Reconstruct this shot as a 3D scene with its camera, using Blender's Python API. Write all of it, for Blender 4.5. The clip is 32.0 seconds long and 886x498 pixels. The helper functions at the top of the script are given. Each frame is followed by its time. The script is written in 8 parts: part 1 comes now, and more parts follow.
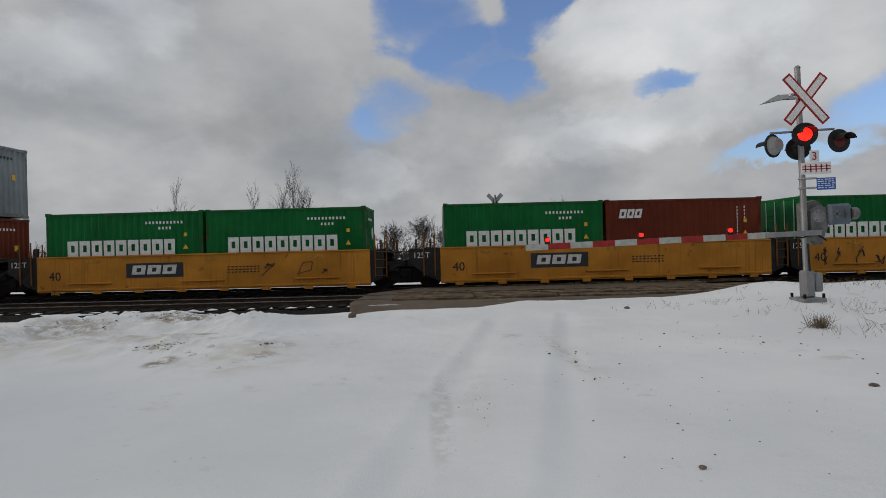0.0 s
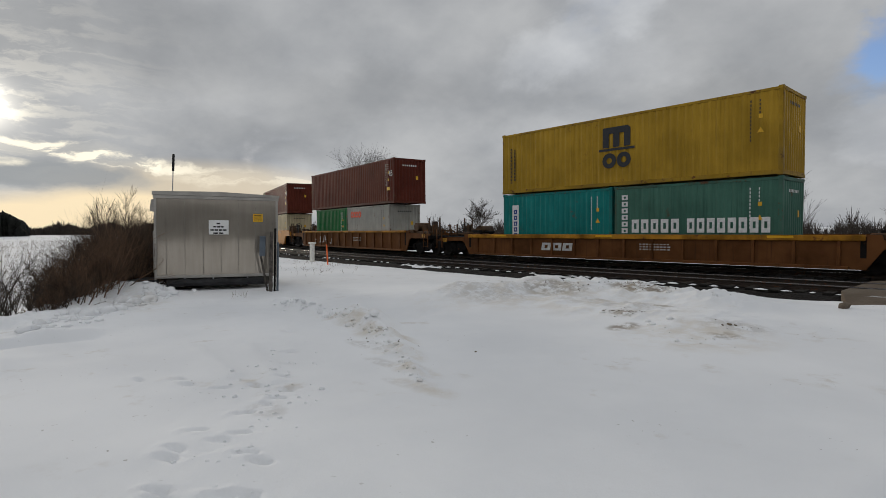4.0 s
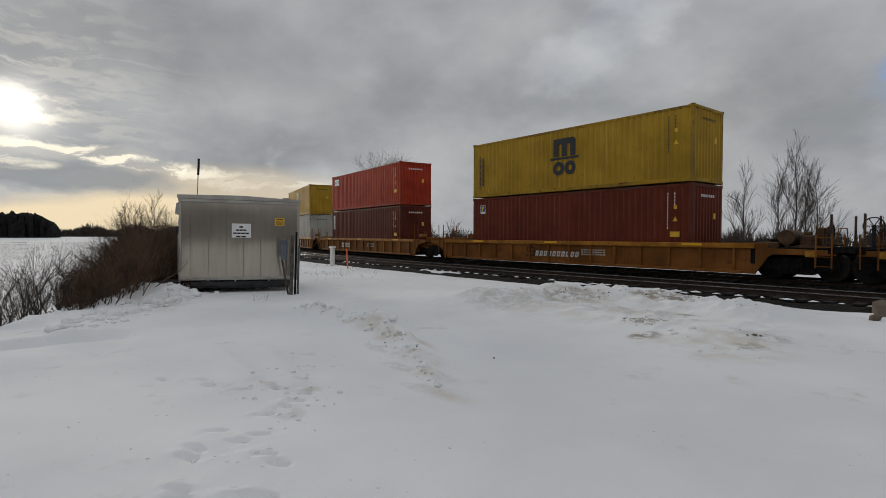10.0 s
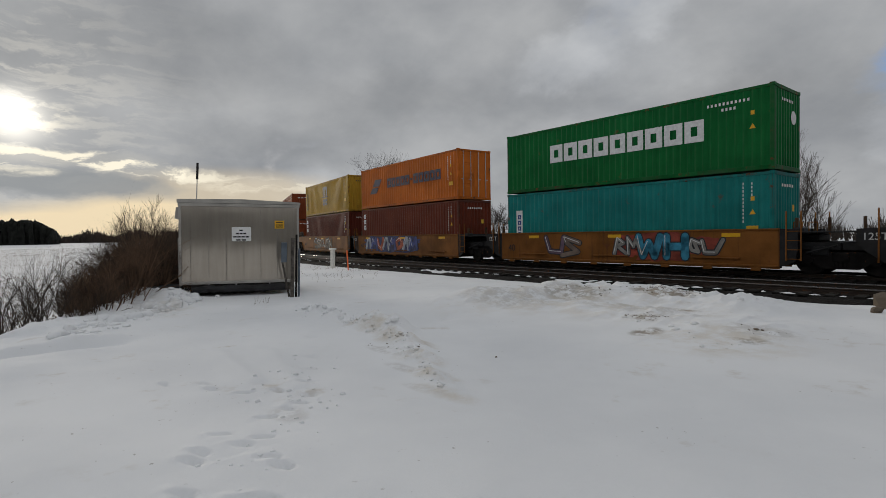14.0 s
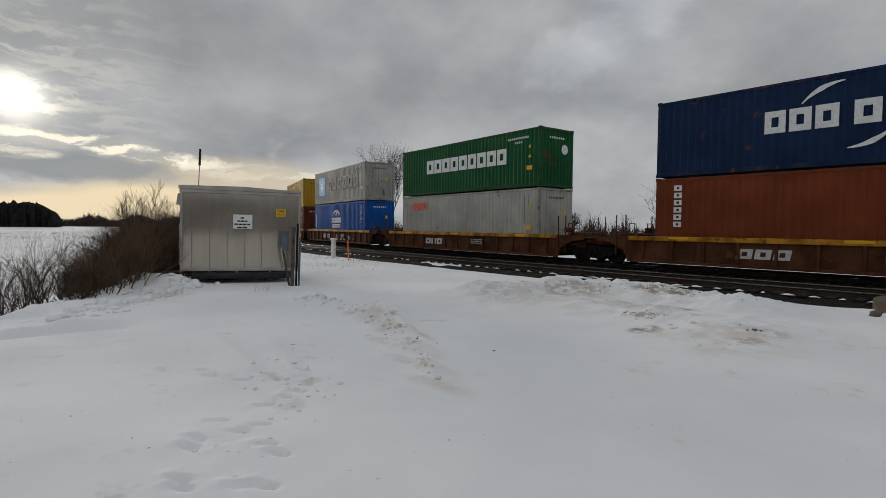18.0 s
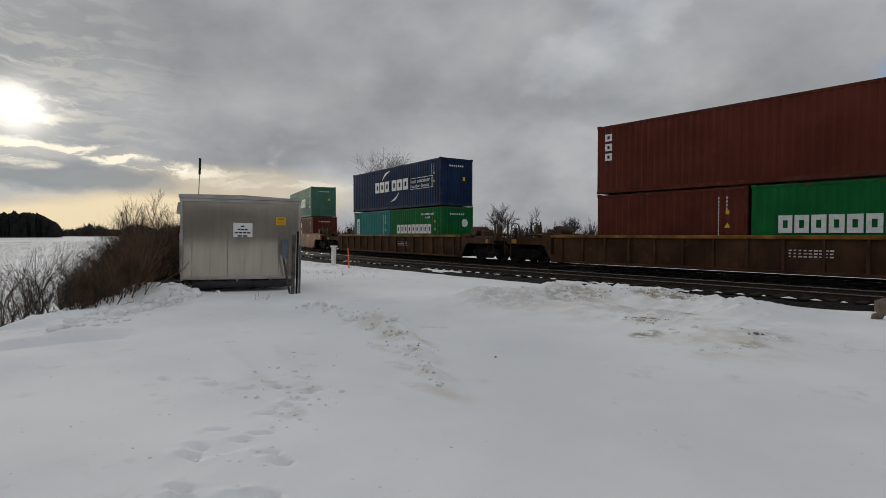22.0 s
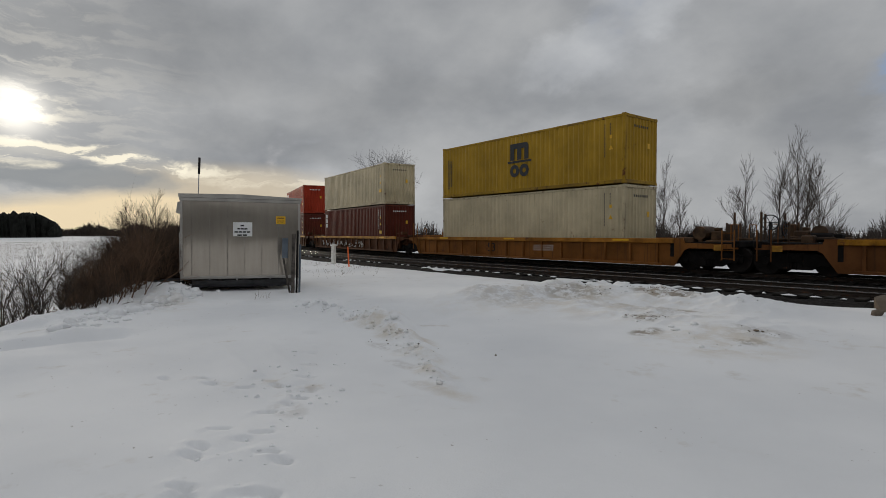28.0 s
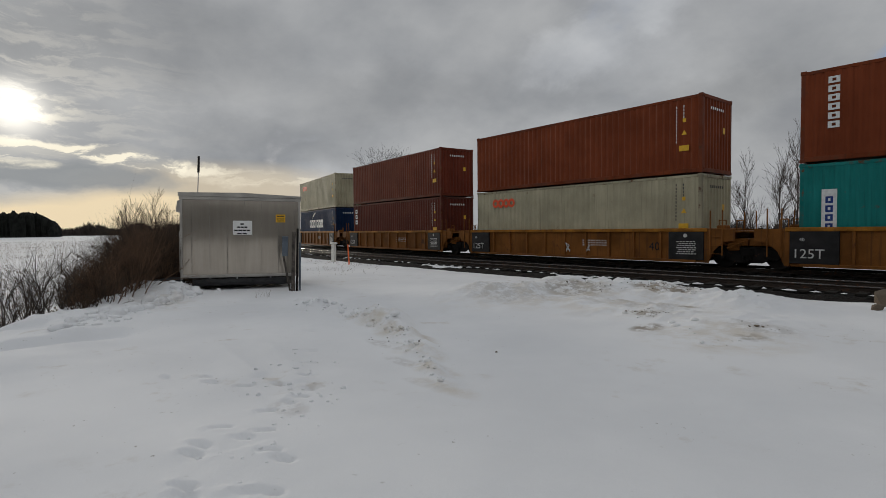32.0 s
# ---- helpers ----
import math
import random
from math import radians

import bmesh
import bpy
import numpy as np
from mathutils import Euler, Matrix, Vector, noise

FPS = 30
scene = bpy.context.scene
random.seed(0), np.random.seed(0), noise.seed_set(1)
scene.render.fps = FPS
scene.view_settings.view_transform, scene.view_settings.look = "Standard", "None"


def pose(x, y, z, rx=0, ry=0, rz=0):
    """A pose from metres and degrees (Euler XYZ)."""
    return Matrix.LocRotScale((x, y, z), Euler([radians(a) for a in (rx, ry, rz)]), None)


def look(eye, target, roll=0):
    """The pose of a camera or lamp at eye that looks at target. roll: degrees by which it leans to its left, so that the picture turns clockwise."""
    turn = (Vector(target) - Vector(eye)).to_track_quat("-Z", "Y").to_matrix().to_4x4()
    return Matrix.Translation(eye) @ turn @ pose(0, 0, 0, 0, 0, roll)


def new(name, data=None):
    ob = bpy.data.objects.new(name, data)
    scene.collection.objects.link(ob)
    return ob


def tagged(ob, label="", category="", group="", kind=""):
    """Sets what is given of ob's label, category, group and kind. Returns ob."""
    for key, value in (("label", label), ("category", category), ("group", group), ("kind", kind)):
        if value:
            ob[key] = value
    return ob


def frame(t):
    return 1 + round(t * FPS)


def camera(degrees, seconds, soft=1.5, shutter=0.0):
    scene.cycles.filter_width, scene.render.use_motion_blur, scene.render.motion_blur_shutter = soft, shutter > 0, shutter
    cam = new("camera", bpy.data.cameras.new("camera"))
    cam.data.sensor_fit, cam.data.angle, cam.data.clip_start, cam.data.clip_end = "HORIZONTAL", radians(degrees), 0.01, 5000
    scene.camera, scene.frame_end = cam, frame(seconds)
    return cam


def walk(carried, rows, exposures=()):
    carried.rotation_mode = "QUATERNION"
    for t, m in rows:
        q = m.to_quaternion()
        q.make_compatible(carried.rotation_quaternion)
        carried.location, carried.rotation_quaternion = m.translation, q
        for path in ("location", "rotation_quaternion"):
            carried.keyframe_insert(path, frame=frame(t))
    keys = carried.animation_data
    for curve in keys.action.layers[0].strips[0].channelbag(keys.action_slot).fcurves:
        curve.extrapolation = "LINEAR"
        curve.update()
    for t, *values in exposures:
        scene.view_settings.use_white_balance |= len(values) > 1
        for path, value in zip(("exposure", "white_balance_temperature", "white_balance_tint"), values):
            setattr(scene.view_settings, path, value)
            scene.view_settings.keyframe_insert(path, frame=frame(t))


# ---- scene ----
# Camera: held at one spot beside the road; seconds, yaw, pitch, roll
EYE = (0.0, 0.0, 1.45)
PATH = """
0 -0.62 -0.05 1.47 ; 0.2 2.79 -0.11 1.54 ; 0.5 8.12 -0.95 2.33 ; 1 10.76 -1.78 1.41 ; 1.5 13.78 -1.76 2.49 ; 2 28.42 -1.54 2.20 ;
2.5 41.10 -1.83 1.27 ; 3 44.95 -2.09 0.95 ; 3.5 45.67 -2.09 0.74 ; 4 46.44 -2.09 0.44 ; 4.5 47.17 -2.14 0.25 ; 6.5 48.46 -1.66 -0.12 ;
7 48.56 -1.63 -0.24 ; 7.5 48.56 -1.59 -0.19 ; 8 48.56 -1.57 -0.14 ; 8.5 48.55 -1.41 -0.20 ; 9 48.55 -1.43 0.02 ; 9.5 48.55 -1.34 -0.09 ;
10 48.54 -1.50 -0.13 ; 10.5 48.57 -1.87 -0.34 ; 11 48.56 -1.73 -0.21 ; 11.5 48.55 -1.43 -0.00 ; 12 48.55 -1.59 -0.08 ; 12.5 48.58 -1.70 -0.06 ;
13 48.56 -1.86 0.08 ; 13.5 48.52 -1.76 0.55 ; 14 48.54 -1.51 0.88 ; 14.5 48.53 -1.49 0.77 ; 16.5 48.56 -1.40 -0.27 ; 17 48.63 -1.84 -1.14 ;
17.5 48.65 -2.25 -0.77 ; 18 48.67 -2.30 -0.57 ; 18.5 48.65 -2.31 -0.48 ; 19 48.62 -2.29 -0.36 ; 19.5 48.63 -2.10 -0.19 ; 20 48.65 -2.09 -0.02 ;
20.5 48.66 -1.94 0.20 ; 21 48.71 -1.70 -0.04 ; 21.5 48.71 -1.67 -0.13 ; 22 48.68 -1.60 -0.03 ; 22.5 48.68 -1.60 -0.03 ; 23 48.66 -1.63 -0.05 ;
23.5 48.66 -1.59 -0.04 ; 24 48.67 -1.59 -0.04 ; 24.5 48.65 -1.68 0.09 ; 25 48.65 -1.72 0.01 ; 25.5 48.66 -1.86 -0.10 ; 26 48.65 -1.92 -0.14 ;
26.5 48.65 -1.84 -0.17 ; 28.5 48.66 -1.85 0.30 ; 29 48.64 -2.06 0.29 ; 29.5 48.64 -2.11 0.37 ; 30 48.65 -2.08 0.13 ; 30.5 48.63 -2.07 0.23 ;
31 48.64 -2.25 0.22 ; 31.5 48.64 -2.02 0.36 ; 32 48.65 -2.07 0.55
"""
cam = camera(79.7, 32.0, soft=0.75)
CAMERA_ROWS = []
for row in PATH.split(";"):
    sec, yaw, pitch, roll = (float(v) for v in row.split())
    CAMERA_ROWS.append((sec, pose(*EYE, 90 + pitch, roll, yaw)))
walk(cam, CAMERA_ROWS, exposures=((0.0, 0.06), (1.0, 0.12), (2.0, 0.18), (4.5, 0.13), (7.0, 0.03), (10.0, 0.0), (14.0, -0.02), (20.0, -0.02), (26.0, -0.08), (32.0, -0.08)))

# ---- world and sun ----
SUN_AZ, SUN_EL = radians(87.3), radians(10.4)      # azimuth to the left of +Y
SUN_DIR = Vector((-math.sin(SUN_AZ) * math.cos(SUN_EL), math.cos(SUN_AZ) * math.cos(SUN_EL), math.sin(SUN_EL)))


class Nodes:
    """Short writing for node trees."""

    def __init__(self, tree):
        self.tree = tree
        tree.nodes.clear()

    def add(self, kind, **given):
        node = self.tree.nodes.new(kind)
        for key, value in given.items():
            if key.startswith("s_"):
                self.put(node, key[2:], value)
            elif key == "op":
                node.operation = value
            elif key == "dims":
                node.noise_dimensions = value
            elif key == "clamp":
                node.use_clamp = value
        return node

    def put(self, node, key, value):
        socket = node.inputs[int(key)] if key.isdigit() else node.inputs[key.replace("_", " ")]
        if isinstance(value, bpy.types.NodeSocket):
            self.tree.links.new(value, socket)
        else:
            socket.default_value = value

    def math(self, op, a, b=0.0, clamp=False):
        node = self.tree.nodes.new("ShaderNodeMath")
        node.operation, node.use_clamp = op, clamp
        self.put(node, "0", a)
        self.put(node, "1", b)
        return node.outputs[0]

    def ramp(self, value, a, b):
        """0 below a, 1 above b, smooth between."""
        node = self.tree.nodes.new("ShaderNodeMapRange")
        node.interpolation_type = "SMOOTHSTEP"
        self.put(node, "0", value)
        node.inputs[1].default_value, node.inputs[2].default_value = a, b
        return node.outputs[0]

    def mix(self, factor, a, b, blend="MIX"):
        node = self.tree.nodes.new("ShaderNodeMix")
        node.data_type, node.blend_type = "RGBA", blend
        self.put(node, "0", factor)
        for key, value in ((6, a), (7, b)):
            if isinstance(value, bpy.types.NodeSocket):
                self.tree.links.new(value, node.inputs[key])
            else:
                node.inputs[key].default_value = (*value, 1) if len(value) == 3 else value
        return node.outputs[2]

    def noise(self, vector, scale, detail=5.0, rough=0.55, distortion=0.0):
        node = self.tree.nodes.new("ShaderNodeTexNoise")
        self.put(node, "Vector", vector)
        node.inputs["Scale"].default_value, node.inputs["Detail"].default_value = scale, detail
        node.inputs["Roughness"].default_value, node.inputs["Distortion"].default_value = rough, distortion
        return node.outputs[0]

    def vmath(self, op, a, b):
        node = self.tree.nodes.new("ShaderNodeVectorMath")
        node.operation = op
        self.put(node, "0", a)
        if b is not None:
            self.put(node, "1", b)
        return node

    def xyz(self, vector):
        node = self.tree.nodes.new("ShaderNodeSeparateXYZ")
        self.put(node, "0", vector)
        return node.outputs

    def vec(self, x, y, z):
        node = self.tree.nodes.new("ShaderNodeCombineXYZ")
        for key, value in enumerate((x, y, z)):
            self.put(node, str(key), value)
        return node.outputs[0]


# parts of the sky: azimuth to the left of +y, elevation, half sizes in degrees, weight
CLEAR_SKY = ((1, 25, 9, 6, 1.0), (-11, 23, 6, 4, 0.8), (-5, 20, 8, 5, 0.9), (4, 15, 6, 5, 0.7), (-8.5, 16.5, 5, 3, 0.7), (-14, 26, 7, 4, 0.9), (-22, 16.5, 5, 2.2, 0.85), (-33.5, 7.8, 9, 2.2, 1.25), (-40, 12, 6, 4, 1.0), (8, 13, 4, 6, 0.35))
CLOUD_TONES = ((-24, 20.5, 15, 6, 0.55), (-24, 13, 13, 4, 0.40), (-37, 18, 8, 6, 0.3), (-15, 11, 9, 3.5, 0.30), (30, 18, 8, 6, 0.16), (6, 8, 6, 3, 0.25), (36.4, 17.4, 7, 4, 0.30), (28.5, 22, 5, 5, 0.30), (33, 9, 14, 4, 0.10),
               (80, 18, 18, 7, -0.14), (55, 14, 15, 3.5, -0.10), (67, 10.5, 9, 2.2, -0.06), (16, 12, 10, 8, -0.07), (20, 12.5, 7, 3, -0.10), (60, 5, 12, 4, 0.22))
LOW_GLOW = ((80, 1.6, 16, 2.6, 0.95), (70, 4.0, 15, 3.4, 0.50), (88, 1.0, 8, 1.8, 0.4))
LOW_CLOUD = ((83.5, 5.0, 7, 1.7, 0.95), (89, 5.3, 4, 1.2, 0.7), (78, 4.6, 5, 1.1, 0.5))
TORN_LIGHT = ((88.5, 7.2, 7, 1.0, 1.0), (82, 7.2, 7, 0.9, 1.0), (77.5, 6.3, 5, 0.9, 0.95), (73.5, 6.0, 5, 0.7, 0.7), (88, 10, 5, 2.2, 0.55), (86, 5.9, 3, 0.6, 0.6), (66, 5.2, 9, 1.0, 0.35))


def build_world():
    """A winter sky: Nishita blue behind broken cloud, brightest towards the veiled sun."""
    world = bpy.data.worlds.new("winter_sky")
    scene.world = world
    world.use_nodes = True
    n = Nodes(world.node_tree)
    sky = n.add("ShaderNodeTexSky")
    sky.sky_type, sky.sun_disc = "NISHITA", False
    sky.sun_elevation, sky.sun_rotation = SUN_EL, -SUN_AZ % (2 * math.pi)
    sky.altitude, sky.dust_density = 100, 1.5
    way = n.add("ShaderNodeTexCoord").outputs["Generated"]
    x, y, z = n.xyz(way)
    up = n.math("MAXIMUM", z, 0.0)
    flat = n.math("DIVIDE", 1.0, n.math("ADD", up, 0.62))
    plane = n.vec(n.math("MULTIPLY", x, flat), n.math("MULTIPLY", y, flat), n.math("MULTIPLY", up, 0.9))
    big = n.noise(plane, 1.9, 3.0, 0.5)
    puffs = n.noise(plane, 4.2, 7.0, 0.52, 0.15)
    wisps = n.noise(plane, 10.0, 6.0, 0.6)
    near_sun = n.math("MAXIMUM", n.vmath("DOT_PRODUCT", way, tuple(SUN_DIR)).outputs["Value"], 0.0)
    # degrees to the left of +y and over the horizon, frayed so that no cloud has a smooth edge
    wob_a, wob_b = n.noise(plane, 3.1, 6.0, 0.6), n.noise(plane, 3.7, 6.0, 0.62, 0.3)
    az = n.math("MULTIPLY", n.math("ARCTAN2", n.math("MULTIPLY", x, -1.0), y), 57.2958)
    el = n.math("MULTIPLY", n.math("ARCSINE", z), 57.2958)
    az = n.math("ADD", az, n.math("MULTIPLY", n.math("SUBTRACT", wob_a, 0.5), 15.0))
    el_soft = n.math("ADD", el, n.math("MULTIPLY", n.math("SUBTRACT", wob_b, 0.5), 10.0))
    el_low = n.math("ADD", el, n.math("MULTIPLY", n.math("SUBTRACT", wob_b, 0.5), 4.0))

    def spread(spots, height):
        """Sum of soft spots: azimuth, elevation, half sizes, weight."""
        total = 0.0
        for a, e, ra, re, weight in spots:
            u, v = n.math("DIVIDE", n.math("SUBTRACT", az, a), ra), n.math("DIVIDE", n.math("SUBTRACT", height, e), re)
            far = n.math("ADD", n.math("MULTIPLY", u, u), n.math("MULTIPLY", v, v))
            total = n.math("ADD", total, n.math("MULTIPLY", n.math("SUBTRACT", 1.0, n.ramp(far, 0.0, 1.0)), weight))
        return total
    core = n.math("POWER", near_sun, 1800.0)
    halo = n.math("POWER", near_sun, 75.0)
    # cover of cloud, torn open over the railway
    clear = spread(CLEAR_SKY, el_soft)
    cover = n.math("SUBTRACT", 1.0, n.ramp(n.math("ADD", clear, n.math("MULTIPLY", n.math("SUBTRACT", 0.5, puffs), 1.5)), 0.25, 0.95))
    shade = n.math("ADD", n.math("ADD", n.math("MULTIPLY", puffs, 0.46), n.math("MULTIPLY", big, 0.40)), n.math("MULTIPLY", wisps, 0.14))
    tone = n.mix(n.ramp(shade, 0.30, 0.70), (0.262, 0.275, 0.295), (0.455, 0.463, 0.470))
    gain = n.math("ADD", 1.0, spread(CLOUD_TONES, el_soft))
    tone = n.mix(1.0, tone, n.vec(gain, gain, gain), "MULTIPLY")
    # light that breaks through under and beside the sun
    streaks = n.noise(n.vec(n.math("MULTIPLY", az, 0.16), n.math("MULTIPLY", el_low, 0.75), 0.0), 1.0, 8.0, 0.62, 0.4)
    torn = n.ramp(streaks, 0.44, 0.60)
    lit = n.mix(n.math("MULTIPLY", halo, n.math("ADD", n.math("MULTIPLY", torn, 0.32), 0.06)), tone, (0.90, 0.85, 0.74))
    glow = n.math("MINIMUM", spread(LOW_GLOW, el), 0.92)
    lit = n.mix(glow, lit, (0.93, 0.76, 0.50))
    veil = n.math("MINIMUM", spread(LOW_CLOUD, el_low), 0.85)
    lit = n.mix(veil, lit, (0.30, 0.315, 0.325))
    rims = n.math("MINIMUM", n.math("MULTIPLY", spread(TORN_LIGHT, el_low), n.math("ADD", torn, 0.12)), 0.95)
    lit = n.mix(rims, lit, (1.05, 0.97, 0.78))
    lit = n.mix(n.math("MULTIPLY", core, n.math("ADD", n.math("MULTIPLY", torn, 0.3), 0.7)), lit, (1.9, 1.8, 1.6))
    # sky above the view is brightened, as overcast is overhead, to light the snow
    lit = n.mix(1.0, lit, n.mix(n.ramp(z, 0.38, 0.95), (1.0, 1.0, 1.0), (1.45, 1.45, 1.45)), "MULTIPLY")
    cloud = n.add("ShaderNodeBackground", s_Color=lit, s_Strength=1.0)
    blue = n.add("ShaderNodeBackground", s_Color=n.mix(1.0, sky.outputs[0], (0.86, 0.96, 1.35), "MULTIPLY"), s_Strength=0.15)
    both = n.tree.nodes.new("ShaderNodeMixShader")
    n.put(both, "0", cover)
    n.put(both, "1", blue.outputs[0])
    n.put(both, "2", cloud.outputs[0])
    out = n.add("ShaderNodeOutputWorld")
    n.put(out, "Surface", both.outputs[0])


build_world()
sun = new("sun", bpy.data.lights.new("sun", "SUN"))
sun.data.energy, sun.data.angle, sun.data.color = 0.9, radians(12), (1.0, 0.9, 0.76)
sun.matrix_world = look(SUN_DIR * 100, (0, 0, 0))

# ---- materials ----
MATS = {}


def paint(name, col, rough=0.5, metal=0.0, var=0.18, scale=3.0, rust=0.0, streak=0.0, bump=0.15, fine=60.0, dirt_or_shade=(0.10, 0.055, 0.03), grime_or_shade=0.0, shine=0.28):
    """A weathered surface: two scales of tone, rust and run-down streaks, fine relief."""
    if name in MATS:
        return MATS[name]
    m = bpy.data.materials.new(name)
    m.use_nodes = True
    n = Nodes(m.node_tree)
    at = n.add("ShaderNodeTexCoord").outputs["Object"]
    luck = n.add("ShaderNodeObjectInfo").outputs["Random"]
    at = n.vmath("ADD", at, n.vec(n.math("MULTIPLY", luck, 37.0), n.math("MULTIPLY", luck, 11.0), 0.0)).outputs[0]
    broad = n.noise(at, scale, 4.0)
    grain = n.noise(at, fine, 3.0)
    tone = n.math("ADD", n.math("MULTIPLY", broad, 0.75), n.math("MULTIPLY", grain, 0.25))
    dark = tuple(c * (1 - var * 1.6) for c in col)
    light = tuple(min(c * (1 + var * 1.3) + 0.004, 1) for c in col)
    colour = n.mix(n.ramp(tone, 0.3, 0.7), dark, light)
    rough_v = n.math("ADD", rough - 0.1, n.math("MULTIPLY", grain, 0.2), True)
    if streak:
        runs = n.noise(n.vmath("MULTIPLY", at, (6.0, 6.0, 0.22)).outputs[0], 1.8, 6.0, 0.62)
        colour = n.mix(n.math("MULTIPLY", n.ramp(runs, 0.54, 0.68), streak), colour, dirt_or_shade)
    if rust:
        spots = n.noise(at, scale * 2.3, 7.0, 0.65)
        colour = n.mix(n.math("MULTIPLY", n.ramp(spots, 0.66 - 0.16 * rust, 0.74 - 0.12 * rust), min(1.0, 0.5 + rust)), colour, (0.13, 0.05, 0.02))
    if grime_or_shade:
        smear = n.noise(at, 0.8, 5.0, 0.6)
        colour = n.mix(n.math("MULTIPLY", n.ramp(smear, 0.4, 0.7), grime_or_shade), colour, (0.05, 0.04, 0.035))
    shader = n.add("ShaderNodeBsdfPrincipled", s_Base_Color=colour, s_Roughness=rough_v, s_Metallic=metal, s_Specular_IOR_Level=shine)
    if bump:
        relief = n.add("ShaderNodeBump", s_Strength=bump, s_Distance=0.01, s_Height=tone)
        n.put(shader, "Normal", relief.outputs[0])
    n.put(n.add("ShaderNodeOutputMaterial"), "Surface", shader.outputs[0])
    MATS[name] = m
    return m


def rolled(name, light, dark):
    """Bare rolled sheet metal: a dull mirror with long faint stains, slightly wavy."""
    m = bpy.data.materials.new(name)
    m.use_nodes = True
    n = Nodes(m.node_tree)
    at = n.add("ShaderNodeTexCoord").outputs["Object"]
    broad = n.noise(at, 1.3, 5.0, 0.6)
    runs = n.noise(n.vmath("MULTIPLY", at, (5.0, 5.0, 0.35)).outputs[0], 1.6, 5.0, 0.6)
    stain = n.math("ADD", n.math("MULTIPLY", broad, 0.5), n.math("MULTIPLY", runs, 0.5))
    colour = n.mix(n.ramp(stain, 0.36, 0.64), dark, light)
    relief = n.add("ShaderNodeBump", s_Strength=0.12, s_Distance=0.02, s_Height=n.noise(at, 1.1, 2.0, 0.4)).outputs[0]
    dull = n.add("ShaderNodeBsdfPrincipled", s_Base_Color=colour, s_Roughness=0.38, s_Metallic=1.0, s_Normal=relief)
    bright = n.add("ShaderNodeBsdfPrincipled", s_Base_Color=colour, s_Roughness=n.math("ADD", 0.05, n.math("MULTIPLY", broad, 0.09)), s_Metallic=1.0, s_Normal=relief)
    both = n.add("ShaderNodeMixShader", s_0=0.62)
    n.put(both, "1", dull.outputs[0])
    n.put(both, "2", bright.outputs[0])
    n.put(n.add("ShaderNodeOutputMaterial"), "Surface", both.outputs[0])
    MATS[name] = m
    return m


def glowing(name, col, strength):
    if name in MATS:
        return MATS[name]
    m = bpy.data.materials.new(name)
    m.use_nodes = True
    n = Nodes(m.node_tree)
    shader = n.add("ShaderNodeBsdfPrincipled", s_Base_Color=(*col, 1), s_Roughness=0.3, s_Emission_Color=(*col, 1), s_Emission_Strength=strength)
    n.put(n.add("ShaderNodeOutputMaterial"), "Surface", shader.outputs[0])
    MATS[name] = m
    return m


SNOW_STAINS = (  # dirty patches: middle, half sizes, strength
    (-5.1, 10.75, 0.75, 0.30, 0.8), (-4.45, 8.5, 0.3, 0.45, 0.8), (-2.95, 8.8, 0.35, 0.25, 0.6), (-4.95, 9.45, 0.36, 0.42, 0.75), (-5.95, 12.1, 0.95, 0.55, 0.85), (-7.6, 11.0, 1.1, 0.9, 0.6), (-3.0, 9.4, 0.7, 0.5, 0.3), (-5.6, 10.2, 2.2, 0.7, 0.25), (-8.6, 9.6, 1.6, 1.2, 0.28),
    (-6.5, 4.6, 0.7, 0.16, 0.25), (-5.5, 4.15, 0.5, 0.14, 0.2), (-4.6, 3.75, 0.5, 0.14, 0.15), (0.0, 5.6, 0.16, 1.9, 0.22), (2.0, 8.6, 0.16, 2.0, 0.20), (-4.85, 2.25, 0.35, 0.2, 0.22), (-14.6, 3.3, 1.8, 0.6, 0.2))
SNOW_TINTS = (   # faint yellow-brown: dirty snow, and the bank's lit face painted warm; middle, half sizes, strength
    (-6.6, 10.6, 3.4, 2.4, 0.45), (-8.6, 9.0, 1.8, 1.8, 0.25), (-3.4, 8.6, 1.5, 1.5, 0.55), (-8.2, 5.5, 1.5, 0.45, 0.7), (-6.8, 5.15, 0.9, 0.40, 0.85), (-5.8, 4.6, 0.7, 0.32, 0.8), (-5.0, 4.2, 0.6, 0.25, 0.7), (-4.3, 3.8, 0.6, 0.22, 0.55), (-14.5, 3.4, 2.4, 0.9, 0.35), (0.3, 6.6, 0.4, 2.4, 0.22), (2.1, 8.4, 0.4, 3.0, 0.22))


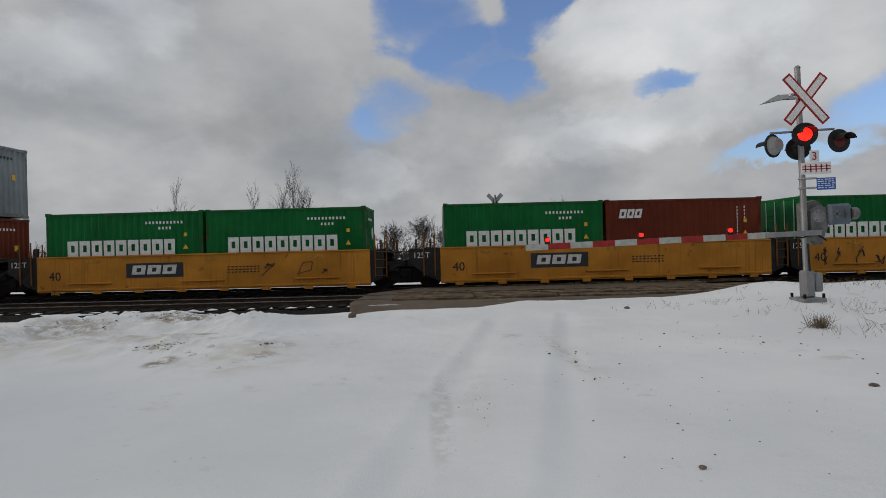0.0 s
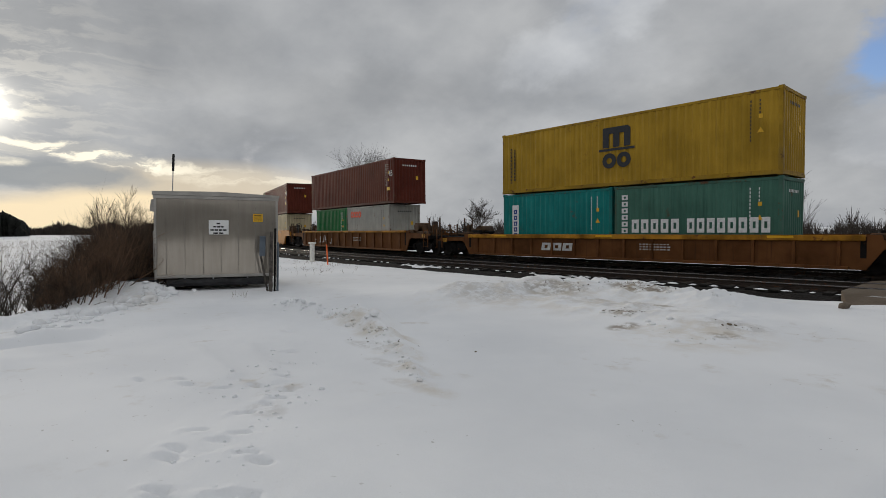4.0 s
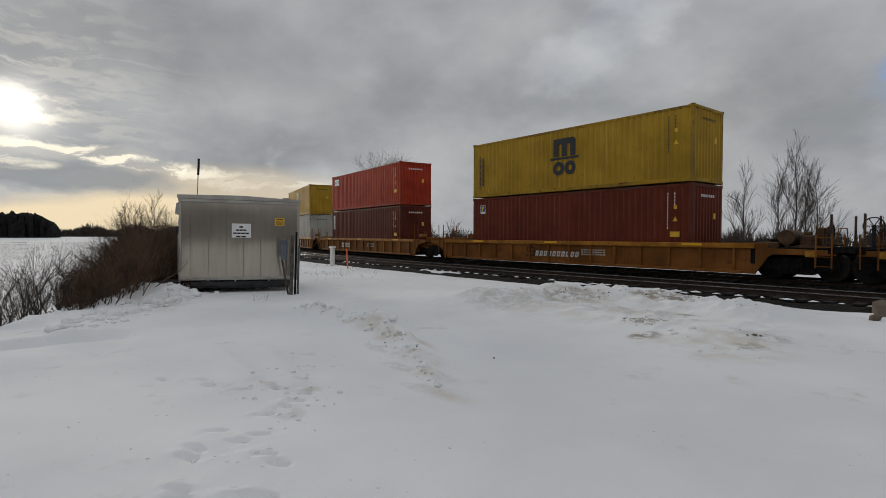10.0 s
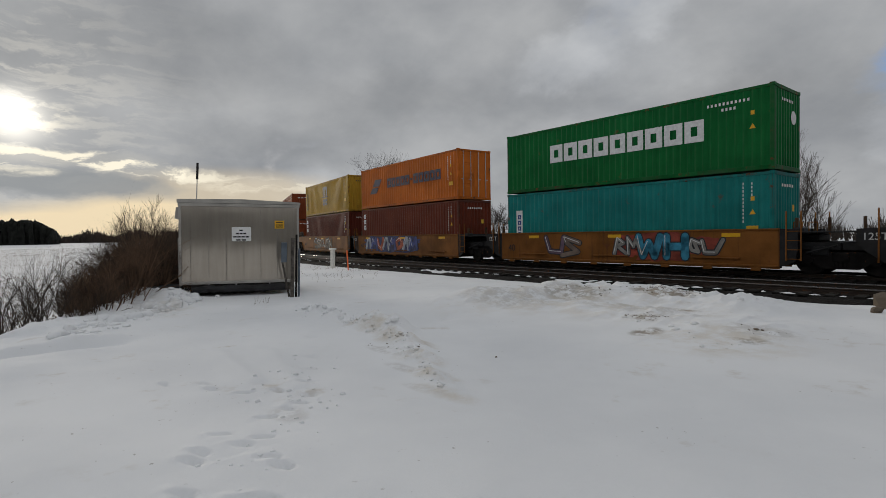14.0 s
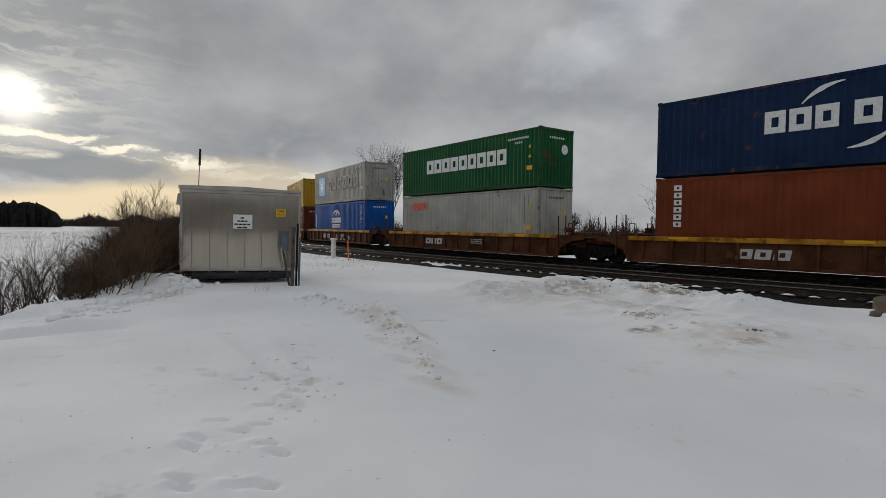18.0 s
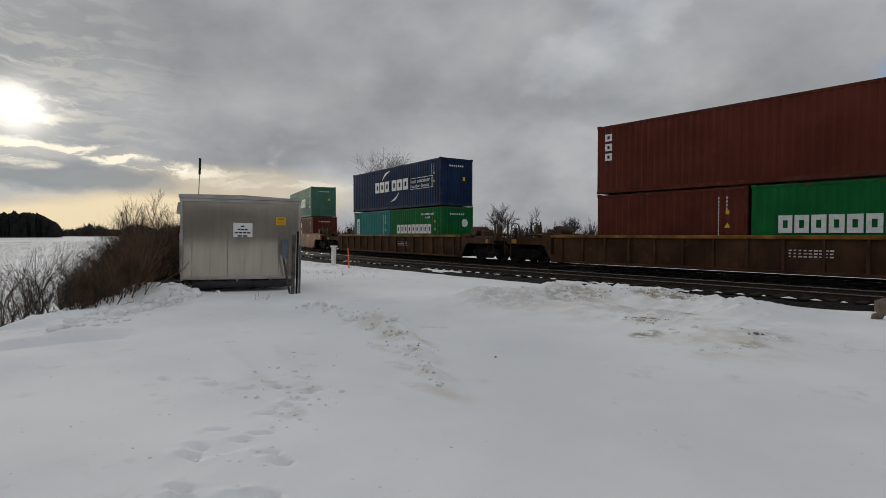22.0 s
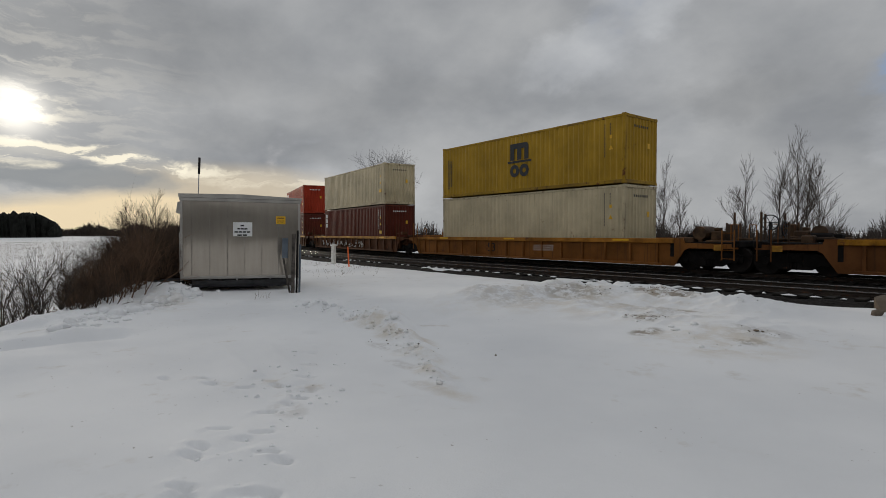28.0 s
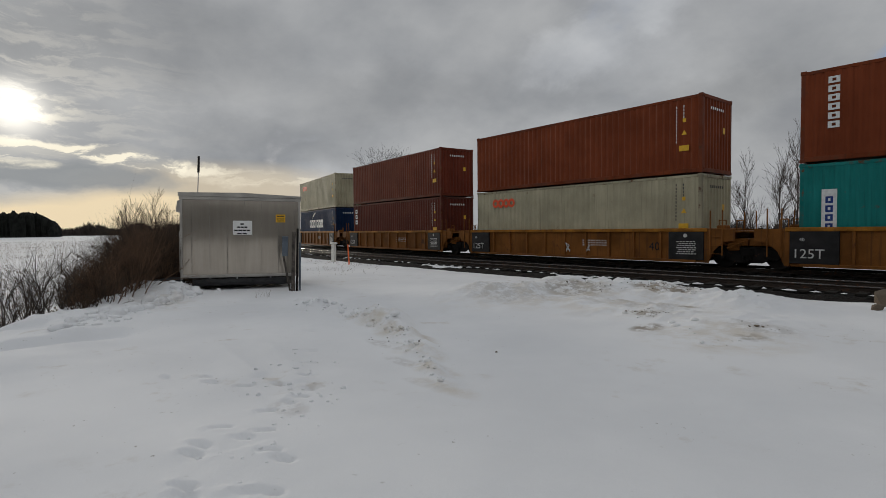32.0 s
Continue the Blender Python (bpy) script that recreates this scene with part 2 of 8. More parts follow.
def snow_material(name, dirt_amount):
    """Trodden, partly dirty snow."""
    m = bpy.data.materials.new(name)
    m.use_nodes = True
    n = Nodes(m.node_tree)
    at = n.add("ShaderNodeTexCoord").outputs["Object"]
    broad, mid, grain = n.noise(at, 0.35, 4.0), n.noise(at, 2.6, 6.0, 0.6), n.noise(at, 55.0, 3.0, 0.7)
    colour = n.mix(n.ramp(broad, 0.3, 0.7), (0.77, 0.78, 0.795), (0.86, 0.866, 0.874))
    soil = n.math("MULTIPLY", n.ramp(n.noise(at, 0.55, 3.0), 0.50, 0.68), n.ramp(mid, 0.55, 0.72))
    colour = n.mix(n.math("MULTIPLY", soil, dirt_amount), colour, (0.50, 0.44, 0.36))
    specks = n.math("MULTIPLY", n.ramp(n.noise(at, 16.0, 2.0), 0.71, 0.76), n.ramp(n.noise(at, 0.8, 2.0), 0.5, 0.65))
    colour = n.mix(n.math("MULTIPLY", specks, 0.6), colour, (0.22, 0.19, 0.15))
    x, y, z = n.xyz(at)
    for cx, cy, rx, ry, depth in SNOW_STAINS:
        u, v = n.math("DIVIDE", n.math("SUBTRACT", x, cx), rx), n.math("DIVIDE", n.math("SUBTRACT", y, cy), ry)
        far = n.math("ADD", n.math("MULTIPLY", u, u), n.math("MULTIPLY", v, v))
        spot = n.math("MULTIPLY", n.math("SUBTRACT", 1.0, n.ramp(far, 0.1, 1.0)), n.ramp(n.noise(at, 4.2, 7.0, 0.75), 0.41, 0.56))
        colour = n.mix(n.math("MULTIPLY", spot, depth), colour, (0.20, 0.155, 0.105))
    mottle = n.ramp(n.noise(at, 1.7, 7.0, 0.68), 0.40, 0.66)
    for cx, cy, rx, ry, depth in SNOW_TINTS:
        u, v = n.math("DIVIDE", n.math("SUBTRACT", x, cx), rx), n.math("DIVIDE", n.math("SUBTRACT", y, cy), ry)
        far = n.math("ADD", n.math("MULTIPLY", u, u), n.math("MULTIPLY", v, v))
        spot = n.math("MULTIPLY", n.math("SUBTRACT", 1.0, n.ramp(far, 0.0, 1.0)), mottle)
        colour = n.mix(n.math("MULTIPLY", spot, depth), colour, (0.60, 0.53, 0.43))
    shader = n.add("ShaderNodeBsdfPrincipled", s_Base_Color=colour, s_Roughness=0.85, s_Specular_IOR_Level=0.1)
    height = n.math("ADD", n.math("MULTIPLY", mid, 0.8), n.math("MULTIPLY", grain, 0.2))
    relief = n.add("ShaderNodeBump", s_Strength=0.45, s_Distance=0.05, s_Height=height)
    n.put(shader, "Normal", relief.outputs[0])
    n.put(n.add("ShaderNodeOutputMaterial"), "Surface", shader.outputs[0])
    MATS[name] = m
    return m


def stony(name, a, b, c, scale, snow=0.0, bump=0.8):
    """Ballast, asphalt and the like: a cell pattern of stones in three tones."""
    m = bpy.data.materials.new(name)
    m.use_nodes = True
    n = Nodes(m.node_tree)
    at = n.add("ShaderNodeTexCoord").outputs["Object"]
    cells = n.tree.nodes.new("ShaderNodeTexVoronoi")
    n.put(cells, "Vector", at)
    cells.inputs["Scale"].default_value = scale
    pick = n.xyz(cells.outputs["Color"])[0]
    colour = n.mix(pick, a, b)
    colour = n.mix(n.ramp(n.noise(at, 0.7, 5.0), 0.42, 0.68), colour, c)
    if snow:
        drift = n.noise(n.vmath("MULTIPLY", at, (0.5, 2.4, 1.0)).outputs[0], 0.9, 6.0, 0.65)
        colour = n.mix(n.ramp(drift, 0.66 - snow, 0.70 - snow), colour, (0.75, 0.77, 0.80))
    shader = n.add("ShaderNodeBsdfPrincipled", s_Base_Color=colour, s_Roughness=0.9, s_Specular_IOR_Level=0.2)
    relief = n.add("ShaderNodeBump", s_Strength=bump, s_Distance=0.03, s_Height=cells.outputs["Distance"])
    n.put(shader, "Normal", relief.outputs[0])
    n.put(n.add("ShaderNodeOutputMaterial"), "Surface", shader.outputs[0])
    MATS[name] = m
    return m


SNOW = snow_material("snow", 0.55)
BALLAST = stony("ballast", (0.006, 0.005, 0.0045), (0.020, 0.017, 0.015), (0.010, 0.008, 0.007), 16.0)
ASPHALT = stony("asphalt", (0.120, 0.095, 0.072), (0.190, 0.155, 0.120), (0.115, 0.088, 0.064), 45.0, 0.02, 0.5)
RAIL_STEEL = paint("rail_steel", (0.045, 0.033, 0.026), 0.6, 0.5, rust=0.5)
RAIL_TOP = paint("rail_running_face", (0.45, 0.45, 0.46), 0.22, 1.0, bump=0.05)
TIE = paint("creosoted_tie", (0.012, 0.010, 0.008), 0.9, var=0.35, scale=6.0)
CROSSING_PLANK = paint("crossing_plank", (0.150, 0.108, 0.070), 0.9, var=0.45, scale=3.0, streak=0.3, grime_or_shade=0.35)
GALV = paint("galvanised_steel", (0.42, 0.42, 0.42), 0.42, 0.85, var=0.15, scale=1.6, streak=0.25, dirt_or_shade=(0.30, 0.29, 0.27))
HUT_SKIN = rolled("mill_aluminium", (0.48, 0.432, 0.370), (0.405, 0.362, 0.305))
# seam strips coloured dark to draw the shadow in the joints
HUT_SEAM = paint("seam_shadow", (0.17, 0.155, 0.135), 0.6, 0.5, var=0.2, scale=5.0)
HUT_TRIM = paint("aluminium_trim", (0.40, 0.38, 0.35), 0.36, 0.85, var=0.12, scale=2.0, bump=0.05)
ALU_GREY = paint("signal_grey_paint", (0.25, 0.255, 0.26), 0.5, 0.3, var=0.12, scale=4.0, streak=0.15)
BLUE_GREY = paint("blue_grey_box", (0.115, 0.140, 0.170), 0.5, 0.2)
BLACK = paint("black_paint", (0.014, 0.014, 0.015), 0.6, var=0.3, grime_or_shade=0.2, shine=0.25)
DARK_STEEL = paint("truck_steel", (0.007, 0.0055, 0.005), 0.9, 0.0, var=0.4, rust=0.25, shine=0.2)
WHITE = paint("white_paint", (0.78, 0.78, 0.76), 0.5, var=0.05)
POST_WHITE = paint("chalky_white_paint", (0.80, 0.78, 0.72), 0.7, var=0.10, scale=6.0, streak=0.2, dirt_or_shade=(0.45, 0.42, 0.36))
DULL_WHITE = paint("worn_white_paint", (0.62, 0.62, 0.60), 0.6, var=0.12, scale=8.0)
SIGN_WHITE = paint("sign_white", (0.75, 0.75, 0.74), 0.35, var=0.04)
SIGN_RED = paint("sign_red", (0.34, 0.02, 0.018), 0.4, var=0.1)
GATE_WHITE = paint("grubby_gate_white", (0.42, 0.43, 0.39), 0.6, var=0.12, scale=8.0)
GATE_RED = paint("gate_red", (0.30, 0.022, 0.018), 0.5, var=0.15, scale=8.0)
CAST_GREY = paint("cast_grey", (0.155, 0.155, 0.152), 0.6, 0.2, var=0.2, scale=5.0, streak=0.3)
SIGN_BLUE = paint("sign_blue", (0.03, 0.12, 0.42), 0.4, var=0.05)
SIGN_YELLOW = paint("sign_yellow", (0.75, 0.42, 0.02), 0.4, var=0.06)
ORANGE = paint("marker_orange", (0.85, 0.16, 0.04), 0.5, var=0.08)
RED_LAMP = glowing("lit_red_lens", (1.0, 0.012, 0.006), 2.2)
DARK_LENS = paint("unlit_red_lens", (0.10, 0.012, 0.01), 0.2, var=0.1, bump=0)
WOOD_GREY = paint("weathered_post", (0.085, 0.074, 0.064), 0.85, var=0.35, scale=9.0)
BARK = paint("bark", (0.045, 0.037, 0.031), 0.95, var=0.35, scale=7.0)
TWIG = paint("bare_twig", (0.050, 0.039, 0.032), 0.95, var=0.35, scale=4.0)
BRUSH = paint("brown_brush", (0.064, 0.045, 0.032), 0.95, var=0.5, scale=1.2)
BRUSH_RED = paint("reddish_brush", (0.120, 0.072, 0.044), 0.95, var=0.4, scale=2.0)
GRASS = paint("dry_grass", (0.16, 0.12, 0.075), 0.9, var=0.4, scale=5.0)
EVERGREEN_LEAF = paint("conifer_dark", (0.008, 0.009, 0.007), 0.95, var=0.5, scale=0.5)
SOIL = paint("frozen_soil", (0.16, 0.125, 0.09), 0.95, var=0.4, scale=12.0)
STONE = paint("pebble_stone", (0.17, 0.15, 0.13), 0.9, var=0.4, scale=12.0)
TARP = paint("black_tarp", (0.02, 0.02, 0.022), 0.55, var=0.4, scale=4.0, bump=0.4)


# ---- mesh builder ----
class Mesh:
    """Gathers vertices and faces; becomes one mesh."""

    def __init__(self):
        self.v, self.f, self.k = [], [], []

    def add(self, verts, faces, slot=0):
        base = len(self.v)
        self.v.extend(verts)
        self.f.extend([tuple(i + base for i in face) for face in faces])
        self.k.extend([slot] * len(faces))
        return self

    def box(self, x0, x1, y0, y1, z0, z1, b=0.0, slot=0):
        if b <= 0:
            v = [(x, y, z) for x in (x0, x1) for y in (y0, y1) for z in (z0, z1)]
            return self.add(v, [(0, 1, 3, 2), (4, 6, 7, 5), (0, 4, 5, 1), (2, 3, 7, 6), (0, 2, 6, 4), (1, 5, 7, 3)], slot)
        lo, hi, v, at = (x0, y0, z0), (x1, y1, z1), [], {}
        for sx in (0, 1):
            for sy in (0, 1):
                for sz in (0, 1):
                    s = (sx, sy, sz)
                    for a in range(3):
                        p = [(hi[k] - (b if k != a else 0)) if s[k] else (lo[k] + (b if k != a else 0)) for k in range(3)]
                        at[s, a] = len(v)
                        v.append(tuple(p))
        faces = []
        for a in range(3):
            u, w = (a + 1) % 3, (a + 2) % 3
            for side in (0, 1):
                loop = []
                for cu, cw in ((0, 0), (1, 0), (1, 1), (0, 1)):
                    s = [0, 0, 0]
                    s[a], s[u], s[w] = side, cu, cw
                    loop.append(at[tuple(s), a])
                faces.append(tuple(loop if side else loop[::-1]))
        for a in range(3):              # edges along axis a
            u, w = (a + 1) % 3, (a + 2) % 3
            for cu in (0, 1):
                for cw in (0, 1):
                    s0, s1 = [0, 0, 0], [0, 0, 0]
                    s0[u] = s1[u] = cu
                    s0[w] = s1[w] = cw
                    s1[a] = 1
                    s0, s1 = tuple(s0), tuple(s1)
                    loop = (at[s0, u], at[s1, u], at[s1, w], at[s0, w])
                    faces.append(loop if cu == cw else loop[::-1])
        for sx in (0, 1):
            for sy in (0, 1):
                for sz in (0, 1):
                    s = (sx, sy, sz)
                    loop = (at[s, 0], at[s, 1], at[s, 2])
                    faces.append(loop if (sx + sy + sz) % 2 else loop[::-1])
        return self.add(v, faces, slot)

    def tube(self, p0, p1, r0, r1=None, n=8, slot=0, caps=True):
        r1 = r0 if r1 is None else r1
        p0, p1 = Vector(p0), Vector(p1)
        d = (p1 - p0).normalized()
        side = d.cross(Vector((0, 0, 1)) if abs(d.z) < 0.9 else Vector((1, 0, 0))).normalized()
        other = d.cross(side)
        v = []
        for p, r in ((p0, r0), (p1, r1)):
            for i in range(n):
                a = 2 * math.pi * i / n
                v.append(tuple(p + side * (r * math.cos(a)) + other * (r * math.sin(a))))
        faces = [(i, (i + 1) % n, n + (i + 1) % n, n + i) for i in range(n)]
        if caps:
            faces += [tuple(range(n))[::-1], tuple(range(n, 2 * n))]
        return self.add(v, faces, slot)

    def slab(self, pts, y0, y1, slot=0):
        """A polygon in x, z with thickness in y (y0 is the face that looks to -y)."""
        n = len(pts)
        area = sum(pts[i][0] * pts[(i + 1) % n][1] - pts[(i + 1) % n][0] * pts[i][1] for i in range(n))
        if area < 0:
            pts = pts[::-1]
        v = [(x, y0, z) for x, z in pts] + [(x, y1, z) for x, z in pts]
        faces = [tuple(range(n)), tuple(range(n, 2 * n))[::-1]]
        faces += [(i, n + i, n + (i + 1) % n, (i + 1) % n) for i in range(n)]
        return self.add(v, faces, slot)

    def arc(self, cx, cz, r, a0, a1, w, y0, y1, n=10, w1=None, rz=1.0, slot=0):
        """A bent bar in the x, z plane."""
        w1 = w if w1 is None else w1
        outer, inner = [], []
        for i in range(n + 1):
            k = i / n
            a = radians(a0 + (a1 - a0) * k)
            h = (w + (w1 - w) * abs(2 * k - 1)) / 2
            outer.append((cx + (r + h) * math.cos(a), cz + rz * (r + h) * math.sin(a)))
            inner.append((cx + (r - h) * math.cos(a), cz + rz * (r - h) * math.sin(a)))
        for i in range(n):
            self.slab([outer[i], outer[i + 1], inner[i + 1], inner[i]], y0, y1, slot)
        return self

    def turn(self, m):
        self.v = [tuple(m @ Vector(p)) for p in self.v]
        return self

    def data(self, name, *mats, smooth=False):
        me = bpy.data.meshes.new(name)
        me.from_pydata(self.v, [], self.f)
        for mat in mats:
            me.materials.append(mat)
        if len(mats) > 1:
            me.polygons.foreach_set("material_index", self.k)
        if smooth:
            me.polygons.foreach_set("use_smooth", [True] * len(self.f))
        me.update()
        return me


def part(name, data, parent, label="", at=None):
    """One mesh object under a thing or a part."""
    ob = new(name, data)
    ob.parent = parent
    if at is not None:
        ob.matrix_basis = at
    if label:
        ob["label"] = label
    return ob


def thing(name, label, category, group="", kind="", at=None, data=None):
    ob = tagged(new(name, data), label, category, group, kind)
    if at is not None:
        ob.matrix_basis = at
    return ob


TEXT_CACHE = {}


def letters(text, size, mat, depth=0.004):
    """Built-in lettering as a mesh in the x, z plane, facing -y, its origin at the lower left."""
    key = (text, size, mat.name)
    if key in TEXT_CACHE:
        return TEXT_CACHE[key]
    curve = bpy.data.curves.new("lettering", "FONT")
    curve.body, curve.size, curve.extrude = text, size, depth / 2
    curve.resolution_u = 3
    ob = bpy.data.objects.new("lettering", curve)
    scene.collection.objects.link(ob)
    bpy.context.view_layer.update()
    me = bpy.data.meshes.new_from_object(ob.evaluated_get(bpy.context.evaluated_depsgraph_get()))
    bpy.data.objects.remove(ob)
    me.transform(Euler((radians(90), 0, 0)).to_matrix().to_4x4())
    me.materials.clear()
    me.materials.append(mat)
    TEXT_CACHE[key] = me
    return me

# ---- plan of the railway: one gentle curve, bent and set back to fit the camera's view, s runs along the train's way ----
S_GRID = np.arange(-1000.0, 900.0, 1.0)


def build_way():
    u = np.clip(S_GRID, -75, 45) / 30.0
    turn = 0.079 * u - 0.029 * u ** 2 + 0.017 * u ** 3 + 0.005 * u ** 4
    step = 0.5 * (np.cos(turn[1:]) + np.cos(turn[:-1])), 0.5 * (np.sin(turn[1:]) + np.sin(turn[:-1]))
    xs, ys = (np.concatenate([[0], np.cumsum(k)]) for k in step)
    i0 = int(np.argmin(np.abs(S_GRID)))
    return xs - xs[i0], ys - ys[i0], turn


WAY_X, WAY_Y, WAY_TURN = build_way()
FACE_Y, HALF_W = 19.97, 1.219            # near side of the containers, half their width
TRACK_GAP = 4.6                          # from the train's track to the empty one before it


def way_at(s, off=0.0):
    """x, y and heading on the train's track, off metres beyond its centre."""
    a = float(np.interp(s, S_GRID, WAY_TURN))
    x = float(np.interp(s, S_GRID, WAY_X)) - math.sin(a) * (HALF_W + off)
    y = float(np.interp(s, S_GRID, WAY_Y)) + FACE_Y + math.cos(a) * (HALF_W + off)
    return x, y, a


def swept(profile, s_values, off, z=0.0):
    """A cross-section (across, up) carried along the way."""
    b, n = Mesh(), len(profile)
    for s in s_values:
        for p, q in profile:
            x, y, a = way_at(s, off + p)
            b.v.append((x, y, z + q))
    for i in range(len(s_values) - 1):
        for k in range(n - 1):
            b.f.append((i * n + k, (i + 1) * n + k, (i + 1) * n + k + 1, i * n + k + 1))
    b.k = [0] * len(b.f)
    return b


def axis(lo, hi, step, reach, grow=1.16):
    """Even steps between lo and hi, ever wider ones beyond, out to reach."""
    mid = list(np.arange(lo, hi, step))
    out, d = [], step
    a = lo
    while a > -reach:
        d *= grow
        a -= d
        out.append(a)
    right, d, a = [], step, mid[-1]
    while a < reach:
        d *= grow
        a += d
        right.append(a)
    return np.array(out[::-1] + mid + right)


FBM_TABLES = {}


def fbm(x, y, scale, octaves, seed):
    """Smooth value noise on arrays."""
    if seed not in FBM_TABLES:
        FBM_TABLES[seed] = np.random.RandomState(seed).rand(257, 257)
    table = FBM_TABLES[seed]
    total, amp, norm = 0, 1.0, 0
    for o in range(octaves):
        u, v = x * scale + 31.7 * o + 1000, y * scale + 17.3 * o + 1000
        i, j = np.floor(u).astype(int), np.floor(v).astype(int)
        fu, fv = u - i, v - j
        fu, fv = fu * fu * (3 - 2 * fu), fv * fv * (3 - 2 * fv)
        i, j = i % 256, j % 256
        total = total + amp * ((table[i, j] * (1 - fu) + table[i + 1, j] * fu) * (1 - fv) + (table[i, j + 1] * (1 - fu) + table[i + 1, j + 1] * fu) * fv)
        norm += amp
        amp *= 0.5
        scale *= 2.03
    return total / norm


def ridge(x, y, x0, y0, x1, y1, width):
    """1 on a line between two points, falling off across it."""
    dx, dy = x1 - x0, y1 - y0
    k = np.clip(((x - x0) * dx + (y - y0) * dy) / (dx * dx + dy * dy), 0, 1)
    d = np.hypot(x - x0 - k * dx, y - y0 - k * dy)
    return np.exp(-(d / width) ** 2)


def ground_z(x, y):
    """Height of the snow over the plan; arrays in, arrays out."""
    x, y = np.asarray(x, float), np.asarray(y, float)
    near = np.exp(-((x + 5) ** 2 + (y - 7) ** 2) / 900.0)
    z = -0.26 + 0.10 * (fbm(x, y, 0.16, 3, 3) - 0.5) + near * 0.045 * (fbm(x, y, 0.9, 4, 4) - 0.5)
    # ploughed banks
    lumps = 0.45 + 1.1 * fbm(x, y, 1.1, 4, 5)
    crumbs = np.clip(fbm(x, y, 2.6, 4, 6) - 0.42, 0, 1)
    bank = np.maximum.reduce([0.44 * ridge(x, y, -9.4, 9.4, -8.3, 11.5, 1.25), 0.56 * ridge(x, y, -8.3, 11.5, -6.6, 12.2, 1.3), 0.40 * ridge(x, y, -6.6, 12.2, -4.3, 12.3, 1.25)])
    bank = np.maximum(bank, 0.24 * ridge(x, y, -7.6, 10.0, -3.5, 10.1, 1.25))
    z = z + bank * (0.5 + 0.7 * lumps) * 0.54 + np.minimum(bank * 2.6, 1) * (0.20 * crumbs + 0.20 * np.clip(fbm(x, y, 4.6, 3, 16) - 0.50, 0, 1))
    low_bank = np.maximum.reduce([ridge(x, y, -11.6, 5.95, -7.8, 5.6, 0.42), ridge(x, y, -7.8, 5.6, -5.7, 4.6, 0.26), 0.5 * ridge(x, y, -5.7, 4.6, -4.3, 3.8, 0.16)])
    z = z + low_bank * (0.05 + 0.34 * crumbs + 0.26 * np.clip(fbm(x, y, 5.2, 3, 17) - 0.48, 0, 1))
    z = z + 0.03 * lumps * ridge(x, y, -18.5, 3.6, -13.2, 0.5, 0.75) + 0.34 * crumbs * ridge(x, y, -18.5, 3.6, -12.5, 0.8, 1.2)
    z = z + 0.34 * lumps * ridge(x, y, -16.9, 3.5, -16.0, 4.1, 0.55)
    z = z + 0.10 * lumps * ridge(x, y, -12.0, 1.6, -9.0, 0.2, 0.9)
    z = z + 0.10 * crumbs * ridge(x, y, -15.0, 4.6, -9.0, 4.4, 1.3)
    # small heap, dug edge, hollow and faint old tracks
    z = z + 0.10 * lumps * ridge(x, y, -8.1, 5.65, -7.7, 5.6, 0.32) - 0.10 * ridge(x, y, -7.95, 6.45, -8.4, 7.5, 0.26)
    z = z - 0.08 * ridge(x, y, -9.85, 0.1, -10.2, 1.7, 0.17) + 0.09 * lumps * ridge(x, y, -10.2, 0.1, -10.65, 1.8, 0.24)
    z = z + 0.035 * ridge(x, y, -8.3, 2.75, -6.3, 2.5, 0.12) + 0.035 * ridge(x, y, -7.8, 3.35, -5.7, 2.75, 0.12)
    # wheel ruts of the road
    for x0, y0, x1, y1 in ((-0.5, 3.4, 1.3, 12.0), (0.85, 3.4, 3.0, 12.5)):
        z = z - 0.03 * (0.3 + 1.2 * fbm(x, y, 0.8, 3, 7)) * ridge(x, y, x0, y0, x1, y1, 0.2) + 0.012 * ridge(x, y, x0 - 0.3, y0, x1 - 0.3, y1, 0.12)
    # rise to the crossing
    z = z + 0.13 * ridge(x, y, -1.0, 13.5, 9.0, 13.5, 1.6)
    # bank by the signal mast
    z = z + 0.18 * ridge(x, y, 8.4, 12.2, 16.0, 15.0, 2.0)
    z = z + 0.13 * ridge(x, y, 2.5, 14.9, 8.5, 15.0, 1.2) + 0.34 * ridge(x, y, 9.5, 14.7, 20.0, 16.6, 1.5)
    # the ditch and field on the sun's side
    edge = np.interp(x, [-900, -60, -20, -12.5, -4, 30], [240, 15.5, 5.2, 0.9, -5.5, -36])
    drop = np.clip((edge - y) / 5.0, 0, 1)
    z = z - 1.35 * drop * drop * (3 - 2 * drop)
    z = z + 1.75 * drop * np.clip((-x - 60) / 190.0, 0, 1)
    # under the railway, and the lower field beyond
    track = np.interp(x, WAY_X, WAY_Y) + FACE_Y + HALF_W
    across = y - track
    bed = np.clip((across + np.interp(x, [-1.5, 3.0], [6.9, 5.95])) / 0.7, 0, 1) * np.clip((4.4 - across) / 0.7, 0, 1)
    z = z * (1 - bed) + bed * -0.55
    far = np.clip((across - 4.0) / 5.0, 0, 1)
    z = z * (1 - far) + far * (-0.7 + 0.25 * (fbm(x, y, 0.12, 3, 9) - 0.5))
    return z


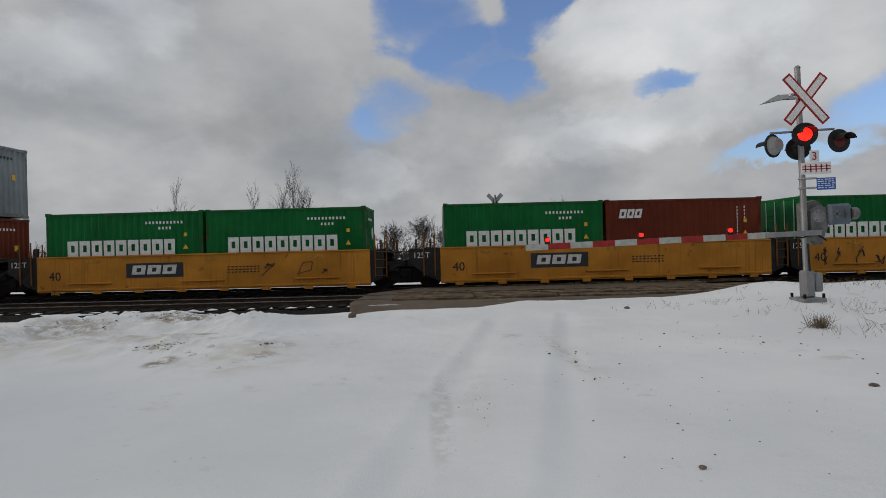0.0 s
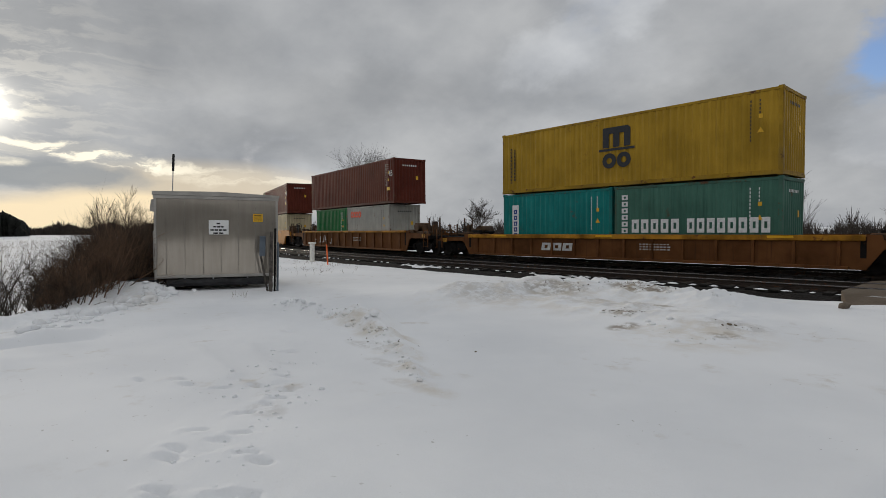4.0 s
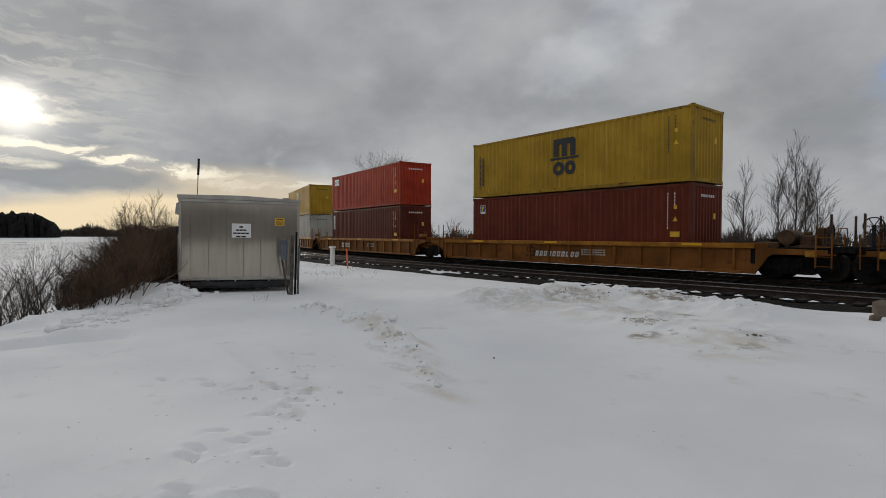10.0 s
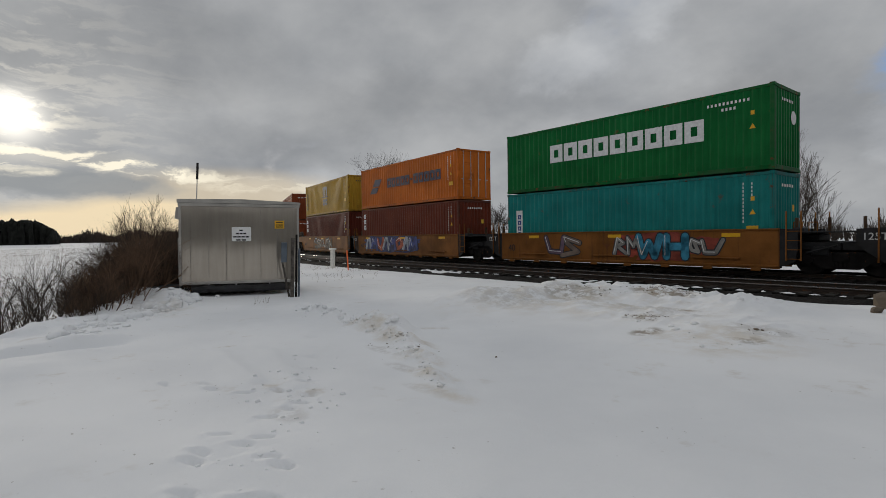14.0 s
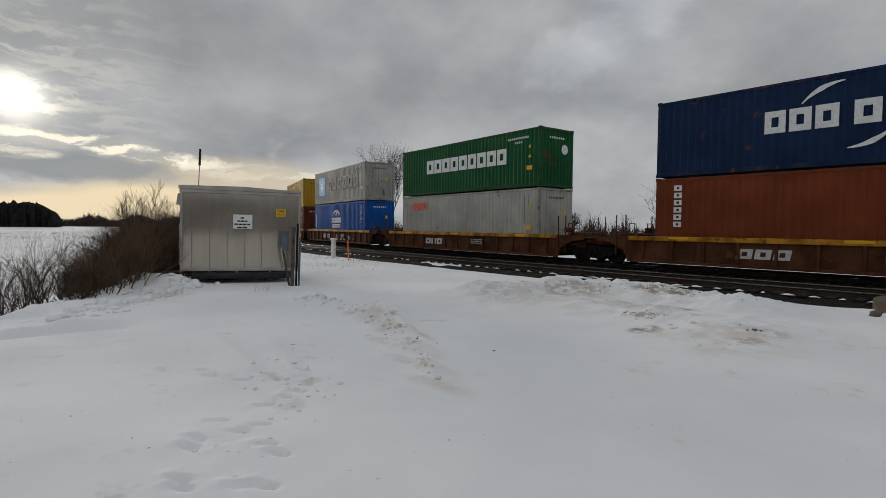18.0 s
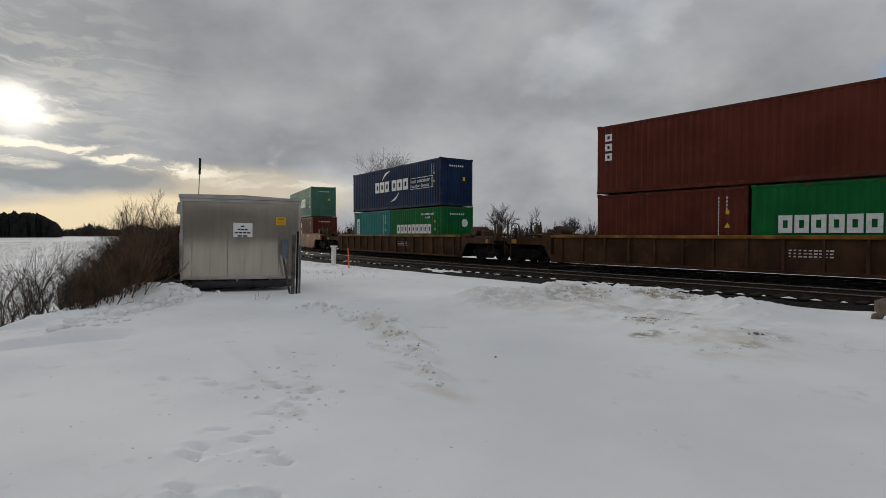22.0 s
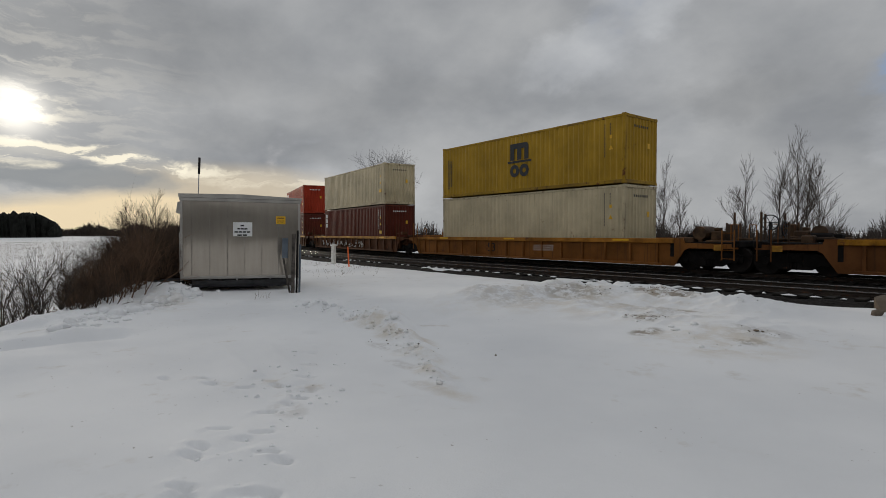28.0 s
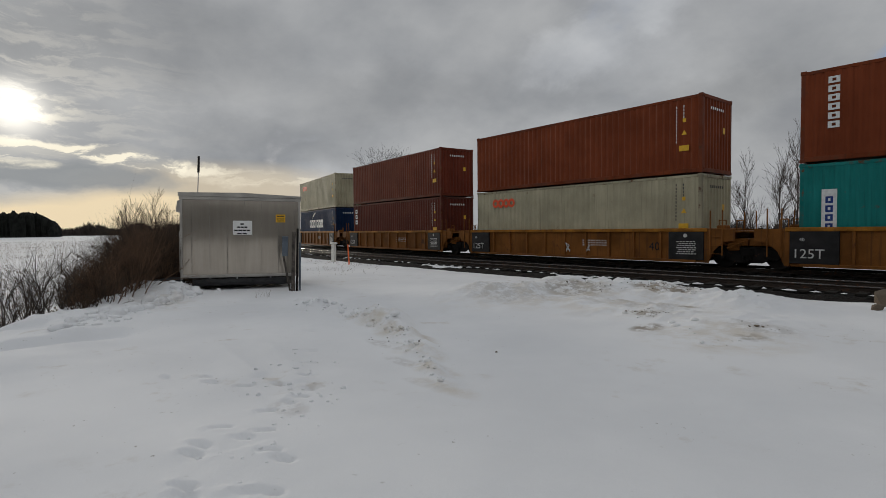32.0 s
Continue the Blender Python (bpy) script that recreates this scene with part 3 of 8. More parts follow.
def build_ground():
    xs, ys = axis(-20, 10, 0.07, 2600), axis(0.9, 14.6, 0.07, 2600)
    # closer steps where the snow is trodden
    xs = np.sort(np.concatenate([xs, 0.5 * (xs[1:] + xs[:-1])[(xs[1:] > -6.2) & (xs[1:] < -2.6)]]))
    ys = np.sort(np.concatenate([ys, 0.5 * (ys[1:] + ys[:-1])[(ys[1:] > 0.9) & (ys[1:] < 2.7)]]))
    gx, gy = np.meshgrid(xs, ys)
    gz = ground_z(gx, gy)
    rng = np.random.RandomState(12)
    # footprints that lead from the road's edge to the hut
    steps = [(-5.75, 2.54), (-5.05, 2.32), (-4.92, 2.07), (-4.47, 1.83), (-4.41, 1.61), (-4.74, 1.58), (-4.36, 1.21), (-4.5, 1.3), (-3.83, 1.69), (-4.03, 1.68), (-3.41, 1.42), (-3.69, 0.98), (-3.8, 1.02), (-3.46, 1.29),
             (-6.94, 1.66), (-6.64, 2.02), (-5.81, 2.92), (-5.92, 2.22), (-6.37, 2.0), (-5.33, 2.72), (-5.15, 2.47), (-6.42, 3.24), (-7.0, 3.6), (-7.6, 3.9), (-8.4, 4.3)]
    for cx, cy in steps:
        a, cx, cy = 0.55 + rng.uniform(-0.5, 0.5), cx + rng.uniform(-0.03, 0.03), cy + rng.uniform(-0.02, 0.02)
        u, w = (gx - cx) * math.cos(a) + (gy - cy) * math.sin(a), -(gx - cx) * math.sin(a) + (gy - cy) * math.cos(a)
        sole = np.exp(-((u / 0.085) ** 4 + (w / 0.034) ** 4)) * (1 + 0.9 * u / 0.12)
        gz = gz - rng.uniform(0.035, 0.075) * sole + 0.016 * np.exp(-(((u + 0.14) / 0.06) ** 2 + (w / 0.07) ** 2)) + 0.008 * fbm(gx, gy, 9.0, 2, 23) * np.exp(-((u / 0.3) ** 2 + (w / 0.25) ** 2))
    n, m = gx.shape
    b = Mesh()
    b.v = list(zip(gx.ravel().tolist(), gy.ravel().tolist(), gz.ravel().tolist()))
    i = np.arange(n * m).reshape(n, m)
    b.f = np.stack([i[:-1, :-1], i[:-1, 1:], i[1:, 1:], i[1:, :-1]], -1).reshape(-1, 4).tolist()
    b.k = [0] * len(b.f)
    thing("ground", "snow-covered verge, road and field, ploughed and trodden", "snow", kind="structure", data=b.data("ground", SNOW, smooth=True))


def build_railway():
    near = np.concatenate([np.arange(-160, -60, 4.0), np.arange(-60, 60, 1.0), np.arange(60, 180, 4.0)])
    rng = np.random.RandomState(5)
    # ballast: three beds side by side, uneven
    shape = [(-7.0, -0.52), (-6.6, -0.36), (-6.1, -0.20), (-5.0, -0.17), (-4.0, -0.18), (-3.1, -0.24), (-2.4, -0.29), (-1.6, -0.19), (-0.6, -0.16), (0.6, -0.16), (1.6, -0.2), (2.6, -0.34), (3.6, -0.52), (4.5, -0.8)]
    dense = np.concatenate([np.arange(-160, -45, 3.0), np.arange(-45, 40, 0.35), np.arange(40, 180, 3.0)])
    b = swept(shape, dense, 0.0)
    v = np.array(b.v)
    v[:, 2] += 0.05 * (fbm(v[:, 0], v[:, 1], 1.7, 3, 21) - 0.5) + 0.06 * (rng.rand(len(v)) - 0.5)
    b.v = v.tolist()
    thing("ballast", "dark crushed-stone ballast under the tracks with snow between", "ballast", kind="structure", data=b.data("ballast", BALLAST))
    # drifts of snow left along the rails
    rails = [(-0.035, 0.0), (-0.035, -0.035), (-0.012, -0.05), (-0.012, -0.13), (-0.07, -0.15), (-0.07, -0.165), (0.07, -0.165), (0.07, -0.15), (0.012, -0.13), (0.012, -0.05), (0.035, -0.035), (0.035, 0.0)]
    head = [(0.036, -0.012), (0.030, 0.002), (-0.030, 0.002), (-0.036, -0.012)]
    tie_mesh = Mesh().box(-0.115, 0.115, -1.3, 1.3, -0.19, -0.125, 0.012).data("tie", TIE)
    plate = Mesh().box(-0.1, 0.1, -0.16, 0.16, -0.127, -0.117).data("tie_plate", RAIL_STEEL)
    for index, off in enumerate((-TRACK_GAP, 0.0)):
        track = thing("railway_track", "steel rails on dark wooden ties in ballast", "railway track", "tracks", "structure")
        for side in (-0.7175, 0.7175):
            rail = part("rail", swept(rails, near, off + side).data("rail", RAIL_STEEL), track)
            part("running_face", swept(head[::-1], near, off + side).data("running_face", RAIL_TOP), rail, "polished running face")
        for k in range(-72, 60):
            x, y, a = way_at(k * 0.56, off)
            part("tie", tie_mesh, track, at=pose(x, y, rng.uniform(-0.012, 0.006), 0, 0, math.degrees(a) + rng.uniform(-1.2, 1.2)))
            if -36 < k < 26:
                for side in (-0.7175, 0.7175):
                    x, y, a = way_at(k * 0.56, off + side)
                    part("tie_plate", plate, track, at=pose(x, y, 0, 0, 0, math.degrees(a)))
    # snow lying between rails and beds
    b = Mesh()
    lanes = [(-5.12, 0.13, 0.92, -0.115), (-2.95, 0.22, 0.62, -0.225), (-5.95, 0.30, 0.5, -0.2), (1.9, 0.35, 0.85, -0.2), (3.0, 0.6, 0.95, -0.36)]
    for off, wide, cover, z in lanes:
        s = -62.0
        while s < 70:
            length = rng.uniform(0.8, 3.8) * (2.2 if off == -5.12 else 1.0)
            if not (-2.0 < s + length / 2 < 11.5 and off < 1) and rng.rand() < cover:
                k = int(length / 0.3) + 2
                for i in range(k):
                    q = i / (k - 1)
                    half = wide * (0.35 + 0.65 * math.sin(math.pi * min(max(q, 0.04), 0.96))) * rng.uniform(0.75, 1.15)
                    for p, up in ((-half, -0.05), (-half * 0.55, 0.03), (half * 0.55, 0.03), (half, -0.05)):
                        x, y, a = way_at(s + q * length, off + p)
                        b.v.append((x, y, z + up + rng.uniform(-0.008, 0.008)))
                base = len(b.v) - 4 * k
                for i in range(k - 1):
                    for j in range(3):
                        b.f.append((base + 4 * i + j, base + 4 * i + 4 + j, base + 4 * i + 5 + j, base + 4 * i + 1 + j))
            s += length + rng.uniform(0.2, 1.6)
    # caps of snow on tie ends of the near track
    for k in range(-110, 60):
        for p in (-1.28, 1.22):
            if rng.rand() < (0.75 if p < 0 else 0.6):
                x, y, a = way_at(k * 0.56 + 0.28 * (p < 0), -TRACK_GAP + p)
                r, tall = rng.uniform(0.06, 0.17), rng.uniform(0.012, 0.03)
                base = len(b.v)
                for i in range(7):
                    t = i / 7 * 6.283
                    b.v.append((x + r * rng.uniform(0.8, 1.5) * math.cos(t), y + r * rng.uniform(0.6, 1.2) * math.sin(t), -0.15))
                b.v.append((x, y, -0.14 + tall))
                for i in range(7):
                    b.f.append((base + i, base + (i + 1) % 7, base + 7))
    b.k = [0] * len(b.f)
    # crumbled lumps thrown up by the plough
    ball = bmesh.new()
    bmesh.ops.create_icosphere(ball, subdivisions=2, radius=1.0)
    ball_v, ball_f = np.array([p.co[:] for p in ball.verts]), [tuple(p.index for p in f.verts) for f in ball.faces]
    ball.free()
    lines = [(-10.9, 1.0, -12.6, 1.9, 0.22, 20, 0.09), (-12.6, 1.9, -14.0, 3.0, 0.25, 26, 0.10), (-14.0, 3.0, -15.7, 4.5, 0.3, 34, 0.12), (-8.8, 10.2, -7.0, 11.9, 0.5, 24, 0.04), (-7.0, 12.0, -4.3, 12.1, 0.4, 24, 0.04),
             (-11.4, 5.9, -7.1, 5.1, 0.25, 30, 0.05), (-7.8, 5.55, -4.5, 3.9, 0.14, 70, 0.026), (-6.8, 3.4, -4.9, 2.3, 0.45, 70, 0.020), (-4.9, 2.1, -3.5, 1.3, 0.35, 50, 0.013), (-14.0, 3.0, -15.9, 4.6, 0.35, 110, 0.055), (-11.0, 1.2, -14.0, 3.0, 0.35, 80, 0.05), (-11.6, 5.9, -8.0, 5.55, 0.3, 70, 0.035), (-5.0, 9.5, -2.6, 8.0, 0.4, 16, 0.035)]
    for x0, y0, x1, y1, wide, count, size in lines:
        for k in range(count):
            q = rng.rand()
            x, y = x0 + q * (x1 - x0) + rng.normal(0, wide * 0.6), y0 + q * (y1 - y0) + rng.normal(0, wide * 0.6)
            r = size * (0.35 + 1.1 * rng.rand() ** 2)
            shape = ball_v * (0.8 + 0.4 * rng.rand(len(ball_v), 1)) * r * np.array([rng.uniform(0.8, 1.5), rng.uniform(0.8, 1.5), rng.uniform(0.55, 0.95)])
            b.add((shape + np.array([x, y, float(ground_z(x, y)) + 0.15 * r])).tolist(), ball_f)
    thing("snow_drift", "thin drifts and crumbled lumps of snow", "snow", kind="stuff", data=b.data("snow_drift", SNOW, smooth=True))


def build_crossing():
    """Asphalt ramp and timber panels that carry the road over both tracks."""
    road = thing("road", "worn asphalt and timber level crossing over the tracks", "level crossing", kind="structure")
    b = Mesh()
    # asphalt approach with a ragged, bevelled edge; it runs slightly aslant
    lefts = [(-2.12, -8.05), (-2.17, -7.3), (-2.35, -6.1), (-2.5, -3.0), (0.2, 0.0), (1.2, 2.6), (2.6, 8.0), (5.5, 20.0)]
    heights = [-0.20, -0.10, -0.03, -0.02, -0.01, -0.03, -0.35, -0.6]
    rng = np.random.RandomState(8)
    for (x_left, off), z in zip(lefts, heights):
        for i in range(13):
            q = i / 12
            s = x_left + q * (11.2 + 0.1 * off) + (rng.uniform(-0.15, 0.15) if i in (0, 12) else 0)
            x, y, a = way_at(s, off + (rng.uniform(-0.12, 0.12) if off < -8 else 0))
            b.v.append((x, y, z + rng.uniform(-0.012, 0.012)))
        x, y, a = way_at(x_left - 0.12, off)
        b.v.append((x, y, z - 0.35))
        x, y, a = way_at(x_left + 11.4 + 0.1 * off, off)
        b.v.append((x, y, z - 0.35))
    n = 15
    for i in range(len(lefts) - 1):
        for k in range(12):
            b.f.append((i * n + k, i * n + k + 1, (i + 1) * n + k + 1, (i + 1) * n + k))
        b.f.append((i * n + 13, i * n, (i + 1) * n, (i + 1) * n + 13))
        b.f.append((i * n + 12, i * n + 14, (i + 1) * n + 14, (i + 1) * n + 12))
    b.f.append((13, 14, 12, 0))
    b.k = [0] * len(b.f)
    part("asphalt", b.data("asphalt", ASPHALT), road)
    plank = Mesh().box(-1.19, 1.19, -0.105, 0.105, -0.12, 0.012, 0.012).data("crossing_plank", CROSSING_PLANK)
    for off in (-TRACK_GAP, 0.0):
        for p in (-1.18, -0.96, -0.42, -0.16, 0.1, 0.36, 0.96, 1.18):
            for s in np.arange(-1.5 + 0.36 * (off + 5), 10.2, 2.42):
                x, y, a = way_at(s + 1.2, off + p)
                part("crossing_plank", plank, road, at=pose(x, y, rng.uniform(0.0, 0.05), rng.uniform(-1.5, 1.5), 0, math.degrees(a)))
    # a broken lump of asphalt at the corner
    b = Mesh()
    x, y, a = way_at(-2.06, -8.33)
    rock(b, (x, y, float(ground_z(x, y)) + 0.05), 0.13, rng)
    thing("asphalt_lump", "broken lump of dark asphalt in the snow", "rubble", data=b.data("asphalt_lump", ASPHALT))


def rock(b, at, r, rng, flat=0.7):
    """A rough stone of 20 faces."""
    g = (1 + 5 ** 0.5) / 2
    pts = [(-1, g, 0), (1, g, 0), (-1, -g, 0), (1, -g, 0), (0, -1, g), (0, 1, g), (0, -1, -g), (0, 1, -g), (g, 0, -1), (g, 0, 1), (-g, 0, -1), (-g, 0, 1)]
    tri = [(0, 11, 5), (0, 5, 1), (0, 1, 7), (0, 7, 10), (0, 10, 11), (1, 5, 9), (5, 11, 4), (11, 10, 2), (10, 7, 6), (7, 1, 8), (3, 9, 4), (3, 4, 2), (3, 2, 6), (3, 6, 8), (3, 8, 9), (4, 9, 5), (2, 4, 11), (6, 2, 10), (8, 6, 7), (9, 8, 1)]
    b.add([(at[0] + p[0] * r / 1.9 * rng.uniform(0.7, 1.25), at[1] + p[1] * r / 1.9 * rng.uniform(0.7, 1.25), at[2] + p[2] * r * flat / 1.9 * rng.uniform(0.7, 1.2)) for p in pts], tri)


build_ground()
build_railway()
build_crossing()

# ---- beside the railway ----
def build_hut():
    """The aluminium signal bungalow on skids."""
    wide, deep, high = 3.30, 2.5, 2.42
    hut = thing("signal_hut", "dull aluminium railway signal hut on skids in the snow", "equipment hut", at=pose(-15.93, 5.98, 0.06, 0, 0.8, 68.9))
    # local: x along the front (to the right seen from the road), front at y = 0, body towards +y
    part("body", Mesh().box(-wide / 2, wide / 2, 0, deep, 0.06, high, 0.012).data("body", HUT_SKIN), hut)
    seam = Mesh().box(-0.006, 0.006, -0.010, 0.0, 0.1, high - 0.06).data("seam", HUT_SEAM)
    for k in range(7):
        part("seam", seam, hut, at=pose(-wide / 2 + 0.27 + k * 0.483, 0, 0))
    for x in (-wide / 2, wide / 2):
        part("corner_trim", Mesh().box(x - 0.035, x + 0.035, -0.022, 0.05, 0.0, high, 0.008).data("corner_trim", HUT_TRIM), hut)
    roof = part("roof", Mesh().slab([(-wide / 2 - 0.07, high), (wide / 2 + 0.07, high), (wide / 2 + 0.07, high + 0.06), (0, high + 0.13), (-wide / 2 - 0.07, high + 0.10)], -0.08, deep + 0.08).data("roof", HUT_TRIM), hut)
    part("fascia", Mesh().box(-wide / 2 - 0.05, wide / 2 + 0.05, -0.05, 0.0, high - 0.10, high, 0.01).data("fascia", HUT_TRIM), roof)
    part("vent_hood", Mesh().slab([(-wide / 2 - 0.15, high - 0.46), (-wide / 2 - 0.002, high - 0.46), (-wide / 2 - 0.002, high - 0.1), (-wide / 2 - 0.11, high - 0.14)], 0.1, 0.7).data("vent_hood", HUT_TRIM), hut)
    part("side_cabinet", Mesh().box(-wide / 2 - 0.08, -wide / 2 - 0.003, 0.15, 1.1, 0.2, 1.4, 0.015).data("side_cabinet", HUT_TRIM), hut)
    part("bottom_rail", Mesh().box(-wide / 2 + 0.02, wide / 2 - 0.02, -0.03, 0.0, 0.03, 0.12, 0.01).data("bottom_rail", HUT_TRIM), hut)
    for y in (0.15, deep - 0.35):
        part("skid", Mesh().box(-wide / 2 + 0.25, wide / 2 - 0.2, y, y + 0.2, -0.22, 0.06, 0.02).data("skid", WOOD_GREY), hut)
    for x in (-0.9, -0.15, 0.8):
        part("strap", Mesh().box(x - 0.02, x + 0.02, -0.03, 0.02, -0.2, 0.05).data("strap", GALV), hut)
    rng = random.Random(4)
    b, n, rings = Mesh(), 8, 14
    for k in range(rings):
        x, cy, cz, r = -wide / 2 + 0.3 + k * 0.2, -0.06 + rng.uniform(-0.03, 0.03), -0.1 + rng.uniform(-0.02, 0.02), rng.uniform(0.085, 0.12)
        b.v += [(x, cy + r * math.cos(i / n * 6.283), cz + r * math.sin(i / n * 6.283)) for i in range(n)]
    for k in range(rings - 1):
        b.f += [(k * n + i, k * n + (i + 1) % n, (k + 1) * n + (i + 1) % n, (k + 1) * n + i) for i in range(n)]
    b.k = [0] * len(b.f)
    part("insulation_roll", b.data("insulation_roll", TARP), hut, "black wrapped roll under the hut")
    part("tarpaulin", Mesh().slab([(-wide / 2 - 1.1, -0.22), (-wide / 2 - 0.9, -0.06), (-wide / 2 - 0.4, 0.02), (-wide / 2 - 0.02, 0.0), (-wide / 2 - 0.02, -0.2)], -0.1, 0.9).data("tarpaulin", TARP), hut, "dark tarpaulin bulging from the snow")
    sign = part("notice", Mesh().box(-0.26, 0.28, -0.024, -0.016, 1.30, 1.72, 0.004).data("notice", SIGN_WHITE), hut, "white notice with lines of unreadable print")
    b = Mesh()
    for r, (w, n) in enumerate(((0.12, 1), (0.30, 3), (0.46, 4), (0.30, 2))):
        z = 1.62 - r * 0.095
        for k in range(n):
            b.box(0.01 - w / 2 + k * w / n, 0.01 - w / 2 + (k + 0.82) * w / n, -0.027, -0.024, z - 0.022, z + 0.022)
    part("printed_text", b.data("printed_text", BLACK), sign)["kind"] = "stuff"
    sign = part("warning_plate", Mesh().box(0.96, 1.24, -0.024, -0.016, 1.68, 1.92, 0.004).data("warning_plate", SIGN_YELLOW), hut, "yellow warning plate")
    b = Mesh().box(1.0, 1.2, -0.027, -0.024, 1.85, 1.88)
    for k in range(4):
        b.box(0.99, 1.21, -0.027, -0.024, 1.71 + k * 0.03, 1.72 + k * 0.03)
    part("printed_text", b.data("printed_text", BLACK), sign)["kind"] = "stuff"
    mast = part("antenna", Mesh().tube((-wide / 2 + 0.42, 0.3, high), (-wide / 2 + 0.46, 0.3, high + 1.15), 0.014, n=7).data("antenna", GALV), hut)
    part("antenna_head", Mesh().tube((-wide / 2 + 0.445, 0.3, high + 0.72), (-wide / 2 + 0.46, 0.3, high + 1.2), 0.034, n=9).data("antenna_head", BLACK), mast)


def build_posts():
    post = thing("utility_post", "leaning wooden cable post with a small grey box", "post", at=pose(-14.35, 6.83, -0.32, 0, 2.0, 66))
    part("timber", Mesh().tube((0, 0, -0.2), (0, 0, 1.75), 0.055, 0.048, 9).data("timber", WOOD_GREY), post)
    part("brace", Mesh().tube((-0.05, 0.08, -0.1), (-0.28, 0.1, 1.05), 0.03, n=7).data("brace", WOOD_GREY), post)
    part("conduit", Mesh().tube((0.11, 0.02, -0.2), (0.10, 0.02, 1.85), 0.03, n=8).data("conduit", DARK_STEEL), post)
    part("conduit", Mesh().tube((0.19, 0.06, -0.2), (0.18, 0.06, 1.45), 0.03, n=8).data("conduit", BLUE_GREY), post)
    part("junction_box", Mesh().box(-0.32, -0.16, -0.06, 0.1, 1.05, 1.62, 0.012).data("junction_box", BLUE_GREY), post)
    z = float(ground_z(-25.9, 14.75))
    marker = thing("marker_post", "short white marker post beside the track", "post", at=pose(-25.9, 14.75, z, 0, 1.5, 20))
    part("shaft", Mesh().box(-0.10, 0.10, -0.10, 0.10, -0.3, 0.98, 0.02).data("shaft", POST_WHITE), marker)
    part("cap", Mesh().box(-0.15, 0.15, -0.15, 0.15, 0.98, 1.07, 0.02).data("cap", POST_WHITE), marker)
    z = float(ground_z(-23.3, 14.15))
    thing("marker_stake", "thin orange marker stake beside the track", "stake", at=pose(-23.3, 14.15, z, 2, -2, 0), data=Mesh().tube((0, 0, -0.3), (0, 0, 1.02), 0.035, n=7).data("marker_stake", ORANGE))


def lamp_head(parent, at, lit, hood_len=0.3):
    """A crossing light: black disc, hood and red lens, facing -y of its pose."""
    b = Mesh().tube((0, 0.0, 0), (0, 0.03, 0), 0.27, n=26)
    b.tube((0, 0.03, 0), (0, 0.16, 0), 0.16, 0.09, n=16)
    head = part("lamp_disc", b.data("lamp_disc", BLACK), parent, "round black crossing light", at=at)
    h = Mesh()
    for i in range(12):
        a0, a1 = radians(10 + i * 160 / 12), radians(10 + (i + 1) * 160 / 12)
        r, s = 0.165, 0.12
        h.add([(r * math.cos(a0), -0.0, r * math.sin(a0)), (r * math.cos(a1), 0.0, r * math.sin(a1)), (r * math.cos(a1), -hood_len, r * math.sin(a1) - 0.03), (r * math.cos(a0), -hood_len, r * math.sin(a0) - 0.03)], [(0, 1, 2, 3)])
    part("hood", h.data("hood", BLACK), head)
    part("lens", Mesh().tube((0, -0.035, 0), (0, 0, 0), 0.13, 0.155, n=20).data("lens", RED_LAMP if lit else DARK_LENS), head, "lit red lens" if lit else "dark red lens")


def crossbuck(parent, at, length=1.40):
    for k, a in enumerate((-50, 50)):
        blade = part("crossbuck_blade", Mesh().box(-length / 2, length / 2, -0.008 - 0.012 * k, 0.002 - 0.012 * k, -0.115, 0.115).data("crossbuck_blade", SIGN_RED), parent, "white blade with a red rim", at=at @ pose(0, 0, 0, 0, a, 0))
        part("blade_field", Mesh().box(-length / 2 + 0.045, length / 2 - 0.045, -0.013 - 0.012 * k, -0.008 - 0.012 * k, -0.072, 0.072).data("blade_field", SIGN_WHITE), blade)


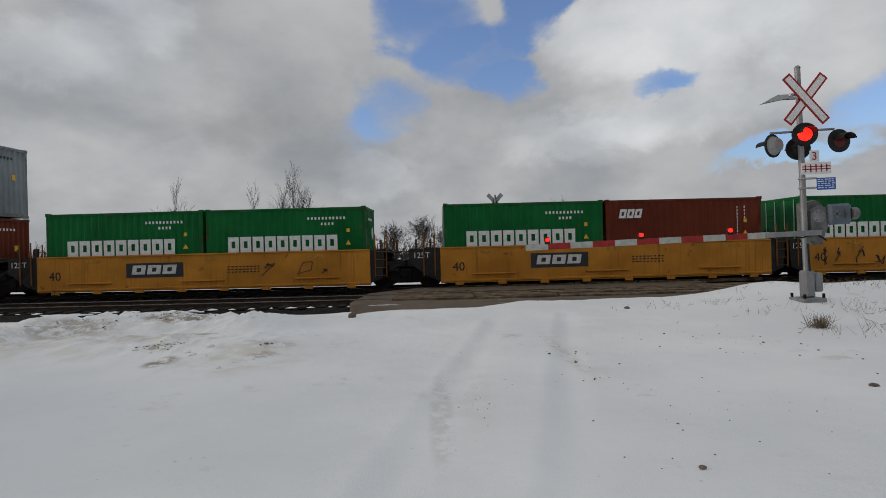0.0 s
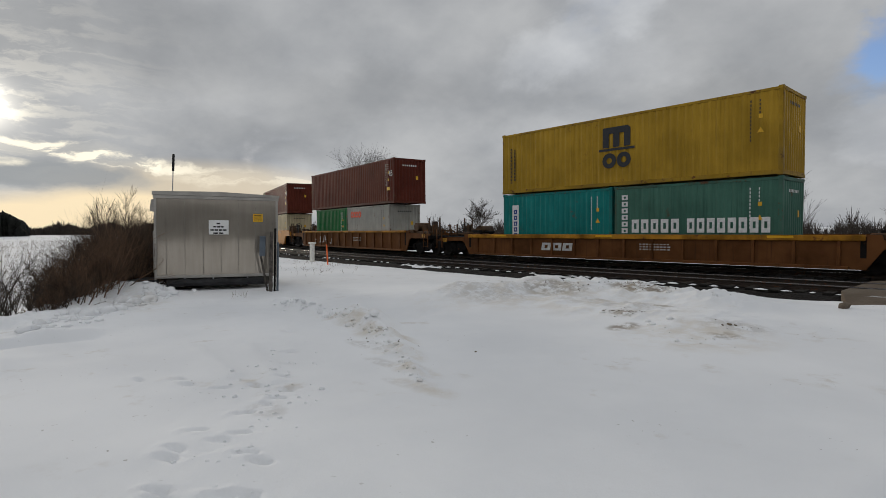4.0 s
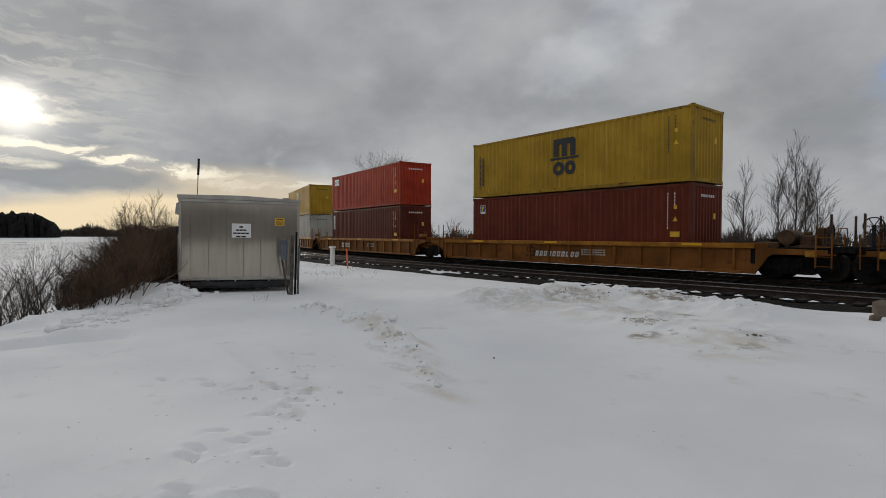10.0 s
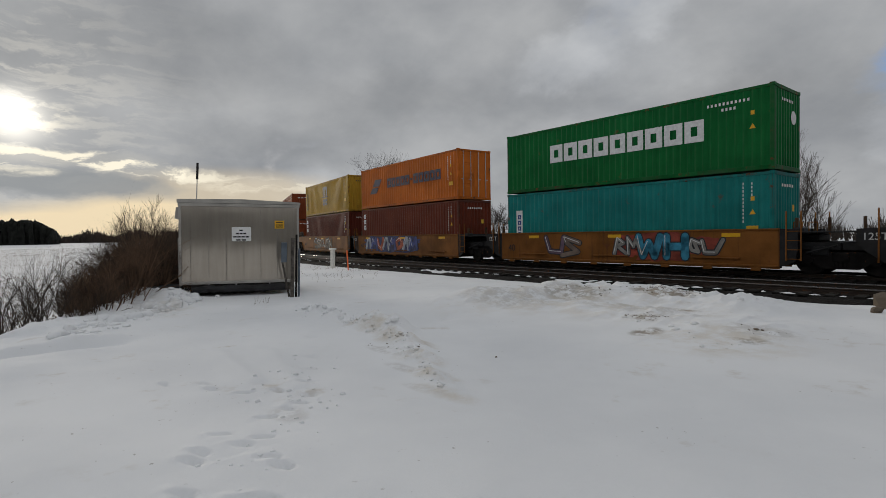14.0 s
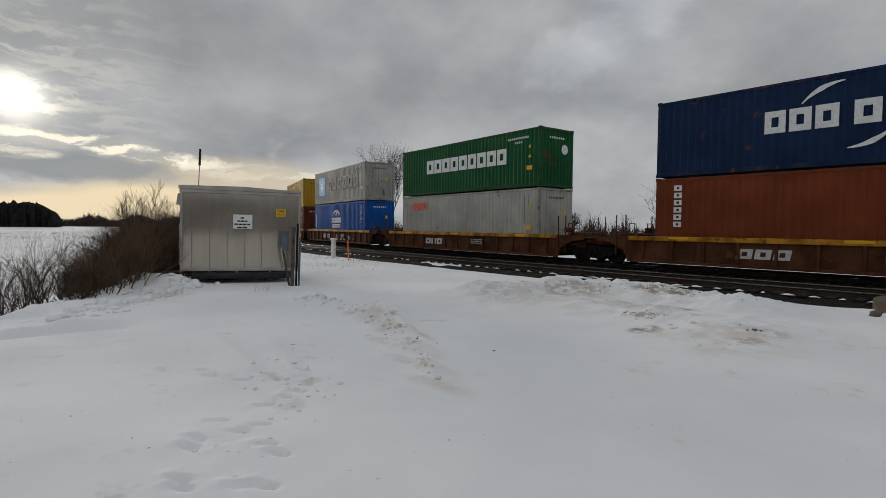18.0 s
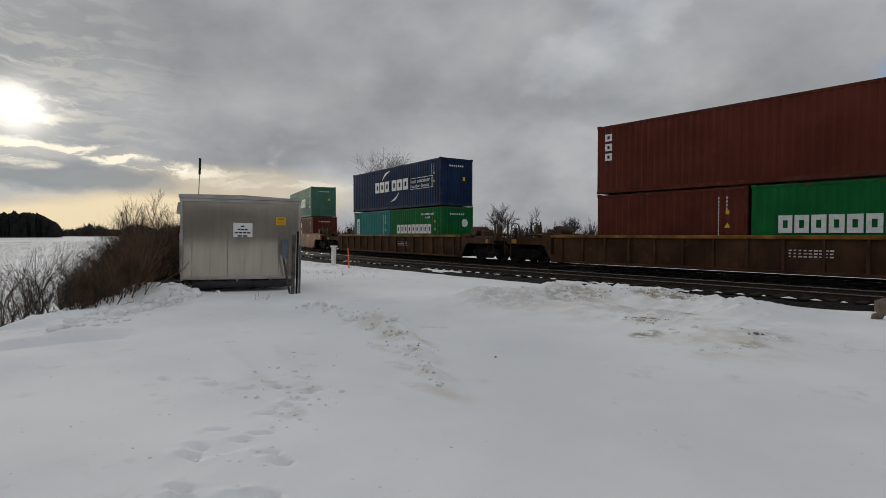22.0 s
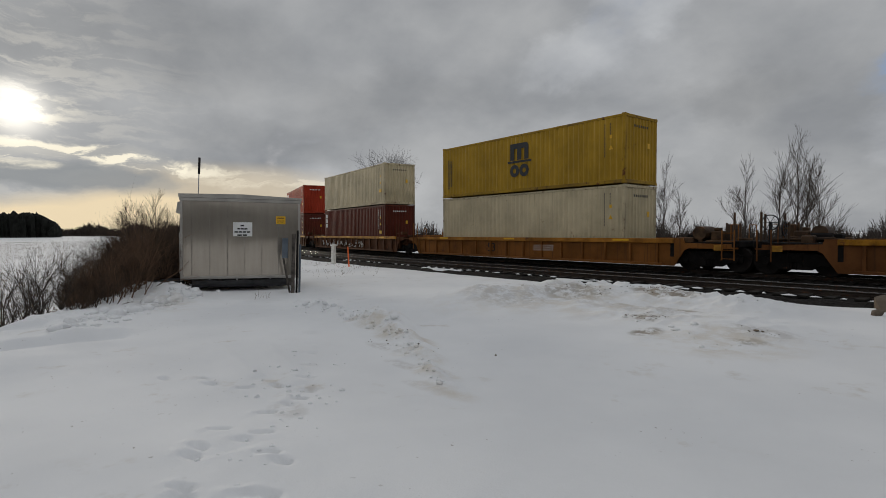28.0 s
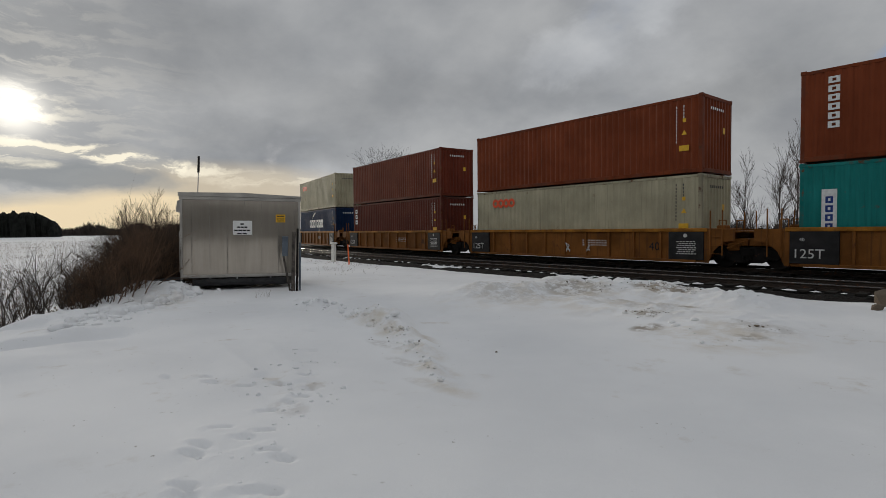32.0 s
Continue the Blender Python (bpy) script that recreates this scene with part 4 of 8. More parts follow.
def build_signal():
    """Crossing signal with crossbuck, flashing lights and a lowered gate."""
    x, y = 8.62, 12.3
    z = float(ground_z(x, y))
    sig = thing("crossing_signal", "aluminium level-crossing signal with lit red light and crossbuck", "crossing signal", at=pose(x, y, 0, 0, -1.2, 0))
    part("mast", Mesh().tube((0, 0, z), (0, 0, 5.45), 0.068, 0.06, 14).data("mast", ALU_GREY), sig)
    part("mast_cap", Mesh().tube((0, 0, 5.45), (0, 0, 5.5), 0.07, 0.04, 14).data("mast_cap", ALU_GREY), sig)
    b = Mesh().box(-0.27, 0.27, -0.27, 0.27, z - 0.1, z + 0.07, 0.02)
    b.box(-0.125, 0.125, -0.125, 0.125, z + 0.07, z + 0.70, 0.04)
    part("base", b.data("base", ALU_GREY), sig, "cast base with bolts")
    bolt = Mesh().tube((0, 0, z + 0.05), (0, 0, z + 0.17), 0.03, n=6).data("bolt", DARK_STEEL)
    for px in (-0.22, 0.22):
        for py in (-0.22, 0.22):
            part("bolt", bolt, sig, at=pose(px, py, 0))
    part("junction_box", Mesh().box(0.13, 0.30, -0.13, 0.10, z + 0.2, z + 0.64, 0.03).data("junction_box", ALU_GREY), sig)
    crossbuck(sig, pose(0.10, -0.085, 4.70))
    # side-facing spare lights on the upper arm
    b = Mesh().tube((0, 0, 4.84), (-0.28, -0.1, 4.80), 0.035).box(-0.62, -0.12, -0.16, -0.04, 4.70, 4.76, 0.02)
    b.slab([(-0.95, 4.62), (-0.35, 4.72), (-0.35, 4.80), (-0.6, 4.80)], -0.18, -0.02)
    part("side_bracket", b.data("side_bracket", GALV), sig)
    part("cross_arm", Mesh().tube((-0.72, -0.02, 3.95), (0.78, -0.02, 3.99), 0.028, n=8).data("cross_arm", ALU_GREY), sig)
    lamp_head(sig, pose(0.0, -0.16, 3.87, 0, 0, -14), True)
    lamp_head(sig, pose(0.84, -0.10, 3.70, 0, 0, 4), False)
    lamp_head(sig, pose(-0.66, 0.02, 3.66, 0, 0, -158), False)
    part("back_cover", Mesh().tube((0, 0.031, 0), (0, 0.17, 0), 0.225, 0.15, n=22).data("back_cover", ALU_GREY), sig, "dull grey round back cover", at=pose(-0.66, 0.02, 3.66, 0, 0, -158))
    lamp_head(sig, pose(0.05, 0.18, 3.60, 0, 0, 170), False)
    plate = part("track_number_sign", Mesh().box(0.13, 0.36, -0.09, -0.082, 3.24, 3.50, 0.003).data("track_number_sign", SIGN_WHITE), sig, "small white sign with a red 3")
    part("sign_number", letters("3", 0.27, SIGN_RED), plate, at=pose(0.175, -0.095, 3.28))
    plate = part("track_sign", Mesh().box(-0.08, 0.62, -0.10, -0.092, 2.95, 3.22, 0.003).data("track_sign", SIGN_WHITE), sig, "white sign with a red track symbol")
    b = Mesh().box(-0.06, 0.60, -0.105, -0.10, 3.055, 3.075).box(-0.06, 0.60, -0.105, -0.10, 3.115, 3.135)
    for k in range(5):
        b.box(0.0 + k * 0.125, 0.025 + k * 0.125, -0.105, -0.10, 3.0, 3.18)
    part("track_symbol", b.data("track_symbol", SIGN_RED), plate)
    plate = part("notice_sign", Mesh().box(0.27, 0.72, -0.09, -0.082, 2.58, 2.86, 0.003).data("notice_sign", SIGN_BLUE), sig, "blue notice with white unreadable print")
    b = Mesh()
    for r in range(5):
        for k in range(5):
            b.box(0.295 + k * 0.082, 0.365 + k * 0.082 - 0.015 * ((r + k) % 3), -0.093, -0.09, 2.62 + r * 0.048, 2.64 + r * 0.048)
    part("printed_text", b.data("printed_text", SIGN_WHITE), plate)["kind"] = "stuff"
    for zz in (2.62, 2.84):
        part("clamp", Mesh().box(-0.1, 0.3, -0.08, 0.02, zz, zz + 0.04, 0.01).data("clamp", GALV), sig)
    # gate machine and counterweights
    b = Mesh().slab([(0.06, 1.55), (0.22, 1.30), (0.46, 1.30), (0.56, 1.62), (0.50, 2.24), (0.34, 2.36), (0.06, 2.30)], 0.08, 0.34)
    b.slab([(0.12, 1.42), (0.30, 1.36), (0.52, 1.7), (0.48, 2.16), (0.30, 2.24), (0.12, 2.1)], -0.06, 0.08)
    b.box(0.02, 0.16, -0.1, 0.1, 1.4, 1.52, 0.02)
    for k in range(6):
        b.tube((0.30 + 0.11 * math.cos(k * 1.047), -0.08, 1.98 + 0.11 * math.sin(k * 1.047)), (0.30 + 0.11 * math.cos(k * 1.047), -0.06, 1.98 + 0.11 * math.sin(k * 1.047)), 0.022, n=6)
    part("gate_machine", b.data("gate_machine", CAST_GREY), sig, "grey cast gate mechanism housing")
    part("counterweight", Mesh().box(0.50, 1.02, -0.16, 0.02, 1.76, 2.24, 0.05).data("counterweight", BLUE_GREY), sig, "blue-grey counterweight plate")
    b = Mesh().tube((1.02, -0.08, 2.0), (1.16, -0.08, 2.0), 0.14, n=16).box(0.58, 0.94, -0.18, -0.16, 1.98, 2.02).box(0.62, 0.66, -0.18, -0.16, 1.9, 2.1).box(0.84, 0.88, -0.18, -0.16, 1.9, 2.1)
    part("counterweight_bar", b.data("counterweight_bar", CAST_GREY), sig)
    part("bolt_plate", Mesh().tube((0.3, -0.075, 1.98), (0.3, -0.06, 1.98), 0.15, n=16).data("bolt_plate", ALU_GREY), sig)
    b = Mesh()
    rng = random.Random(2)
    p = Vector((-0.4, -0.1, 1.6))
    for k in range(14):
        q = p + Vector((0.06, rng.uniform(-0.02, 0.02), -0.045 + 0.012 * k * (k < 9)))
        b.tube(p, q, 0.018, n=6)
        p = q
    b.tube((0.0, -0.09, 1.35), (0.02, -0.09, 0.62), 0.02, n=6)
    part("cable", b.data("cable", BLACK), sig)
    gate = thing("crossing_gate", "lowered crossing gate arm with red and white bands", "barrier", at=pose(x - 0.05, y - 0.2, 1.59, 0, -1.5, 0))
    part("arm_bracket", Mesh().box(-1.05, 0.25, -0.05, 0.05, -0.06, 0.06, 0.015).data("arm_bracket", ALU_GREY), gate)
    bands = 11
    for k in range(bands):
        x0, x1 = -6.55 + k * 5.6 / bands, -6.55 + (k + 1) * 5.6 / bands
        part("arm_band", Mesh().box(x0, x1 + 0.002, -0.022, 0.022, -0.07, 0.07, 0.004).data("arm_band", GATE_RED if k % 2 else GATE_WHITE), gate)
    for k, px in enumerate((-6.05, -3.9, -1.85)):
        lamp = part("arm_lamp", Mesh().box(px - 0.06, px + 0.06, -0.04, 0.04, 0.055, 0.12, 0.01).tube((px, 0.0, 0.155), (px, 0.055, 0.155), 0.066, n=14).data("arm_lamp", BLACK), gate)
        part("lens", Mesh().tube((px, -0.045, 0.155), (px, 0.0, 0.155), 0.046, n=14).data("lens", RED_LAMP), lamp, "lit red lens")
    # far signal across the tracks
    fx, fy = 3.45, 31.0
    fz = float(ground_z(fx, fy))
    far = thing("crossing_signal", "crossing signal seen from behind beyond the train", "crossing signal", at=pose(fx, fy, 0))
    part("mast", Mesh().tube((0, 0, fz), (0, 0, 4.5), 0.07, 0.06, 10).data("mast", ALU_GREY), far)
    crossbuck_back = paint("sign_back", (0.42, 0.43, 0.44), 0.5, 0.5)
    for a in (47, -47):
        part("crossbuck_blade", Mesh().box(-0.61, 0.61, -0.005, 0.005, -0.115, 0.115).data("crossbuck_blade", crossbuck_back), far, at=pose(0, 0.08, 4.1, 0, a, 0))
    part("cross_arm", Mesh().tube((-0.5, 0, 3.0), (0.5, 0, 3.0), 0.03).data("cross_arm", ALU_GREY), far)
    lamp_head(far, pose(-0.42, -0.14, 2.9), False)
    lamp_head(far, pose(0.42, -0.14, 2.9), True)
    part("gate_machine", Mesh().box(-0.3, 0.3, -0.2, 0.2, 0.9, 1.6, 0.03).data("gate_machine", ALU_GREY), far)
    part("base", Mesh().box(-0.25, 0.25, -0.25, 0.25, fz - 0.1, fz + 0.7, 0.03).data("base", ALU_GREY), far)


# ---- plants and distance ----
def grow(b, at, way, length, radius, depth, rng, spread=0.55, kids=3, sides=5, droop=0.0, least=0.0):
    """One limb and its side limbs, tapering to twigs."""
    bits = 3 if depth > 0 else 2
    p, d, r = Vector(at), Vector(way).normalized(), radius
    for i in range(bits):
        d = (d + Vector((rng.uniform(-1, 1), rng.uniform(-1, 1), rng.uniform(-0.4, 0.8) - droop)) * 0.16).normalized()
        q = p + d * (length / bits)
        r2 = max(r * (0.80 if depth > 0 else 0.6), least)
        b.tube(p, q, r, r2, sides if depth > 1 else (4 if depth > 0 else 3), caps=False)
        if depth > 0:
            for k in range((kids if i else max(1, kids - 1)) + (1 if depth == 1 and kids == 2 else 0)):
                a = rng.uniform(0, 6.283)
                side = d.orthogonal().normalized()
                side = Matrix.Rotation(a, 3, d) @ side
                w = d * (1 - spread * 0.55) + side * spread * rng.uniform(0.7, 1.2) + Vector((0, 0, 0.22))
                grow(b, p + (q - p) * rng.uniform(0.35, 1.0), w, length * rng.uniform(0.5, 0.72), max(r2 * 0.55, least), depth - 1, rng, spread, kids, sides, droop, least)
        p, r = q, r2


def tree_meshes(seed, height, slim, least=0.008):
    rng = random.Random(seed)
    trunk, crown = Mesh(), Mesh()
    if not slim:                               # short bole, spreading limbs
        p, r = Vector((0, 0, -0.3)), height * 0.014
        for i in range(4):
            q = p + Vector((rng.uniform(-0.012, 0.012) * height, rng.uniform(-0.012, 0.012) * height, height * 0.085))
            trunk.tube(p, q, r, r * 0.9, 8, caps=False)
            p, r = q, r * 0.9
            if i == 2:
                grow(crown, p, (rng.uniform(-1, 1), rng.uniform(-1, 1), 0.9), height * 0.35, r * 0.45, 2, rng, 0.45, 3, least=0.0105)
        for k in range(6):
            a = k * 1.047 + rng.uniform(-0.3, 0.3)
            lean = rng.uniform(0.10, 0.55)
            grow(crown, p, (math.cos(a) * lean, math.sin(a) * lean, 1), height * rng.uniform(0.36, 0.44), r * 0.5, 3, rng, 0.62, 3 if seed == 1 else 2, least=0.006 if seed == 1 else 0.0105)
        return trunk.data("trunk", BARK), crown.data("crown", TWIG)
    p, r = Vector((0, 0, -0.3)), height * (0.013 if slim else 0.018)
    for i in range(6):
        q = p + Vector((rng.uniform(-0.03, 0.03) * height / 6, rng.uniform(-0.03, 0.03) * height / 6, height * 0.70 / 6))
        trunk.tube(p, q, r, r * 0.82, 7, caps=False)
        if i >= (1 if slim else 2):
            for k in range(2 if slim else 3):
                a = rng.uniform(0, 6.283)
                w = Vector((math.cos(a), math.sin(a), rng.uniform(1.3, 2.4) if slim else rng.uniform(0.9, 2.0)))
                grow(crown, p + (q - p) * rng.random(), w, height * rng.uniform(0.24, 0.40) * (1.0 - 0.08 * i), r * 0.55, 2, rng, 0.42, 2, least=least)
        p, r = q, r * 0.82
    grow(crown, p, (0, 0, 1), height * 0.3, r, 2, rng, 0.42, 3, least=least)
    return trunk.data("trunk", BARK), crown.data("crown", TWIG)


def build_trees():
    plan = [  # azimuth to the left of +y, range, height, slim, seed
        (54.2, 74, 12.4, False, 1), (15.0, 62, 10.4, True, 2), (13.4, 64, 7.6, True, 3), (16.3, 62, 8.8, True, 15), (14.2, 60, 8.4, True, 17), (19.1, 60, 8.0, True, 4), (26.1, 70, 9.4, True, 5), (24.6, 74, 6.4, True, 16),
        (42.6, 85, 6.2, False, 6), (38.9, 85, 5.6, True, 7), (4.6, 70, 5.2, False, 8), (1.4, 66, 5.9, False, 9), (-13.3, 70, 7.0, True, 10), (-1.0, 64, 4.6, False, 11), (56.8, 95, 7.0, True, 12), (35.0, 88, 4.6, False, 13)]
    for az, rng_m, height, slim, seed in plan:
        x, y = -math.sin(radians(az)) * rng_m, math.cos(radians(az)) * rng_m
        words = "slim young leafless tree" if slim else "bare deciduous tree with a spreading crown"
        tree = thing("tree", words + " standing in the snowy field", "tree", "bare trees beyond the railway", at=pose(x, y, float(ground_z(x, y)), 0, 0, seed * 47))
        trunk, crown = tree_meshes(seed, height, slim)
        part("trunk", trunk, tree)
        part("crown", crown, tree)


def shrub_mesh(seed, height, stems, spread, mat, radius=0.012, depth=1, kids=3, fork=0.5):
    rng = random.Random(seed)
    b = Mesh()
    for k in range(stems):
        a, r = rng.uniform(0, 6.283), rng.random() ** 0.5
        w = Vector((math.cos(a) * spread * r, math.sin(a) * spread * r, 1))
        grow(b, (math.cos(a) * r * 0.35, math.sin(a) * r * 0.35, -0.1), w, height * rng.uniform(0.5, 1.05), radius, depth, rng, fork, kids, 4)
    return b.data("branches", mat)


def build_brush():
    rng = random.Random(9)
    shapes = [shrub_mesh(100 + k, 0.72, 8, 0.6, BRUSH, 0.013, 2, 2, 0.8) for k in range(5)]
    reds = [shrub_mesh(130 + k, 0.72, 6, 0.55, BRUSH_RED, 0.011, 2, 2, 0.8) for k in range(4)]
    thin = [shrub_mesh(200 + k, 1.0, 4, 0.7, TWIG, 0.014, 2) for k in range(3)]

    def top_angle(az):
        return float(np.interp(az, [75, 78.2, 79.6, 80.5, 82, 83.5, 85.0], [2.2, 2.2, 1.3, 0.1, -2.2, -4.0, -5.4]))
    for k in range(290):                       # the ragged hedge behind the hut, sinking into the ditch
        az = 75.2 + 8.4 * rng.random() ** 1.4
        near = float(np.interp(az, [75, 79, 82, 84.5], [19.5, 17.0, 14.8, 14.2]))
        dist = near + float(np.interp(az, [75, 79, 82, 84.5], [22, 15, 5.5, 3.0])) * rng.random() ** 1.3
        x, y = -math.sin(radians(az)) * dist, math.cos(radians(az)) * dist
        z = float(ground_z(x, y))
        height = (1.45 - z) + dist * math.tan(radians(top_angle(az)))
        height = max(height * (rng.uniform(0.5, 1.0) if rng.random() < 0.9 else rng.uniform(1.0, 1.12)), 0.35)
        wide = min(height, 1.8) * rng.uniform(0.75, 1.1)
        red = dist < near + 4.0 and rng.random() < 0.6
        words = "reddish-brown leafless shrub at the foot of the snow bank" if red else "dense leafless brown shrub in the ditch by the field"
        thing("shrub", words, "shrub", "brown hedge by the field", at=pose(x, y, z, rng.uniform(-9, 9), rng.uniform(-9, 9), rng.uniform(0, 360)) @ Matrix.Diagonal((wide, wide, height, 1)), data=rng.choice(reds if red else shapes))
    for az, dist in ((84.9, 15.5), (85.6, 14.6), (86.3, 15.8), (87.1, 15.0), (87.9, 15.6), (88.7, 14.8), (89.8, 15.4), (91.0, 15.2), (84.2, 16.2)):   # thin ones before it
        x, y = -math.sin(radians(az)) * dist, math.cos(radians(az)) * dist
        z = float(ground_z(x, y))
        height = 1.45 - z + dist * math.tan(radians(rng.uniform(-3.0, -1.0)))
        thing("shrub", "thin leafless shrub at the edge of the snowy field", "shrub", "thin shrubs by the field", at=pose(x, y, z, 0, 0, rng.uniform(0, 360)) @ Matrix.Diagonal((height * 0.85, height * 0.85, height * 0.92, 1)), data=rng.choice(thin))
    for az, dist, up in ((79.5, 30, 1.7), (79.1, 27, 2.2), (78.6, 29, 2.5), (78.2, 31, 2.2), (77.1, 28, 3.3), (76.2, 34, 2.0), (80.0, 28, 1.0)):
        x, y = -math.sin(radians(az)) * dist, math.cos(radians(az)) * dist
        z = float(ground_z(x, y))
        height = (1.45 - z + dist * math.tan(radians(up)))
        sapling = thing("sapling", "slim leafless sapling rising from the hedge", "sapling", at=pose(x, y, z, 0, 0, az * 31))
        trunk, crown = tree_meshes(int(az * 10), height, True, 0.0035)
        part("trunk", trunk, sapling)
        part("crown", crown, sapling)
    # stubble rows on the field
    b, straws, dice = Mesh(), 15000, np.random.RandomState(31)
    dist, az = 22 + 150 * dice.rand(straws) ** 1.6, np.radians(dice.uniform(79, 104, straws))
    x, y = -np.sin(az) * dist, np.cos(az) * dist
    y = np.round((x * 0.35 + y) / 1.6) * 1.6 + dice.normal(0, 0.55, straws) - x * 0.35
    z, h, w, lean = ground_z(x, y), dice.uniform(0.03, 0.10, straws), 0.018 + dist * 0.0006, dice.uniform(-0.05, 0.05, straws)
    b.v = np.stack([np.stack([x, y - w, z - 0.03], -1), np.stack([x, y + w, z - 0.03], -1), np.stack([x + lean, y, z + h], -1)], 1).reshape(-1, 3).tolist()
    b.f = np.arange(3 * straws).reshape(-1, 3).tolist()
    b.k = [0] * straws
    thing("stubble", "rows of cut stubble showing through the field's snow", "stubble", kind="stuff", data=b.data("stubble", GRASS))
    # dry weeds in the snow
    b = Mesh()
    spots = [(-24.5, 14.2, 3.0, 1.3, 90), (7.15, 9.9, 0.14, 0.10, 150), (12.5, 14.4, 2.8, 0.9, 260), (8.0, 9.4, 1.1, 0.4, 60), (9.2, 11.2, 0.8, 0.5, 50), (-13.6, 5.6, 0.5, 0.2, 8), (8.0, 11.7, 1.8, 0.6, 30), (-20.0, 11.2, 3.0, 1.6, 60), (6.0, 12.8, 1.6, 0.3, 30)]
    for cx, cy, wx, wy, n in spots:
        for k in range(n):
            x, y = cx + rng.gauss(0, wx * 0.6), cy + rng.gauss(0, wy * 0.6)
            z = float(ground_z(x, y))
            h = rng.uniform(0.05, 0.20) * (1.4 if wx < 0.2 else 1.0)
            q = (x + rng.uniform(-0.15, 0.15), y + rng.uniform(-0.15, 0.15), z + h)
            b.tube((x, y, z - 0.05), q, 0.0035, 0.002, 3, caps=False)
            if rng.random() < 0.4:
                b.tube((x, y, z + h * 0.3), (q[0] + rng.uniform(-0.1, 0.1), q[1], q[2] - 0.05), 0.004, 0.002, 3, caps=False)
    thing("dry_grass", "dry grass stalks poking through the snow", "grass", kind="stuff", data=b.data("dry_grass", GRASS))
    # clods and grit on the snow
    b = Mesh()
    r2 = np.random.RandomState(6)
    patches = [(-4.95, 9.45, 0.30, 0.26, 60), (-6.05, 12.3, 0.8, 0.25, 90), (-3.0, 9.4, 0.4, 0.2, 16), (-7.5, 11.4, 0.7, 0.4, 30), (2.9, 5.2, 1.3, 1.6, 55), (-6.4, 5.0, 0.9, 0.4, 24), (0.3, 6.0, 0.3, 1.2, 24), (2.0, 8.0, 0.3, 2.0, 24), (5.0, 9.0, 1.8, 1.6, 50)]
    for cx, cy, wx, wy, n in patches:
        for k in range(n):
            x, y = cx + r2.normal() * wx * 0.6, cy + r2.normal() * wy * 0.6
            r = (abs(r2.normal()) * 0.009 + 0.004) * (0.5 if cx > 0 and cy < 7 else 1.0)
            rock(b, (x, y, float(ground_z(x, y)) + r * 0.2), r, r2)
    for x, y, r in ((4.63, 13.0, 0.09), (1.96, 3.98, 0.035), (4.98, 6.05, 0.06), (-3.05, 9.4, 0.05)):
        rock(b, (x, y, float(ground_z(x, y)) + 0.01), r, r2, 0.4)
    thing("grit", "brown clods and grit scattered on the snow", "clods", kind="stuff", data=b.data("grit", SOIL))


def conifers(b, rng, count, az0, az1, near, far, low, high):
    """Ragged conifers scattered in a sector of the plan."""
    for k in range(count):
        az, dist = rng.uniform(az0, az1), rng.uniform(near, far)
        x, y = -math.sin(radians(az)) * dist, math.cos(radians(az)) * dist
        h = rng.uniform(low, high) * float(np.interp(az, [84.6, 85.3, 86.0], [0.5, 0.8, 1.0]))
        r = rng.uniform(0.8, 1.7) * (2.0 if count < 1000 else 1.0)
        n, base, zs = 8, len(b.v), (-1.6, h * 0.34, h * 0.68, h * 0.92)
        for z0, k3 in zip(zs, (1.15, 1.25, 1.15, 0.85)):
            for i in range(n):
                a = i / n * 6.283
                k2 = rng.uniform(0.55, 1.3) * k3
                b.v.append((x + r * k2 * math.cos(a), y + r * k2 * math.sin(a), z0 + rng.uniform(-0.6, 0.6)))
        b.v.append((x, y, h * rng.uniform(0.98, 1.1)))
        for j in range(3):
            for i in range(n):
                c = (i + 1) % n
                b.f.append((base + j * n + i, base + j * n + c, base + (j + 1) * n + c, base + (j + 1) * n + i))
        for i in range(n):
            b.f.append((base + 3 * n + i, base + 3 * n + (i + 1) % n, base + 4 * n))
    b.k = [0] * len(b.f)
    return b


